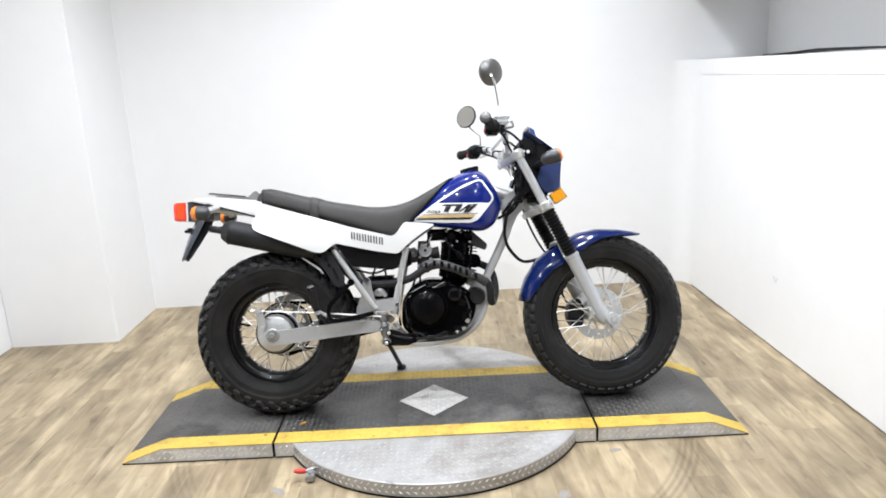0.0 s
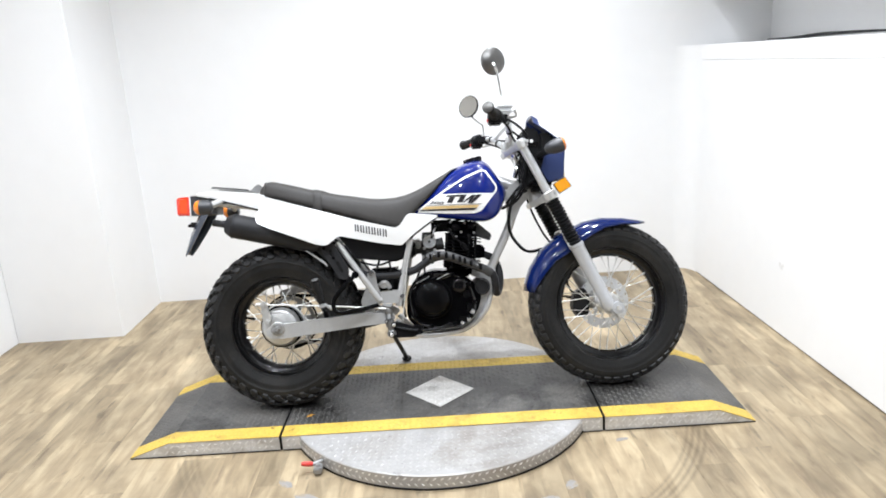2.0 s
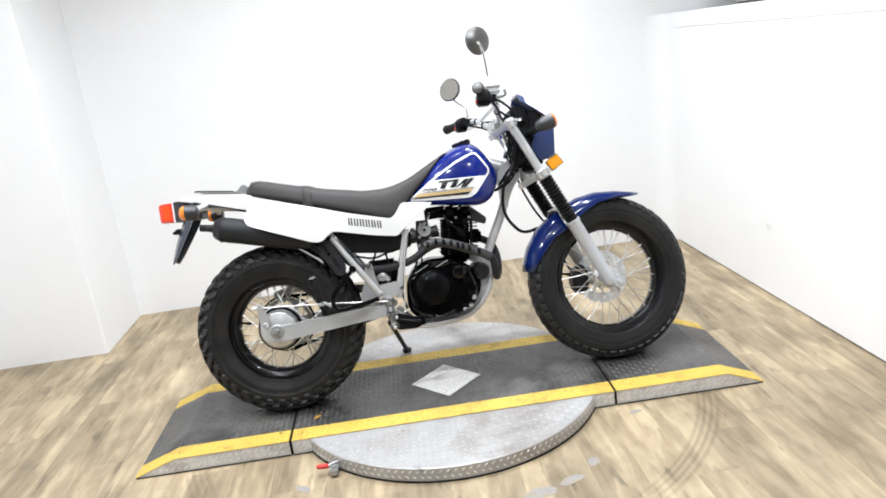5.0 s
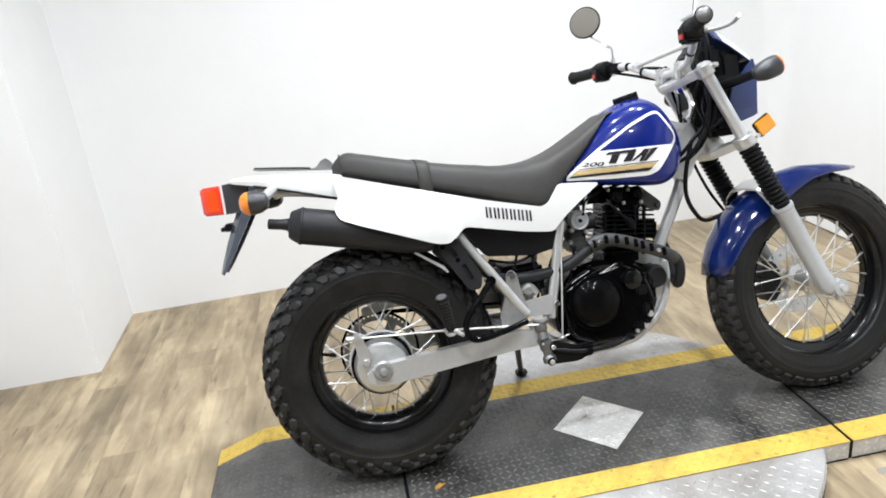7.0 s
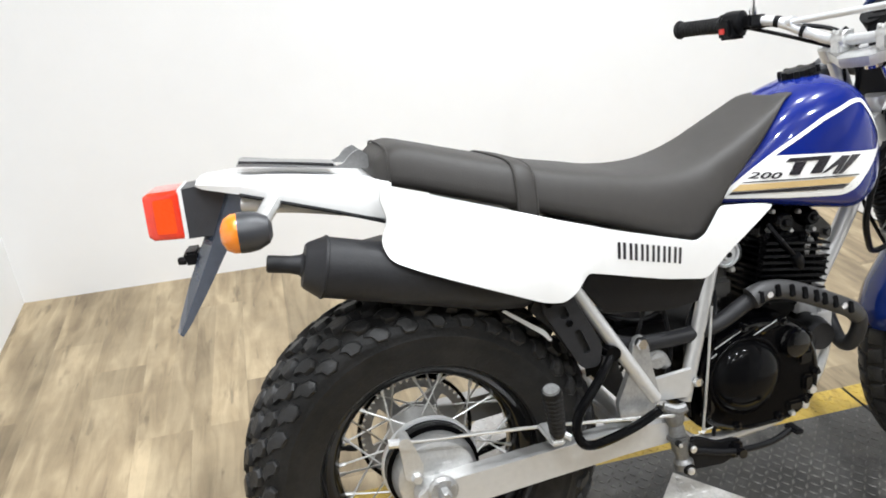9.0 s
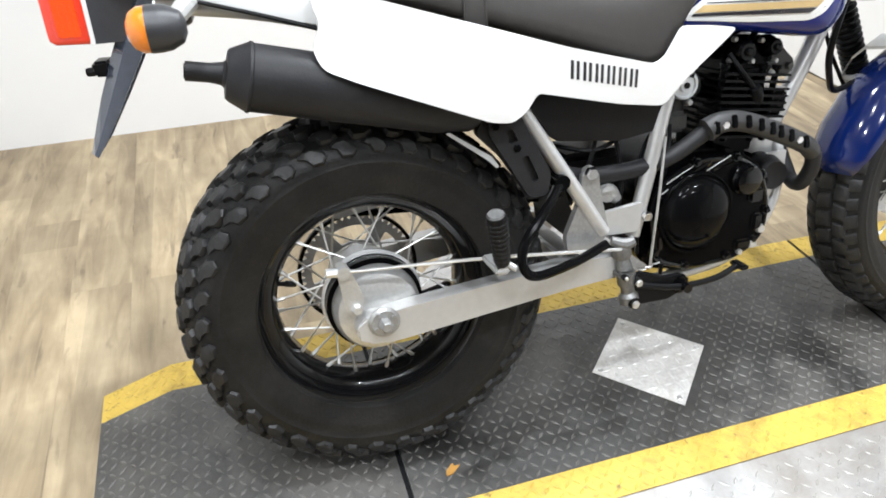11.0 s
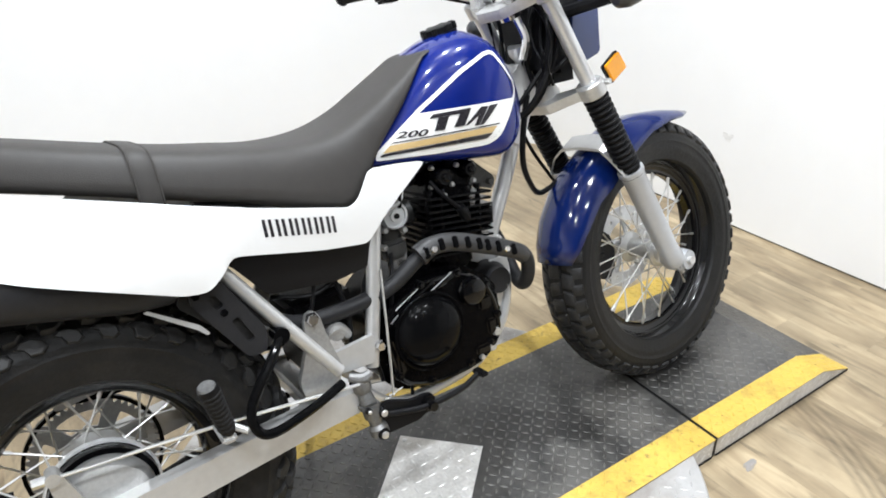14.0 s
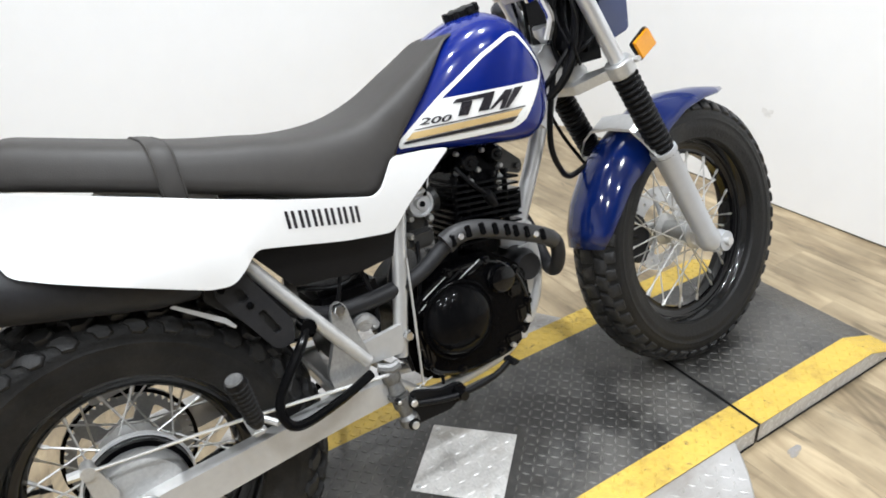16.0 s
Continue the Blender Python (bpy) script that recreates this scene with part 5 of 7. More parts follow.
bm = bmesh.new()
slab(bm, rounded([(-0.536, 0.620), (-0.530, 0.622), (-0.462, 0.574), (-0.450, 0.556), (-0.455, 0.554), (-0.468, 0.568)], 0.002, 2), -0.152, -0.149)
part("pipe_bracket", bm, SATIN, exhaust, "thin bright bracket edge", smooth=False)

# ---- foot controls and stand
bm = bmesh.new()
tube(bm, [(-0.345, -0.155, 0.515), (-0.375, -0.175, 0.485), (-0.425, -0.190, 0.430), (-0.430, -0.195, 0.392), (-0.405, -0.196, 0.372), (-0.330, -0.185, 0.380), (-0.262, -0.165, 0.392)], 0.0085, 10)
turned(bm, [(0.014, 0), (0.014, 1)], (-0.345, -0.135, 0.515), (-0.345, -0.165, 0.515), 14)
part("passenger_peg_hanger", bm, ENGINE_GLOSS, bike, "black bent passenger peg hanger")
bm = bmesh.new()
turned(bm, [(0.010, 0), (0.0130, 0.08), (0.0172, 0.9), (0.0160, 1)], (-0.474, -0.215, 0.415), (-0.490, -0.235, 0.508), 12)
peg = part("passenger_peg", bm, BLACK, bike, "folded rubber passenger footpeg")
for k in range(9):
    z, r = 0.426 + 0.0085 * k, 0.0146 + 0.00045 * k
    bm = bmesh.new()
    turned(bm, [(r - 0.001, 0), (r, 0.25), (r, 0.75), (r - 0.001, 1)], (-0.4758 - 0.00147 * k, -0.2173 - 0.00184 * k, z), (-0.4765 - 0.00147 * k, -0.2182 - 0.00184 * k, z + 0.0045), 10)
    part("rubber_rib", bm, GRIP, peg)
bm = bmesh.new()
box(bm, (-0.488, -0.222, 0.398), (-0.464, -0.150, 0.409), 0.004)
part("peg_end", turned(bmesh.new(), [(0.0150, 0), (0.0125, 1)], (-0.490, -0.235, 0.507), (-0.4906, -0.236, 0.511), 18), STEEL_DARK, peg)
tube(bm, [(-0.47, -0.16, 0.405), (-0.44, -0.19, 0.39)], 0.006, 8)
part("peg_mount", bm, CAST, bike, "alloy peg mount")
bm = bmesh.new()
slab(bm, rounded([(-0.222, 0.300), (-0.198, 0.326), (-0.170, 0.316), (-0.140, 0.303), (-0.096, 0.303), (-0.086, 0.280), (-0.130, 0.258), (-0.204, 0.260)], 0.010), -0.166, -0.156, 0.003)
tube(bm, [(-0.20, -0.165, 0.300), (-0.12, -0.175, 0.285), (-0.04, -0.175, 0.286), (0.012, -0.170, 0.300)], 0.006, 10)
box(bm, (0.006, -0.190, 0.297), (0.024, -0.154, 0.306), 0.003)
part("brake_pedal", bm, BLACK, bike, "black rear brake pedal")
# forged footpeg knuckle: eye, waist and clevis, with dark bolt heads
bm = bmesh.new()
turned(bm, [(0.012, 0), (0.0175, 0.12), (0.0175, 0.45), (0.013, 0.6), (0.0155, 1)], (-0.226, -0.150, 0.380), (-0.222, -0.160, 0.334), 14)
box(bm, (-0.240, -0.176, 0.318), (-0.204, -0.146, 0.338), 0.006)
turned(bm, [(0.0165, 0), (0.0165, 0.3), (0.0125, 0.42), (0.0125, 0.6), (0.0180, 0.72), (0.0180, 0.95), (0.013, 1)], (-0.222, -0.164, 0.326), (-0.214, -0.170, 0.268), 16)
tube(bm, [(-0.244, -0.150, 0.390), (-0.222, -0.160, 0.383), (-0.206, -0.163, 0.388)], [0.008, 0.011, 0.009], 10)
part("peg_bracket", bm, STEEL_DARK, bike, "bright forged footpeg bracket")
for p, r in (((-0.204, -0.172, 0.312), 0.0105), ((-0.214, -0.180, 0.275), 0.0115), ((-0.232, -0.176, 0.328), 0.006)):
    bm = bmesh.new()
    turned(bm, [(r, 0), (r, 0.6), (r * 0.85, 1)], p, Vector(p) + Vector((0, -0.010, 0)), 18)
    collar = part("peg_bolt", bm, ENGINE_EDGE, bike)
    part("bolt_head", turned(bmesh.new(), [(r * 0.62, 0), (r * 0.62, 0.7), (r * 0.45, 1)], Vector(p) + Vector((0, -0.0095, 0)), Vector(p) + Vector((0, -0.0135, 0)), 12), SPOKE, collar, "bright bolt head")
# return spring and switch block on the brake pedal
bm = bmesh.new()
box(bm, (-0.120, -0.176, 0.268), (-0.094, -0.150, 0.300), 0.005)
turned(bm, [(0.009, 0), (0.009, 1)], (-0.106, -0.190, 0.284), (-0.106, -0.150, 0.284), 12)
part("pedal_block", bm, ENGINE_EDGE, bike, "glossy black pedal return block")
bm = bmesh.new()
tube(bm, [(-0.205 + 0.004 * k + 0.004 * math.cos(k * 1.9), -0.158 + 0.004 * math.sin(k * 1.9), 0.318 + 0.0012 * k) for k in range(14)], 0.0013, 5, 2)
part("return_spring", bm, SPOKE, bike, "thin pedal return spring")
# side stand: its foot rests on the deck
inv = bike.matrix_basis.inverted()
foot = inv @ Vector((-0.195, 0.352, DECK_Z + 0.006))
bm = bmesh.new()
tube(bm, [(-0.245, 0.10, 0.262), tuple((Vector((-0.245, 0.10, 0.262)) + foot) / 2 + Vector((0.0, 0.006, 0))), tuple(foot)], 0.0095, 10)
stand = part("side_stand", bm, EXHAUST, bike, "black side stand, folded down")
bm = bmesh.new()
turned(bm, [(0.020, 0), (0.022, 0.6), (0.016, 1)], inv @ Vector((-0.195, 0.352, DECK_Z + 0.0015)), inv @ Vector((-0.195, 0.350, DECK_Z + 0.012)), 16)
part("stand_foot", bm, EXHAUST, stand)

# ---- tank
ZB = [(-0.115, 0.734), (-0.02, 0.722), (0.10, 0.704), (0.175, 0.694), (0.205, 0.700), (0.235, 0.722), (0.262, 0.770), (0.276, 0.805)]
ZT = [(-0.115, 0.752), (-0.03, 0.834), (0.04, 0.900), (0.10, 0.932), (0.16, 0.945), (0.205, 0.930), (0.245, 0.871), (0.276, 0.815)]
HW = [(-0.115, 0.092), (-0.05, 0.104), (0.05, 0.122), (0.12, 0.132), (0.18, 0.134), (0.22, 0.122), (0.25, 0.098), (0.268, 0.066), (0.276, 0.035)]
G = [(0.0, 0.80), (0.08, 0.945), (0.25, 1.0), (0.52, 0.975), (0.76, 0.88), (0.92, 0.66), (1.0, 0.22)]


def tank_y(x, z):
    """Half the tank's width at a place on its side."""
    lo, hi = curve_table(ZB, x), curve_table(ZT, x)
    return curve_table(HW, x) * curve_table(G, max(0.0, min(1.0, (z - lo) / max(1e-4, hi - lo))))


bm = bmesh.new()
rings = []
hs = [0, 0.015, 0.03, 0.06, 0.10, 0.17, 0.25, 0.35, 0.45, 0.54, 0.62, 0.70, 0.78, 0.83, 0.88, 0.92, 0.95, 0.97, 0.985, 1.0]
xs = [-0.115 + 0.391 * k / 46 for k in range(47)]
for x in xs:
    lo, hi = curve_table(ZB, x), curve_table(ZT, x)
    right = [(x, -tank_y(x, lo + (hi - lo) * h), lo + (hi - lo) * h) for h in hs]
    rings.append(right + [(a, -b, c) for a, b, c in reversed(right)])
loft(bm, rings)
bmesh.ops.smooth_vert(bm, verts=bm.verts[:], factor=0.25, use_axis_x=True, use_axis_y=True, use_axis_z=True)
tank = part("fuel_tank", bm, BLUE, bike, "deep blue gloss fuel tank")
for e in tank.data.edges:
    e.use_edge_sharp = False
bm = bmesh.new()
axis = Vector((-0.20, 0, 0.97)).normalized()
c0 = Vector((0.150, 0, 0.936))
turned(bm, [(0.036, 0), (0.036, 0.35), (0.032, 0.40), (0.032, 0.9), (0.025, 1.0)], c0, c0 + axis * 0.022, 28)
part("fuel_cap", bm, BLACK, tank, "black fuel cap")
for k in range(8):
    a = 2 * math.pi * k / 8
    q = c0 + axis * 0.018 + axis.orthogonal().normalized() * 0.0
    bm = bmesh.new()
    d1 = axis.orthogonal().normalized()
    d2 = axis.cross(d1)
    p = c0 + axis * 0.009 + (d1 * math.cos(a) + d2 * math.sin(a)) * 0.033
    turned(bm, [(0.006, 0), (0.005, 1)], p, p + axis * 0.013, 8)
    part("cap_grip", bm, BLACK, tank)


def decal(name, poly, mat, lift, parent, label="", depth=tank_y, sides=(-1, 1)):
    """A printed film that follows the bodywork's side."""
    for sy in sides:
        bm = bmesh.new()
        bm.faces.new([bm.verts.new((x, 0, z)) for x, z in poly])
        lo = Vector((min(p[0] for p in poly), 0, min(p[1] for p in poly)))
        hi = Vector((max(p[0] for p in poly), 0, max(p[1] for p in poly)))
        for axis_i, no in ((0, (1, 0, 0)), (2, (0, 0, 1))):
            n = max(1, int((hi[axis_i] - lo[axis_i]) / 0.005))
            for k in range(1, n):
                co = [0, 0, 0]
                co[axis_i] = lo[axis_i] + (hi[axis_i] - lo[axis_i]) * k / n
                bmesh.ops.bisect_plane(bm, geom=bm.verts[:] + bm.edges[:] + bm.faces[:], plane_co=co, plane_no=no)
        bmesh.ops.triangulate(bm, faces=bm.faces[:])
        for v in bm.verts:
            v.co.y = sy * (depth(v.co.x, v.co.z) + lift)
        ob = part(name, bm, mat, parent, label)


def ring_band(poly, width):
    """The outline and the same drawn in by width."""
    k = len(poly)
    inner = []
    area = sum(poly[i][0] * poly[(i + 1) % k][1] - poly[(i + 1) % k][0] * poly[i][1] for i in range(k))
    sgn = 1 if area > 0 else -1
    for i in range(k):
        p, q, s = Vector(poly[i - 1]), Vector(poly[i]), Vector(poly[(i + 1) % k])
        a, b = (q - p).normalized(), (s - q).normalized()
        n1, n2 = Vector((-a.y, a.x)) * sgn, Vector((-b.y, b.x)) * sgn
        m = (n1 + n2).normalized()
        inner.append(tuple(q + m * width / max(0.35, m.dot(n1))))
    return inner


PANEL = rounded([(-0.088, 0.7440), (-0.084, 0.7570), (0.012, 0.8220), (0.101, 0.8725), (0.166, 0.8985), (0.189, 0.8990), (0.233, 0.8330), (0.233, 0.8150), (0.166, 0.7370), (0.139, 0.7270), (0.033, 0.7325)], 0.010, 3)
inner = ring_band(PANEL, 0.0072)
k = len(PANEL)
for i in range(k):
    decal("panel_outline", [PANEL[i], PANEL[(i + 1) % k], inner[(i + 1) % k], inner[i]], DECAL_WHITE, 0.0012, tank)
decal("white_field", [(-0.078, 0.7500), (-0.074, 0.7560), (0.008, 0.8120), (0.212, 0.8030), (0.220, 0.8010), (0.160, 0.7430), (0.137, 0.7340), (0.033, 0.7390)], DECAL_WHITE, 0.0012, tank, "white tank side panel")
decal("gold_stripe", [(-0.073, 0.7555), (-0.057, 0.7665), (0.160, 0.7600), (0.147, 0.7490)], GOLD, 0.0038, tank, "gold tank stripe")
decal("dark_stripe", [(-0.078, 0.7500), (-0.075, 0.7540), (0.148, 0.7478), (0.135, 0.7405)], DECAL_DARK, 0.0038, tank, "dark tank stripe")
decal("thin_stripe", [(-0.054, 0.7690), (-0.051, 0.7708), (0.168, 0.7640), (0.165, 0.7618)], DECAL_DARK, 0.0038, tank)
# the slanted emblem as plain dark shapes
decal("emblem_bar", [(0.025, 0.7990), (0.034, 0.8055), (0.108, 0.8035), (0.097, 0.7965)], DECAL_DARK, 0.0032, tank, "dark slanted emblem")
for poly in ([(0.030, 0.7755), (0.050, 0.7740), (0.064, 0.7970), (0.043, 0.7980)], [(0.069, 0.7745), (0.091, 0.7735), (0.110, 0.8030), (0.090, 0.8030)], [(0.092, 0.7735), (0.099, 0.7730), (0.148, 0.7995), (0.131, 0.8010)], [(0.111, 0.7690), (0.121, 0.7685), (0.146, 0.7985), (0.133, 0.7995)], [(0.122, 0.7685), (0.131, 0.7680), (0.170, 0.8000), (0.150, 0.8005)]):
    decal("emblem_stroke", poly, DECAL_DARK, 0.0032, tank)


def tank_text(text, x, z, size, slant, parent, mat, stretch=1.0, side=-1, slope=0.0):
    cu = bpy.data.curves.new("lettering", "FONT")
    cu.body, cu.size, cu.shear, cu.resolution_u = text, size, slant, 3
    cu.offset = size * 0.022
    ob = bpy.data.objects.new("lettering", cu)
    scene.collection.objects.link(ob)
    dg = bpy.context.evaluated_depsgraph_get()
    me = bpy.data.meshes.new_from_object(ob.evaluated_get(dg))
    bpy.data.objects.remove(ob)
    bm = bmesh.new()
    bm.from_mesh(me)
    bpy.data.meshes.remove(me)
    bmesh.ops.triangulate(bm, faces=bm.faces[:])
    for v in bm.verts:
        px, pz = x + v.co.x * stretch, z + v.co.y + v.co.x * stretch * slope
        v.co = Vector((px, side * (tank_y(px, pz) + 0.0028), pz))
    return part("number_lettering", bm, mat, parent, smooth=False)


tank_text("200", -0.043, 0.7765, 0.0162, 0.35, tank, DECAL_DARK, 2.35, -1, -0.10)

# ---- seat
ST = [(-0.722, 0.862), (-0.705, 0.889), (-0.676, 0.907), (-0.635, 0.899), (-0.555, 0.877), (-0.484, 0.858), (-0.401, 0.838), (-0.33, 0.825), (-0.279, 0.815), (-0.215, 0.811), (-0.152, 0.817), (-0.086, 0.838), (-0.019, 0.872), (0.040, 0.903), (0.061, 0.915), (0.105, 0.921)]
SB = [(-0.722, 0.845), (-0.548, 0.795), (-0.334, 0.727), (-0.185, 0.668), (-0.148, 0.664), (-0.124, 0.700), (-0.086, 0.755), (-0.014, 0.824), (0.057, 0.908), (0.105, 0.917)]
SW = [(-0.722, 0.088), (-0.70, 0.108), (-0.60, 0.132), (-0.45, 0.146), (-0.30, 0.148), (-0.18, 0.142), (-0.13, 0.133), (-0.09, 0.116), (0.0, 0.097), (0.05, 0.078), (0.105, 0.050)]
SG = [(0.0, 1.0), (0.25, 1.01), (0.50, 0.985), (0.68, 0.955), (0.80, 0.915), (0.88, 0.865), (0.94, 0.78), (0.975, 0.65), (0.99, 0.52), (1.0, 0.36)]


def seat_ring(x, grow=0.0, lo_cut=0.0):
    lo, hi = lerp_table(SB, x), curve_table(ST, x)
    w = curve_table(SW, x)
    pts = []
    for h in (0, 0.12, 0.25, 0.38, 0.50, 0.60, 0.68, 0.75, 0.80, 0.85, 0.90, 0.93, 0.96, 0.98, 0.99, 1.0):
        g = curve_table(SG, h)
        pts.append((x, -(w * g + grow), lo + (hi - lo) * h + grow * h))
    return pts + [(a, -b, c) for a, b, c in reversed(pts)]


bm = bmesh.new()
loft(bm, [seat_ring(-0.716 + 0.821 * k / 70) for k in range(71)])
for _ in range(2):
    bmesh.ops.smooth_vert(bm, verts=bm.verts[:], factor=0.5, use_axis_x=True, use_axis_y=True, use_axis_z=True)
seat = part("seat", bm, VINYL, bike, "long black vinyl dual seat")
for e in seat.data.edges:
    e.use_edge_sharp = False
bm = bmesh.new()
loft(bm, [seat_ring(-0.492 + 0.029 * k / 4, 0.004 if 0 < k < 4 else 0.002) for k in range(5)])
strap = part("grab_strap", bm, VINYL, seat, "black passenger strap across the seat")
for x in (-0.690, -0.4935, -0.4615):
    bm = bmesh.new()
    ring = seat_ring(x, 0.0016)
    tube(bm, ring, 0.0022, 6, smooth=False)
    part("seam_piping", bm, VINYL, seat)

# ---- white side panels and tail
SIDE = [(-0.712, 0.852), (-0.548, 0.799), (-0.334, 0.731), (-0.178, 0.689), (-0.160, 0.697), (-0.126, 0.743), (-0.060, 0.737), (-0.004, 0.728), (-0.060, 0.694), (-0.112, 0.658), (-0.156, 0.618), (-0.240, 0.632), (-0.396, 0.670), (-0.420, 0.652), (-0.444, 0.635), (-0.478, 0.640), (-0.665, 0.717), (-0.712, 0.738), (-0.722, 0.764), (-0.706, 0.795), (-0.716, 0.830)]


def side_y(x, z):
    y = lerp_table([(-0.73, 0.150), (-0.60, 0.158), (-0.48, 0.163), (-0.30, 0.162), (-0.15, 0.152), (-0.05, 0.135), (0.0, 0.122)], x)
    lobe = max(0.0, min(1.0, (0.795 - z) / 0.095)) * max(0.0, min(1.0, (-0.37 - x) / 0.06))
    return y + 0.037 * lobe * lobe * (3 - 2 * lobe) + 0.006 * math.sin(max(0.0, min(1.0, (z - 0.62) / 0.16)) * math.pi)


def bodied(poly, thick, depth, bevel=0.003, sides=(-1, 1), cut=0.03):
    """A moulded panel: an outline that follows depth(x, z), with a rounded rim."""
    for sy in sides:
        bm = bmesh.new()
        bm.faces.new([bm.verts.new((x, 0, z)) for x, z in poly])
        for axis_i, no in ((0, (1, 0, 0)), (2, (0, 0, 1))):
            vals = [p[0 if axis_i == 0 else 1] for p in poly]
            lo, hi = min(vals), max(vals)
            n = max(1, int((hi - lo) / cut))
            for k in range(1, n):
                co = [0, 0, 0]
                co[axis_i] = lo + (hi - lo) * k / n
                bmesh.ops.bisect_plane(bm, geom=bm.verts[:] + bm.edges[:] + bm.faces[:], plane_co=co, plane_no=no)
        for v in bm.verts:
            v.co.y = sy * depth(v.co.x, v.co.z)
        g = bmesh.ops.extrude_face_region(bm, geom=bm.faces[:])
        vs = [v for v in g["geom"] if isinstance(v, bmesh.types.BMVert)]
        bmesh.ops.translate(bm, verts=vs, vec=(0, -sy * thick, 0))
        bmesh.ops.recalc_face_normals(bm, faces=bm.faces[:])
        rim = [e for e in bm.edges if len(e.link_faces) == 2 and e.calc_face_angle(0) > 1.0]
        if bevel:
            bmesh.ops.bevel(bm, geom=rim, offset=bevel, segments=2, affect="EDGES", clamp_overlap=True)
        yield bm


for sy in (1, -1):
    outline = SIDE if sy < 0 else [(max(x, -0.655 + 0.1 * (z - 0.73)), z) for x, z in SIDE if x > -0.7]
    bm = next(bodied(rounded(outline, 0.012, 3), 0.009, side_y, sides=(sy,)))
    panel = part("side_panel", bm, WHITE, bike, "glossy white moulded side panel")
# maker's lettering as six plain upright blocks
for sy in (-1, 1):
    for k in range(6):
        x = -0.334 + 0.0214 * k
        zc = 0.6985 - 0.0050 * k
        for ax0, ax1 in ((0.0, 0.0052), (0.0098, 0.0150)):
            decal("brand_block", [(x + ax0, zc - 0.0145 - ax0 * 0.23), (x + ax1, zc - 0.0145 - ax1 * 0.23), (x + ax1, zc + 0.0145 - ax1 * 0.23), (x + ax0, zc + 0.0145 - ax0 * 0.23)], DECAL_DARK, 0.0006, panel, depth=side_y, sides=(sy,))

# tail cowl
bm = bmesh.new()
rings = []
for x, lo, hi, w in ((-0.690, 0.790, 0.852, 0.124), (-0.76, 0.808, 0.862, 0.110), (-0.85, 0.836, 0.874, 0.096), (-0.93, 0.856, 0.881, 0.082), (-0.975, 0.866, 0.880, 0.066), (-0.985, 0.870, 0.877, 0.055)):
    ring = [(x, -w, lo), (x, -w - 0.002, lo + (hi - lo) * 0.5), (x, -w + 0.006, hi - 0.004), (x, -w + 0.02, hi)]
    rings.append(ring + [(a, -b, c) for a, b, c in reversed(ring)])
loft(bm, rings)
part("tail_cowl", bm, WHITE, bike, "white tail fender")
for sy in (-1, 1):
    bm = bmesh.new()
    tube(bm, [(-0.70, sy * 0.121, 0.787), (-0.762, sy * 0.111, 0.807), (-0.853, sy * 0.099, 0.834), (-0.92, sy * 0.085, 0.853)], 0.003, 8)
    part("cowl_trim", bm, BLACK, bike)
# inner rear mudguard over the tyre
bm = bmesh.new()
rings = []
for a in range(4, 150, 6):
    th = radians(a)
    r = 0.385
    x, z = REAR_C[0] + r * math.cos(th), REAR_C[2] + r * math.sin(th) * 1.0 + 0.02
    rings.append([(x, -0.10, z - 0.02), (x, -0.08, z), (x, 0.08, z), (x, 0.10, z - 0.02), (x, 0.08, z - 0.005), (x, -0.08, z - 0.005)])
loft(bm, rings[:-6])
part("inner_mudguard", bm, BLACK, bike, "black plastic inner mudguard")
# airbox cover below the panel
for bm in bodied(rounded([(-0.412, 0.676), (-0.135, 0.618), (-0.137, 0.570), (-0.220, 0.560), (-0.340, 0.576)], 0.010), 0.02, lambda x, z: 0.128 - 0.10 * max(0, 0.62 - z)):
    part("airbox_cover", bm, AIRBOX, bike, "satin black airbox cover")
# narrow pressed rack behind the seat
bm = bmesh.new()
for sy in (-1, 1):
    slab(bm, rounded([(-0.922, 0.894), (-0.718, 0.868), (-0.713, 0.870), (-0.713, 0.890), (-0.726, 0.901), (-0.740, 0.895), (-0.754, 0.880), (-0.768, 0.877), (-0.914, 0.899)], 0.003, 2), sy * 0.052 - 0.003, sy * 0.052 + 0.003, 0.001)
loft(bm, [[(x, -0.050, z), (x, 0.050, z), (x, 0.050, z + 0.0025), (x, -0.050, z + 0.0025)] for x, z in ((-0.918, 0.896), (-0.84, 0.886), (-0.765, 0.876))])
rack = part("tail_rack", bm, RACK, bike, "thin grey metal tail rack")
part("rack_edge", tube(bmesh.new(), [(-0.916, -0.052, 0.8985), (-0.84, -0.052, 0.889), (-0.77, -0.052, 0.879)], 0.0032, 8), BLACK, rack, "black rubber edge strip")

# ---- tail light, mudflap, indicators
bm = bmesh.new()
loft(bm, [[(x, -w, lo), (x, w, lo), (x, w, hi), (x, -w, hi)] for x, lo, hi, w in ((-0.905, 0.792, 0.862, 0.042), (-0.965, 0.790, 0.872, 0.048), (-1.008, 0.790, 0.868, 0.052))])
tail = part("tail_light", bm, GREY_PLASTIC, bike, "tail light in a black housing", smooth=False)
bm = bmesh.new()
box(bm, (-1.014, -0.055, 0.789), (-1.007, 0.055, 0.869), 0.002)
part("lens_gasket", bm, WHITE, tail)
bm = bmesh.new()
loft(bm, [rounded_ring for rounded_ring in ([[(x, y, z) for y, z in rounded([(-w, lo), (w, lo), (w, hi), (-w, hi)], 0.008, 3)] for x, lo, hi, w in ((-1.013, 0.790, 0.868, 0.054), (-1.058, 0.792, 0.867, 0.052), (-1.066, 0.797, 0.862, 0.047))])])
lens = part("red_lens", bm, RED, tail, "red tail light lens")
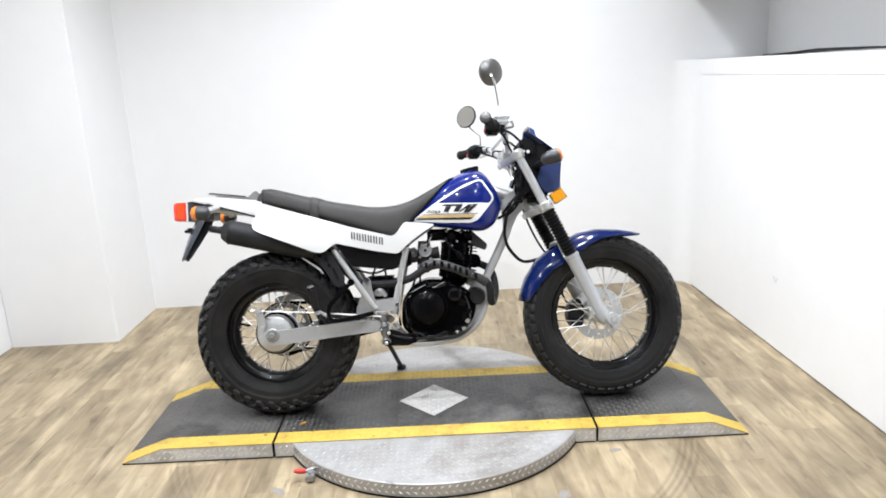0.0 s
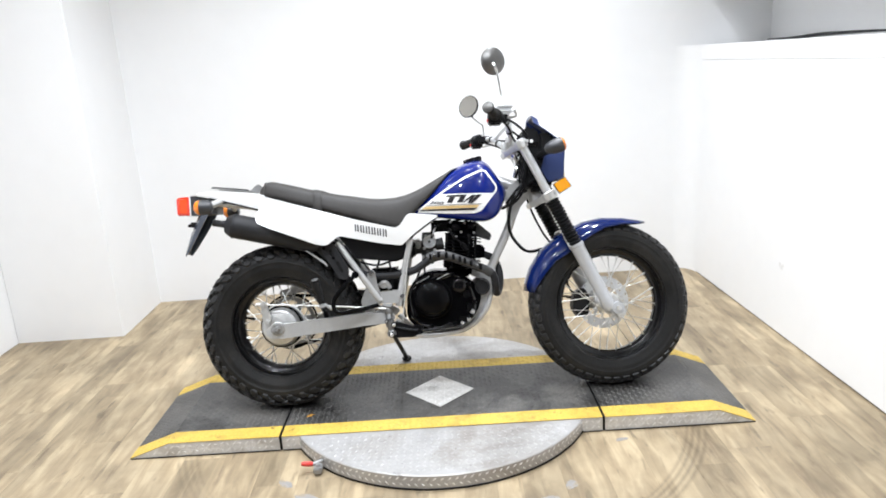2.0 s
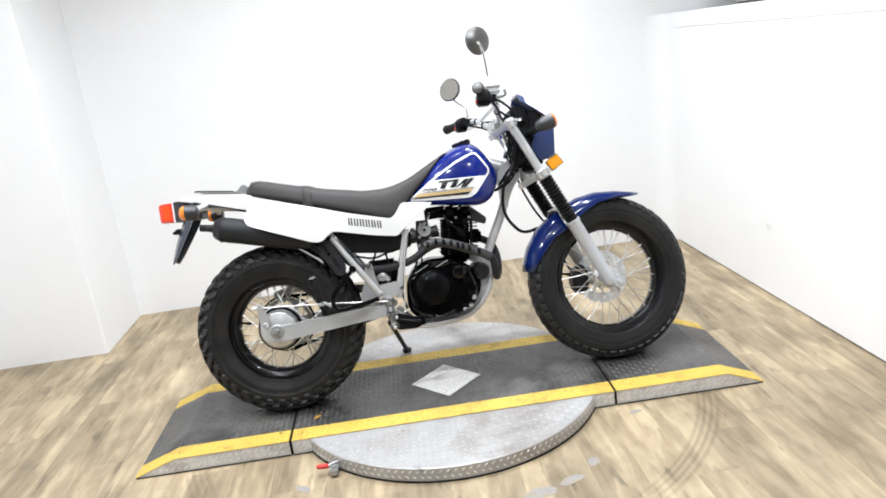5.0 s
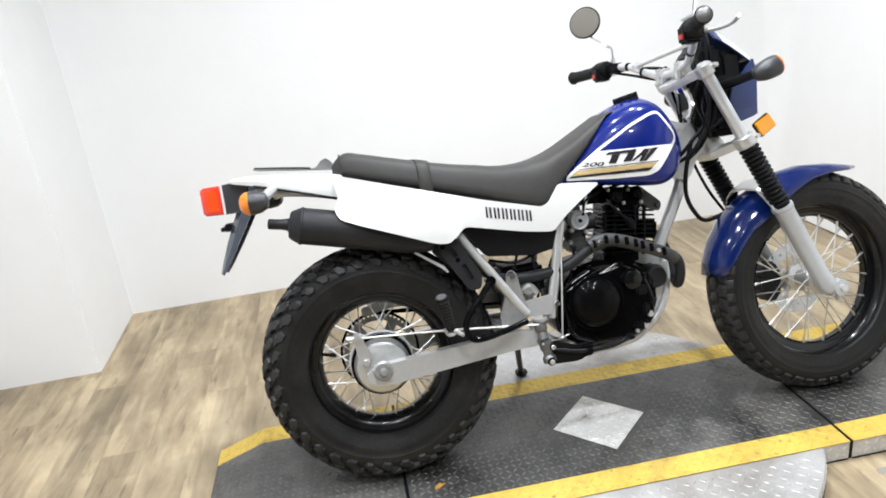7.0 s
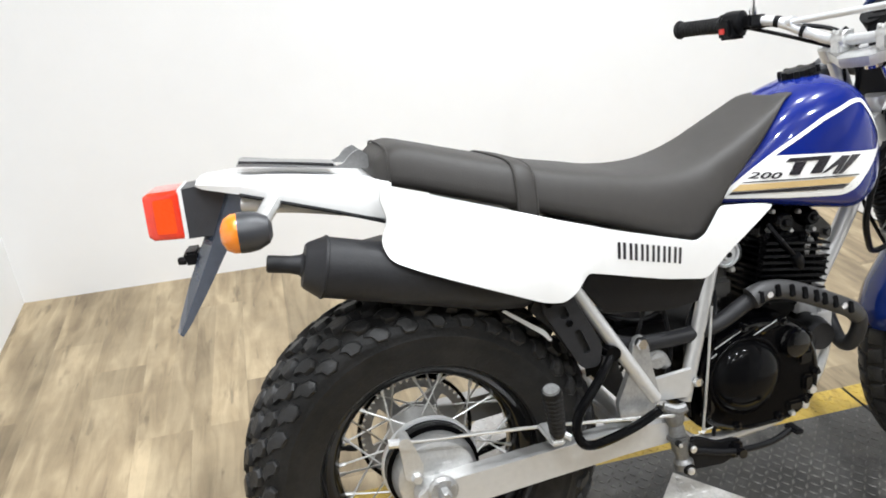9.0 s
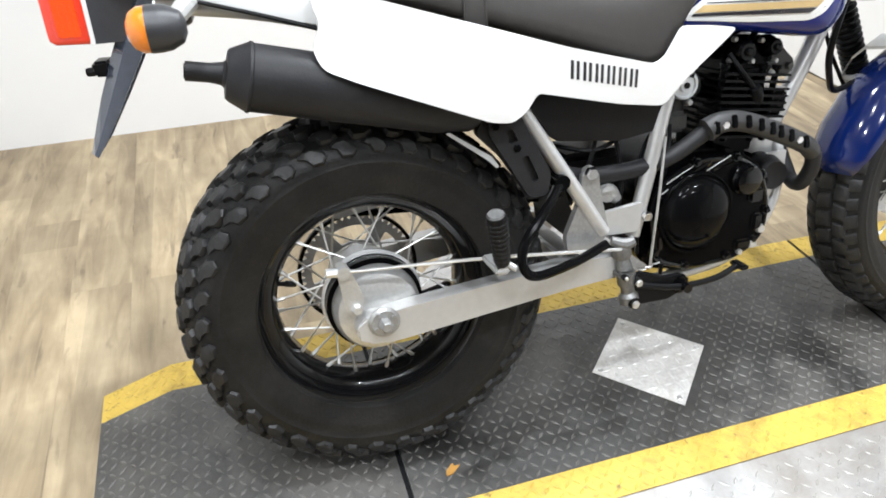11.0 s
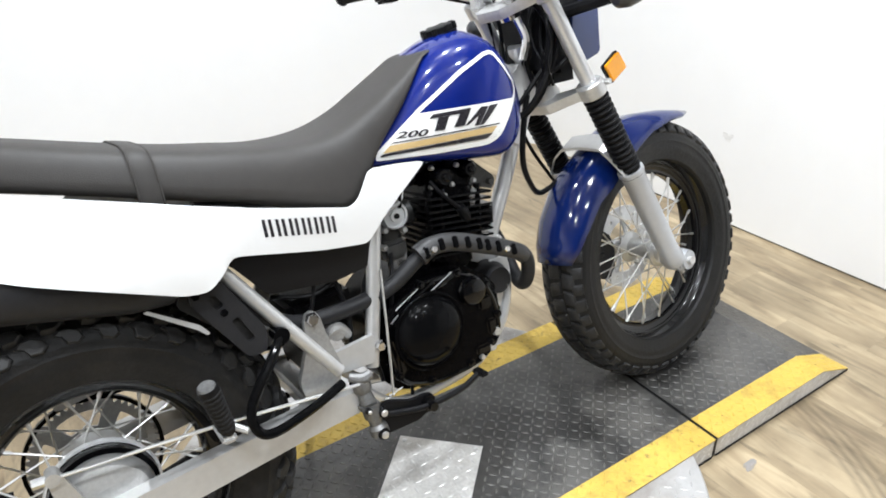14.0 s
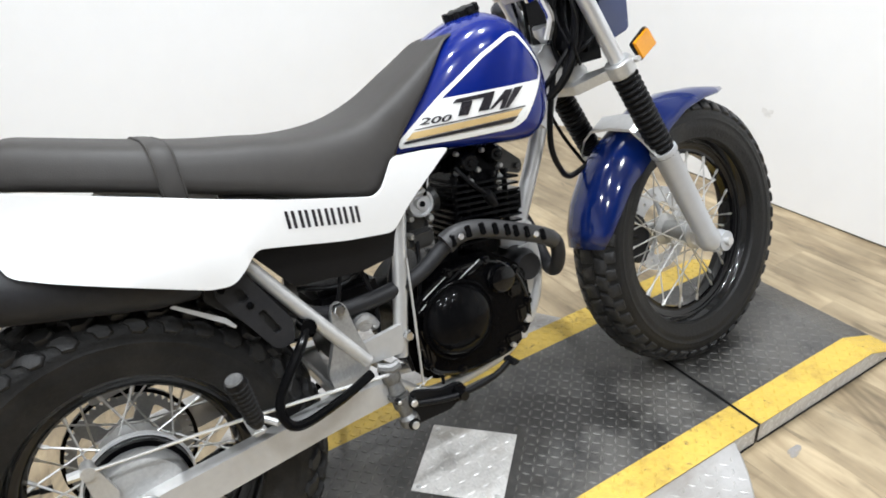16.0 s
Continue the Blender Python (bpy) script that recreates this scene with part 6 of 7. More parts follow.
for sy in (-1, 1):
    bm = bmesh.new()
    slab(bm, rounded([(-1.052, 0.802), (-1.052, 0.856), (-1.022, 0.857), (-1.022, 0.801)], 0.004, 2), sy * 0.0525, sy * 0.0542, 0.0004)
    part("lens_window", bm, RED_INNER, lens, "brighter orange-red window")
bm = bmesh.new()
rings = []
for z, xr, xf, xe, w in ((0.856, -0.950, -0.936, -0.908, 1.40), (0.776, -0.992, -0.976, -0.950, 1.30), (0.711, -1.023, -1.008, -0.990, 1.12), (0.655, -1.046, -1.037, -1.027, 0.92), (0.632, -1.055, -1.050, -1.045, 0.80)):
    half = [(xr, -0.024 * w, z), (xf, -0.040 * w, z - 0.002), (xe, -0.044 * w, z - 0.006)]
    back = [(xe, -0.041 * w, z - 0.006), (xf + 0.005, -0.037 * w, z - 0.002), (xr + 0.005, -0.022 * w, z)]
    rings.append(half + back + [(a, -y, q) for a, y, q in reversed(back)] + [(a, -y, q) for a, y, q in reversed(half)])
loft(bm, rings)
part("mudflap", bm, FLAP, bike, "glossy blue-black plastic mudflap", smooth=False)
bm = bmesh.new()
box(bm, (-1.024, -0.030, 0.742), (-1.000, 0.030, 0.764), 0.004)
tube(bm, [(-1.0, -0.02, 0.753), (-0.975, -0.02, 0.770)], 0.005, 8)
bolt(bm, (-1.022, -0.022, 0.75), (-1, 0, 0), 0.007, 0.012)
part("plate_lamp", bm, BLACK, bike, "small black plate lamp")


def indicator(p, facing, root, at=None, stem_mat=CAST, r=1.0, long=1.0, skin=GREY_PLASTIC, tilt=0.0):
    """Round amber lens in a dark teardrop shell on a stem."""
    p = Vector(p)
    f = Vector((facing, 0, tilt)).normalized()
    bm = bmesh.new()
    turned(bm, [(q * r, s) for q, s in ((0.012, 0.0), (0.026, 0.12), (0.036, 0.45), (0.0385, 0.75), (0.0385, 1.0))], p - f * 0.042 * long, p + f * 0.008, 26)
    shell = part("indicator", bm, skin, bike, "black turn indicator with an amber lens", at=at)
    bm = bmesh.new()
    turned(bm, [(q * r, s) for q, s in ((0.0375, 0.0), (0.037, 0.35), (0.030, 0.75), (0.016, 1.0))], p + f * 0.008, p + f * 0.030 / long, 26)
    part("amber_lens", bm, ORANGE, shell, "amber lens")
    bm = bmesh.new()
    tube(bm, [tuple(p - f * 0.015), root], [0.012, 0.014], 10)
    part("stem", bm, stem_mat, shell)


for sy in (-1, 1):
    indicator((-0.916, sy * 0.180, 0.812), -1, (-0.872, sy * 0.09, 0.838), r=0.77, long=0.92)
    indicator((0.455, sy * 0.225, 0.958), 1, (0.405, sy * 0.08, 0.940), STEER, BLACK, 0.74, 1.45, GREY_PLASTIC, 0.30)

# ---- front end
for sy in (-1, 1):
    y = sy * 0.108
    bm = bmesh.new()
    turned(bm, [(0.0168, 0), (0.0168, 1)], (0.325, y, 0.997), (0.560, y, 0.500), 20)
    turned(bm, [(0.0185, 0), (0.0185, 0.7), (0.012, 1)], (0.326, y, 0.996), (0.321, y, 1.006), 18)
    part("fork_tube", bm, SATIN, bike, "bright fork stanchion", at=STEER)
    bm = bmesh.new()
    prof = []
    n = 15
    for k in range(n):
        s = k / n
        r = 0.0285 - 0.001 * s
        prof += [(r * 0.82, s + 0.02 / n), (r, s + 0.30 / n), (r, s + 0.60 / n), (r * 0.82, s + 0.92 / n)]
    turned(bm, [(0.024, 0.0)] + prof + [(0.030, 0.985), (0.030, 1.0)], (0.438, y, 0.758), (0.528, y, 0.567), 24)
    part("fork_gaiter", bm, BLACK, bike, "ribbed black rubber fork gaiter", at=STEER)
    bm = bmesh.new()
    turned(bm, [(0.030, 0.0), (0.031, 0.03), (0.0275, 0.06), (0.0265, 0.5), (0.0255, 0.85), (0.030, 0.93), (0.024, 1.0)], (0.523, y, 0.578), (0.648, y, 0.310), 26)
    turned(bm, [(0.024, 0), (0.026, 0.3), (0.026, 0.8), (0.020, 1)], (FRONT_C[0], y - 0.026, FRONT_C[2] - 0.014), (FRONT_C[0], y + 0.026, FRONT_C[2] - 0.014), 22)
    box(bm, (0.640, y - 0.020, 0.292), (0.676, y + 0.020, 0.338), 0.006)
    turned(bm, [(0.008, 0), (0.006, 1)], (0.668, y, 0.30), (0.676, y, 0.276), 10)
    part("fork_leg", bm, FORK_SILVER, bike, "silver painted fork leg", at=STEER)
bm = bmesh.new()
turned(bm, [(0.010, 0), (0.010, 1)], (FRONT_C[0], -0.145, FRONT_C[2] - 0.014), (FRONT_C[0], 0.145, FRONT_C[2] - 0.014), 12)
for sy in (-1, 1):
    turned(bm, [(0.015, 0), (0.015, 1)], (FRONT_C[0], sy * 0.055, FRONT_C[2]), (FRONT_C[0], sy * 0.085, FRONT_C[2]), 16)
part("front_axle", bm, CAST, bike, at=STEER)
# brake disc and caliper on the far side
bm = bmesh.new()
circle = lambda r, n, ph=0.0: [(FRONT_C[0] + r * math.cos(2 * math.pi * (k + ph) / n), FRONT_C[2] + r * math.sin(2 * math.pi * (k + ph) / n)) for k in range(n)]
holes = [circle(0.070, 30)]
for k in range(24):
    a = 2 * math.pi * k / 24
    rr = 0.092 + (0.012 if k % 2 else -0.004)
    holes.append([(FRONT_C[0] + rr * math.cos(a) + 0.005 * math.cos(t), FRONT_C[2] + rr * math.sin(a) + 0.005 * math.sin(t)) for t in (2 * math.pi * j / 6 for j in range(6))])
slab(bm, circle(0.110, 56), 0.062, 0.067, holes=holes)
for k in range(5):
    a = 2 * math.pi * k / 5
    tube(bm, [(FRONT_C[0] + 0.03 * math.cos(a), 0.060, FRONT_C[2] + 0.03 * math.sin(a)), (FRONT_C[0] + 0.076 * math.cos(a + 0.3), 0.064, FRONT_C[2] + 0.076 * math.sin(a + 0.3))], 0.006, 6)
part("brake_disc", bm, SATIN, front_hub, "drilled steel front brake disc", smooth=False)
bm = bmesh.new()
slab(bm, rounded([(0.545, 0.375), (0.590, 0.398), (0.612, 0.350), (0.600, 0.275), (0.560, 0.268), (0.535, 0.310)], 0.014), 0.045, 0.095, 0.006)
part("brake_caliper", bm, EXHAUST, bike, "dark front brake caliper", at=STEER)
bm = bmesh.new()
tube(bm, [(0.555, 0.09, 0.365), (0.535, 0.105, 0.420), (0.56, 0.12, 0.47), (0.50, 0.125, 0.56), (0.44, 0.12, 0.65), (0.39, 0.115, 0.77), (0.36, 0.10, 0.90), (0.33, 0.08, 1.0)], 0.0045, 8)
part("brake_hose", bm, BLACK, bike, "black front brake hose", at=STEER)
bm = bmesh.new()
tube(bm, [(0.30, -0.05, 0.80), (0.275, -0.045, 0.715), (0.276, -0.03, 0.650), (0.305, -0.01, 0.598), (0.36, 0.02, 0.560), (0.45, 0.03, 0.575)], 0.0065, 8)
part("speedometer_cable", bm, BLACK, bike, "looping black speedometer cable", at=STEER)
# triple clamps
def clamp(name, s, boss, inset):
    """Two split bosses round the fork tubes joined by a waisted bridge, square to the fork."""
    top, low = Vector((0.318, 0, 1.012)), Vector((0.560, 0, 0.500))
    d = (low - top).normalized()
    c = top + (low - top) * s
    fwd = Vector((-d.z, 0, d.x))
    bm = bmesh.new()
    for sy in (-1, 1):
        o = c + Vector((0, sy * 0.108, 0))
        turned(bm, [(boss * 0.9, 0), (boss, 0.1), (boss, 0.9), (boss * 0.9, 1)], o - d * 0.017, o + d * 0.017, 24)
        bolt(bm, o + fwd * boss * 0.8 + Vector((0, sy * 0.012, 0)), (0, -1, 0), 0.0075, 0.022)
    rings = []
    for y, half, off in ((-0.104, 0.015, -0.004), (-0.070, 0.016, -inset * 0.6), (-0.035, 0.024, -inset), (0.035, 0.024, -inset), (0.070, 0.016, -inset * 0.6), (0.104, 0.015, -0.004)):
        m = c + Vector((0, y, 0)) + fwd * off
        rings.append([m + fwd * a + d * b for a, b in ((-half, -0.011), (half * 0.8, -0.013), (half, 0), (half * 0.8, 0.013), (-half, 0.011), (-half * 1.1, 0))])
    loft(bm, rings)
    part(name, bm, CAST, bike, "bright alloy triple clamp", at=STEER)


clamp("lower_clamp", 0.462, 0.030, 0.046)
clamp("upper_clamp", 0.052, 0.0245, 0.040)
# amber side reflectors
for sy in (-1, 1):
    bm = bmesh.new()
    poly = rounded([(0.444, 0.818), (0.490, 0.842), (0.511, 0.806), (0.464, 0.782)], 0.004, 2)
    slab(bm, poly, sy * 0.134, sy * 0.142, 0.0015)
    rf = part("side_reflector", bm, AMBER, bike, "amber fork reflector", at=STEER, smooth=False)
    bm = bmesh.new()
    slab(bm, rounded([(0.440, 0.817), (0.490, 0.846), (0.515, 0.807), (0.464, 0.778)], 0.005, 2), sy * 0.128, sy * 0.136, 0.001)
    part("reflector_frame", bm, BLACK, rf)

# front fender: narrow hoop of blue plastic with a silver brace
FT = [(0.322, 0.400, 0.056), (0.331, 0.440, 0.072), (0.352, 0.494, 0.079), (0.400, 0.562, 0.080), (0.455, 0.605, 0.080), (0.520, 0.640, 0.080), (0.580, 0.668, 0.078), (0.655, 0.681, 0.070), (0.740, 0.675, 0.052), (0.800, 0.663, 0.032), (0.835, 0.655, 0.010)]
bm = bmesh.new()
rings = []
for i, (x, z, w) in enumerate(FT):
    a, b = FT[max(0, i - 1)], FT[min(len(FT) - 1, i + 1)]
    t = Vector((b[0] - a[0], 0, b[1] - a[1])).normalized()
    n = Vector((-t.z, 0, t.x))
    drop = lerp_table([(0, 0.030), (2, 0.055), (4, 0.075), (6, 0.06), (8, 0.025), (10, 0.006)], i)
    outer = []
    for k in range(13):
        q = -1 + k / 6
        bend = abs(q) ** 2.6
        outer.append(Vector((x, q * w - 0.040 * max(0.0, (x - 0.55) / 0.285) ** 1.3, z)) - n * (drop * bend))
    innr = [p - n * 0.0035 - Vector((0, 0.003 * (1 if p.y > 0 else -1), 0)) for p in reversed(outer)]
    rings.append(outer + innr)
loft(bm, rings)
fender = part("front_fender", bm, BLUE_PLASTIC, bike, "deep blue plastic front fender", at=STEER)
for e in fender.data.edges:
    e.use_edge_sharp = False
bm = bmesh.new()
loft(bm, [[(x0, y, z0), (x1, y, z1), (x1, y, z1 - 0.006), (x0, y, z0 - 0.006)] for y, x0, z0, x1, z1 in ((-0.116, 0.492, 0.572, 0.532, 0.578), (-0.088, 0.482, 0.610, 0.528, 0.636), (-0.060, 0.482, 0.633, 0.528, 0.656), (0.0, 0.482, 0.638, 0.528, 0.660), (0.060, 0.482, 0.633, 0.528, 0.656), (0.088, 0.482, 0.610, 0.528, 0.636), (0.116, 0.492, 0.572, 0.532, 0.578))])
part("fender_brace", bm, SILVER, fender, "silver fender brace", smooth=False)
for p, r in (((0.505, -0.113, 0.600), 0.008), ((0.525, -0.116, 0.585), 0.007)):
    bm = bmesh.new()
    bolt(bm, p, (0, -1, 0.3), r, 0.010)
    part("brace_bolt", bm, CHROME, fender)

# headlamp cowl, lamp and instruments
cheek = rounded([(0.408, 0.882), (0.424, 0.936), (0.462, 0.968), (0.497, 1.004), (0.503, 0.960), (0.492, 0.846), (0.438, 0.832)], 0.008, 3)
bm = bmesh.new()
slab(bm, [(0.490, 0.848), (0.500, 0.848), (0.512, 0.960), (0.506, 1.004), (0.496, 1.004), (0.501, 0.960)], -0.084, 0.084, 0.003)
cowl = part("headlamp_cowl", bm, BLUE_DULL, bike, "blue headlamp cowl", at=STEER)
for sy in (-1, 1):
    bm = bmesh.new()
    slab(bm, cheek, sy * 0.082, sy * 0.089, 0.002)
    part("cowl_cheek", bm, BLUE_DULL, cowl)
bm = bmesh.new()
VISOR = [(0.390, 1.110), (0.410, 1.098), (0.441, 1.076), (0.482, 1.043), (0.520, 1.008)]
loft(bm, [[(x, y, zz) for y, zz in ((-0.086, z0 - 0.036), (-0.054, z0), (0, z0 + 0.005), (0.054, z0), (0.086, z0 - 0.036), (0.081, z0 - 0.039), (0.051, z0 - 0.006), (-0.051, z0 - 0.006), (-0.081, z0 - 0.039))] for x, z0 in VISOR])
visor = part("cowl_visor", bm, BLUE_DULL, cowl, "blue visor with white stripes", smooth=False)
for y0, y1 in ((-0.082, -0.070), (-0.065, -0.056), (0.056, 0.065), (0.070, 0.082)):
    bm = bmesh.new()
    top = lambda x, y: lerp_table(VISOR, x) - 0.036 * max(0.0, abs(y) - 0.054) / 0.032 + 0.0016
    rows = [[bm.verts.new((x, y, top(x, y) + dz)) for y, dz in ((y0, 0), (y1, 0), (y1, -0.003), (y0, -0.003))] for x in (0.414, 0.441, 0.482, 0.512)]
    for a, b in zip(rows, rows[1:]):
        for k in range(4):
            bm.faces.new((a[k], a[(k + 1) % 4], b[(k + 1) % 4], b[k]))
    part("visor_stripe", bm, DECAL_WHITE, visor, smooth=False)
bm = bmesh.new()
turned(bm, [(0.072, 0), (0.074, 0.5), (0.070, 1)], (0.498, 0, 0.915), (0.514, 0, 0.915), 32)
part("headlamp", bm, MIRROR, cowl, "round clear headlamp")
bm = bmesh.new()
box(bm, (0.345, -0.078, 0.985), (0.410, 0.046, 1.056), 0.012)
box(bm, (0.352, -0.080, 0.800), (0.455, 0.080, 0.990), 0.022)
box(bm, (0.405, -0.076, 0.930), (0.470, 0.076, 1.035), 0.012)
turned(bm, [(0.032, 0), (0.035, 0.3), (0.035, 1)], (0.400, 0.030, 1.020), (0.364, 0.030, 1.058), 26)
turned(bm, [(0.072, 0), (0.066, 0.5), (0.045, 1)], (0.492, 0, 0.915), (0.415, 0, 0.915), 28)
part("instrument_pod", bm, BLACK, bike, "black instrument pod and lamp bucket", at=STEER)
bm = bmesh.new()
box(bm, (0.372, -0.084, 0.995), (0.384, -0.077, 1.008), 0.002)
part("warning_lamp", bm, DECAL_WHITE, bike, at=STEER)
part("control_cable", tube(bmesh.new(), [(0.33, -0.06, 0.985), (0.345, -0.09, 0.92), (0.33, -0.085, 0.83), (0.29, -0.06, 0.765), (0.25, -0.03, 0.74)], 0.006, 8), BLACK, bike, "black control cable", at=STEER)
part("control_cable", tube(bmesh.new(), [(0.30, -0.10, 1.04), (0.355, -0.105, 0.98), (0.36, -0.095, 0.88), (0.325, -0.07, 0.79), (0.28, -0.05, 0.745)], 0.0045, 8), BLACK, bike, "black control cable", at=STEER)
part("control_cable", tube(bmesh.new(), [(0.31, 0.06, 1.03), (0.36, 0.02, 0.95), (0.35, -0.06, 0.86), (0.30, -0.055, 0.80), (0.27, -0.03, 0.76)], 0.0055, 8), BLACK, bike, "black control cable", at=STEER)
part("control_cable", tube(bmesh.new(), [(0.36, -0.08, 0.90), (0.39, -0.10, 0.865), (0.36, -0.09, 0.835), (0.33, -0.06, 0.82)], 0.005, 8), BLACK, bike, "black control cable", at=STEER)
bm = bmesh.new()
tube(bm, [(0.315, -0.035, 0.945), (0.318, -0.05, 0.90), (0.305, -0.045, 0.86)], 0.010, 10)
turned(bm, [(0.022, 0), (0.022, 1)], (0.330, 0, 0.95), (0.312, 0, 0.992), 18)
part("ignition_switch", bm, CHROME, bike, "bright ignition barrel", at=STEER)

bm = bmesh.new()
box(bm, (0.338, -0.088, 0.815), (0.392, 0.060, 0.962), 0.020)
box(bm, (0.330, -0.070, 0.870), (0.362, -0.020, 0.935), 0.012)
part("wiring_boot", bm, BLACK, bike, "black wiring boot behind the lamp", at=STEER)
loom = random.Random(4)
for k in range(7):
    y = -0.092 + 0.012 * k
    bm = bmesh.new()
    tube(bm, [(0.352, y, 0.968)] + [(0.338 + loom.uniform(-0.016, 0.010), y + loom.uniform(-0.014, 0.014), z) for z in (0.925, 0.885, 0.845)] + [(0.345, y + 0.010, 0.80)], loom.choice((0.0022, 0.003, 0.004)), 7)
    part("wiring", bm, BLACK, bike, "thin black wiring", at=STEER)

# handlebar with clamps, grips, switches, levers and mirrors
bm = bmesh.new()
BAR = [(0.160, -0.385, 1.076), (0.195, -0.300, 1.072), (0.255, -0.200, 1.066), (0.283, -0.125, 1.030), (0.298, -0.060, 1.006), (0.298, 0.060, 1.006), (0.283, 0.125, 1.030), (0.255, 0.200, 1.066), (0.195, 0.300, 1.072), (0.160, 0.385, 1.076)]
tube(bm, BAR, 0.011, 14)
bar = part("handlebar", bm, SATIN, bike, "chrome braced handlebar", at=STEER)
bm = bmesh.new()
tube(bm, [(0.272, -0.165, 1.056), (0.272, 0.165, 1.056)], 0.007, 10)
for sy in (-1, 1):
    turned(bm, [(0.013, 0), (0.013, 1)], (0.272, sy * 0.150, 1.056), (0.272, sy * 0.176, 1.056), 14)
part("cross_brace", bm, SATIN, bar, "thin chrome cross brace")
for sy in (-1, 1):
    for a, c in (((0.259, 0.190, 1.0635), (0.263, 0.181, 1.061)), ((0.2775, 0.137, 1.036), (0.281, 0.130, 1.033))):
        bm = bmesh.new()
        turned(bm, [(0.0125, 0), (0.0130, 0.5), (0.0125, 1)], (a[0], sy * a[1], a[2]), (c[0], sy * c[1], c[2]), 16)
        part("cable_tie", bm, BLACK, bar, "black cable tie")
    bm = bmesh.new()
    tube(bm, [(0.236, sy * 0.245, 1.058), (0.268, sy * 0.190, 1.036), (0.290, sy * 0.135, 1.014), (0.318, sy * 0.085, 0.990), (0.345, sy * 0.060, 0.950), (0.340, sy * 0.055, 0.86)], 0.0042, 8)
    part("switch_wire", bm, BLACK, bar, "black switch wiring along the bar")
    bm = bmesh.new()
    tube(bm, [(0.258, sy * 0.235, 1.062), (0.300, sy * 0.180, 1.052), (0.348, sy * 0.110, 1.028), (0.372, sy * 0.075, 0.970), (0.352, sy * 0.072, 0.88), (0.318, sy * 0.060, 0.79)], 0.0048, 8)
    part("control_cable", bm, BLACK, bar, "black control cable")
for sy in (-1, 1):
    bm = bmesh.new()
    turned(bm, [(0.017, 0), (0.0195, 0.12), (0.0195, 0.88), (0.017, 1)], (0.298, sy * 0.052 - 0.016, 1.006), (0.298, sy * 0.052 + 0.016, 1.006), 20)
    box(bm, (0.276, sy * 0.052 - 0.014, 0.975), (0.322, sy * 0.052 + 0.014, 1.008), 0.006)
    for dx in (-0.0145, 0.0145):
        bolt(bm, (0.298 + dx, sy * 0.052 - 0.008, 1.018), (0, 0, 1), 0.0045, 0.008)
        bolt(bm, (0.298 + dx, sy * 0.052 + 0.008, 1.018), (0, 0, 1), 0.0045, 0.008)
    part("bar_clamp", bm, CAST, bar, "alloy bar clamp")
for sy in (-1, 1):
    e0, e1 = Vector((0.160, sy * 0.392, 1.0765)), Vector((0.200, sy * 0.282, 1.0718))
    bm = bmesh.new()
    prof = [(0.020, 0.0), (0.0215, 0.03), (0.0215, 0.06)]
    for k in range(12):
        s = 0.08 + 0.07 * k
        prof += [(0.0165, s), (0.0178, s + 0.018), (0.0178, s + 0.045), (0.0165, s + 0.062)]
    turned(bm, prof + [(0.023, 0.96), (0.023, 1.0)], e0, e1, 20)
    grip = part("grip", bm, GRIP, bar, "black rubber grip")
    out = (e0 - e1).normalized()
    part("grip_end", turned(bmesh.new(), [(0.0185, 0), (0.0185, 0.6), (0.0150, 1)], e0 - out * 0.0005, e0 + out * 0.004, 20), SHELL, grip, "grey grip end")
    d = (e1 - e0).normalized()
    bm = bmesh.new()
    s0 = e1 + d * 0.004
    turned(bm, [(0.022, 0), (0.027, 0.1), (0.028, 0.5), (0.027, 0.9), (0.020, 1.0)], s0, s0 + d * 0.046, 18)
    box(bm, tuple(s0 + d * 0.02 - Vector((0.030, 0.020, 0.034))), tuple(s0 + d * 0.02 + Vector((0.020, 0.020, 0.012))), 0.006)
    switch = part("switch_housing", bm, BLACK, bar, "black switch housing")
    bm = bmesh.new()
    q = s0 + d * 0.018
    box(bm, tuple(q + Vector((-0.034, -0.007, -0.022))), tuple(q + Vector((-0.029, 0.007, -0.010))), 0.001)
    part("switch_button", bm, RED_PAINT, switch, "small red switch")
    bm = bmesh.new()
    l0 = s0 + d * 0.055
    box(bm, tuple(l0 - Vector((0.012, 0.016, 0.016))), tuple(l0 + Vector((0.040, 0.016, 0.014))), 0.005)
    part("lever_perch", bm, BLACK, bar, "black lever perch")
    if sy < 0:
        bm = bmesh.new()
        box(bm, tuple(l0 + Vector((0.0, -0.026, 0.012))), tuple(l0 + Vector((0.056, 0.026, 0.036))), 0.008)
        box(bm, tuple(l0 + Vector((-0.003, -0.029, 0.036))), tuple(l0 + Vector((0.059, 0.029, 0.043))), 0.003)
        part("brake_reservoir", bm, SATIN, bar, "silver front brake fluid reservoir")
    bm = bmesh.new()
    tube(bm, [tuple(l0 + Vector((0.035, 0, 0.0))), tuple(l0 + Vector((0.058, sy * 0.05, -0.006))), tuple(l0 + Vector((0.050, sy * 0.11, -0.008))), tuple(l0 + Vector((0.030, sy * 0.165, -0.004)))], [0.006, 0.0046, 0.0042, 0.006], 8)
    part("lever", bm, CAST, bar, "alloy lever")
    # mirror on a cranked stem
    mc = Vector((0.206 if sy < 0 else 0.184, sy * 0.290, 1.270 if sy < 0 else 1.234))
    face = Vector((-0.40, 0.90, 0.12) if sy < 0 else (-0.62, -0.74, 0.12)).normalized()
    m0 = l0 + Vector((0.026 if sy < 0 else 0.012, 0, 0.014))
    bm = bmesh.new()
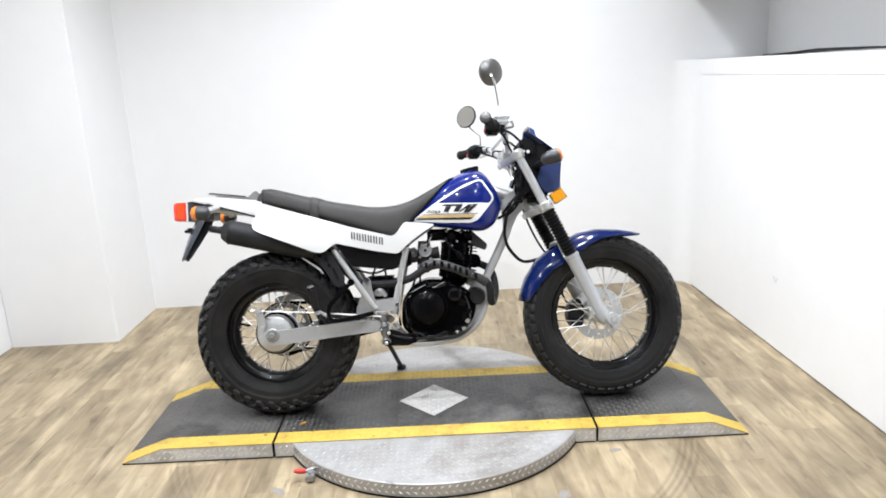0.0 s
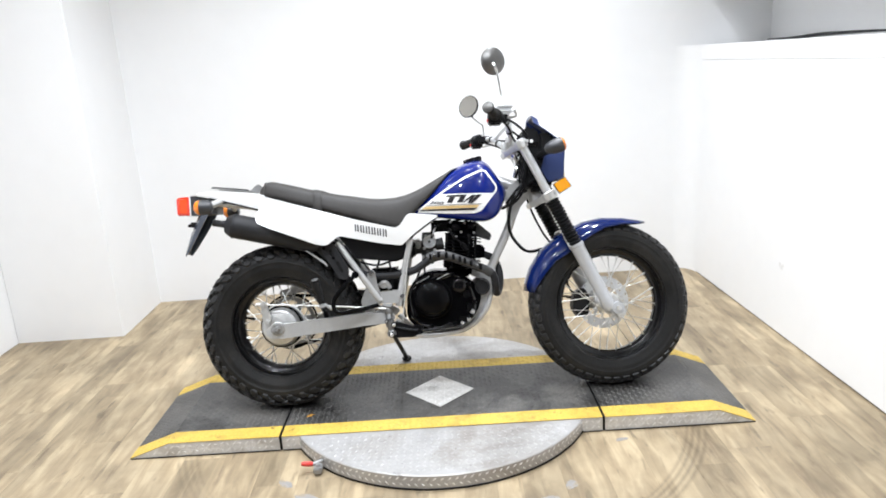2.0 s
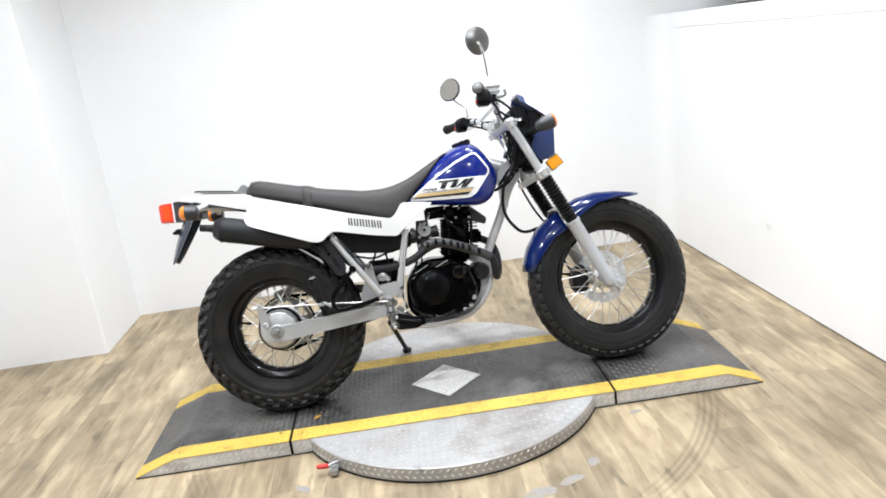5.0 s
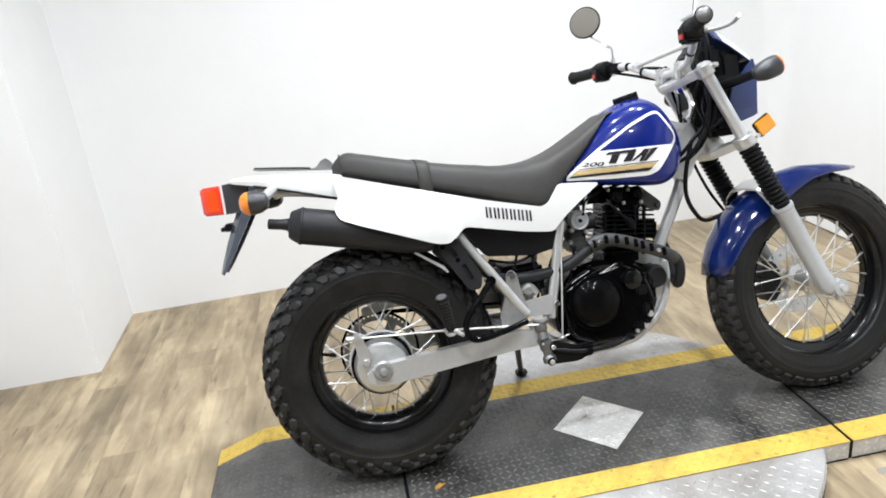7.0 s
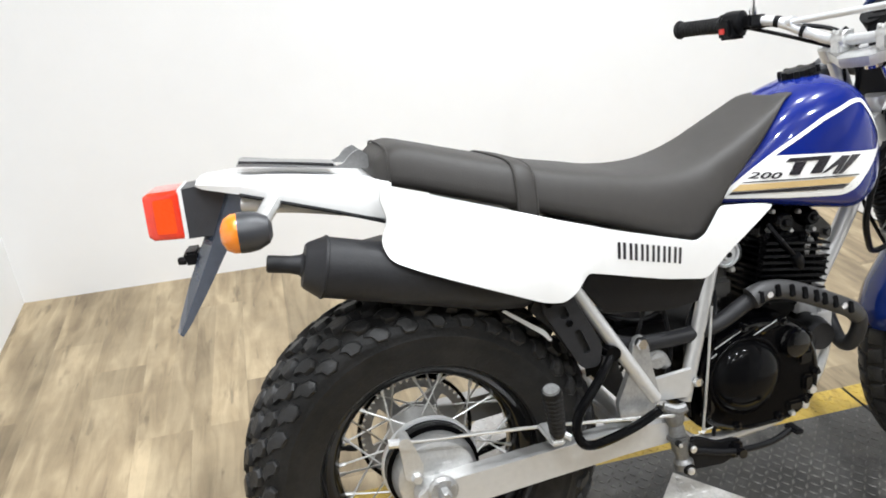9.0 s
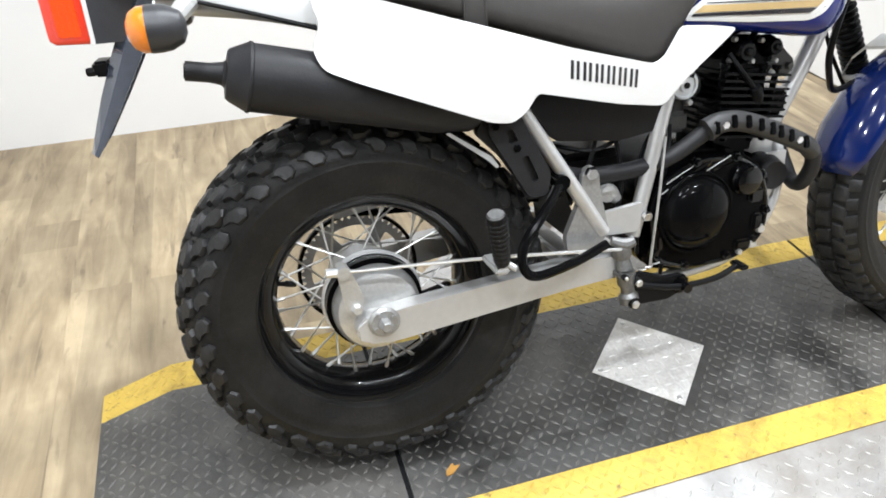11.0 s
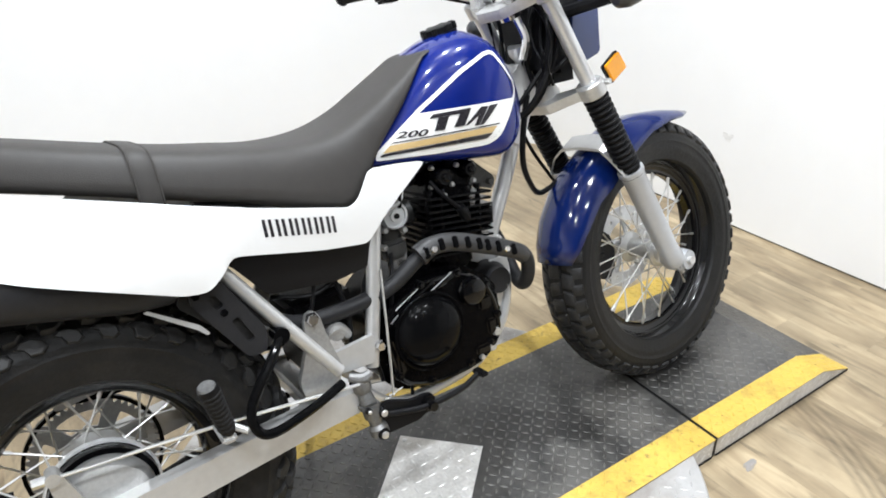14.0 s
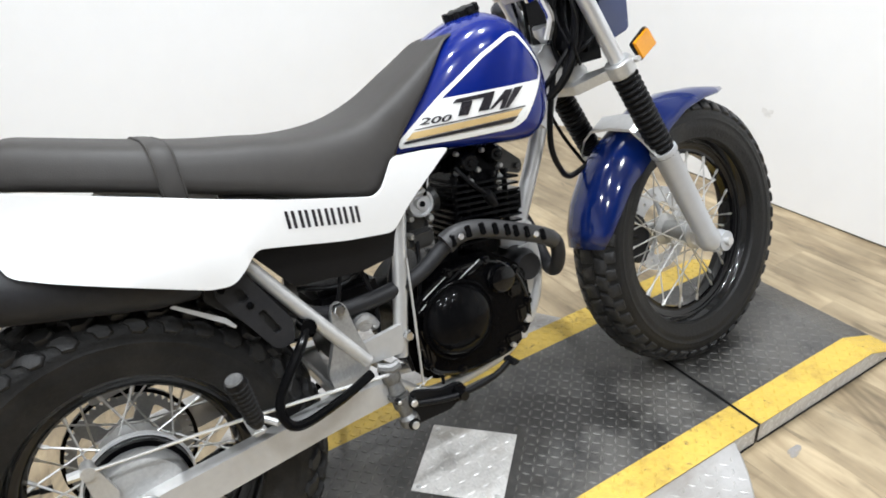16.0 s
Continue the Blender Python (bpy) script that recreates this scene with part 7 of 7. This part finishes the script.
    if sy < 0:
        tube(bm, [tuple(m0), tuple(m0 + Vector((-0.004, -0.004, 0.05))), tuple(mc - face * 0.032 + Vector((-0.006, 0, -0.044))), tuple(mc - face * 0.024 + Vector((-0.014, 0, -0.012)))], [0.0042, 0.0042, 0.0042, 0.0075], 8)
    else:
        tube(bm, [tuple(m0), tuple(m0 + Vector((0.0, 0, 0.045))), tuple(m0 + Vector((-0.012, 0.012, 0.062))), tuple(mc + Vector((0.012, -0.01, -0.052))), tuple(mc + Vector((0.016, 0, -0.02)))], 0.0042, 8)
    turned(bm, [(0.008, 0), (0.008, 1)], m0, m0 + Vector((0, 0, 0.016)), 10)
    part("mirror_stem", bm, CHROME, bar, "chrome mirror stem")
    bm = bmesh.new()
    turned(bm, [(0.015, 0.0), (0.034, 0.18), (0.049, 0.62), (0.0515, 0.92), (0.0502, 1.0)], mc - face * 0.022, mc + face * 0.005, 36)
    # the near shell is greyer than its pair
    mirror = part("mirror_shell", bm, SHELL if sy < 0 else AIRBOX, bar, "round dark mirror shell")
    bm = bmesh.new()
    turned(bm, [(0.0470, 0), (0.0470, 1)], mc + face * 0.0045, mc + face * 0.0062, 36)
    g = part("mirror_glass", bm, MIRROR, bar, "round mirror glass")

# ---------------------------------------------------------------- floor boards
floor = tagged(part("floor", box(bmesh.new(), (-2.6, -4.52, -0.12), (3.2, BACK + 0.14, -0.0035)), SUBFLOOR, smooth=False, at=ROOM), "pale oak-look vinyl plank floor", "floor", kind="structure")
PW, PL = 0.152, 1.22
plank_meshes = {}


def plank_mesh(length):
    key = round(length, 3)
    if key not in plank_meshes:
        bm = bmesh.new()
        box(bm, (-PW / 2 + 0.0001, -length / 2 + 0.0001, -0.0034), (PW / 2 - 0.0001, length / 2 - 0.0001, 0))
        top = [e for e in bm.edges if all(v.co.z > -0.001 for v in e.verts)]
        bmesh.ops.bevel(bm, geom=top, offset=0.0002, segments=1, affect="EDGES")
        me = bpy.data.meshes.new("plank")
        bm.to_mesh(me)
        bm.free()
        me.materials.append(OAK)
        plank_meshes[key] = me
    return plank_meshes[key]


x = WEST + PW / 2
row = 0
while x < EAST + 0.1:
    y = BACK
    off = (0.0, 0.55, 0.25, 0.8, 0.4)[row % 5] * PL
    first_len = PL - off if off else PL
    lengths = [first_len]
    y_end = BACK - first_len
    while y_end > -4.39:
        lengths.append(min(PL, y_end + 4.4))
        y_end -= lengths[-1]
    for ln in lengths:
        ob = new("plank", plank_mesh(ln))
        ob.parent = floor
        ob.matrix_basis = pose(x, y - ln / 2, 0)
        y -= ln
    x += PW
    row += 1
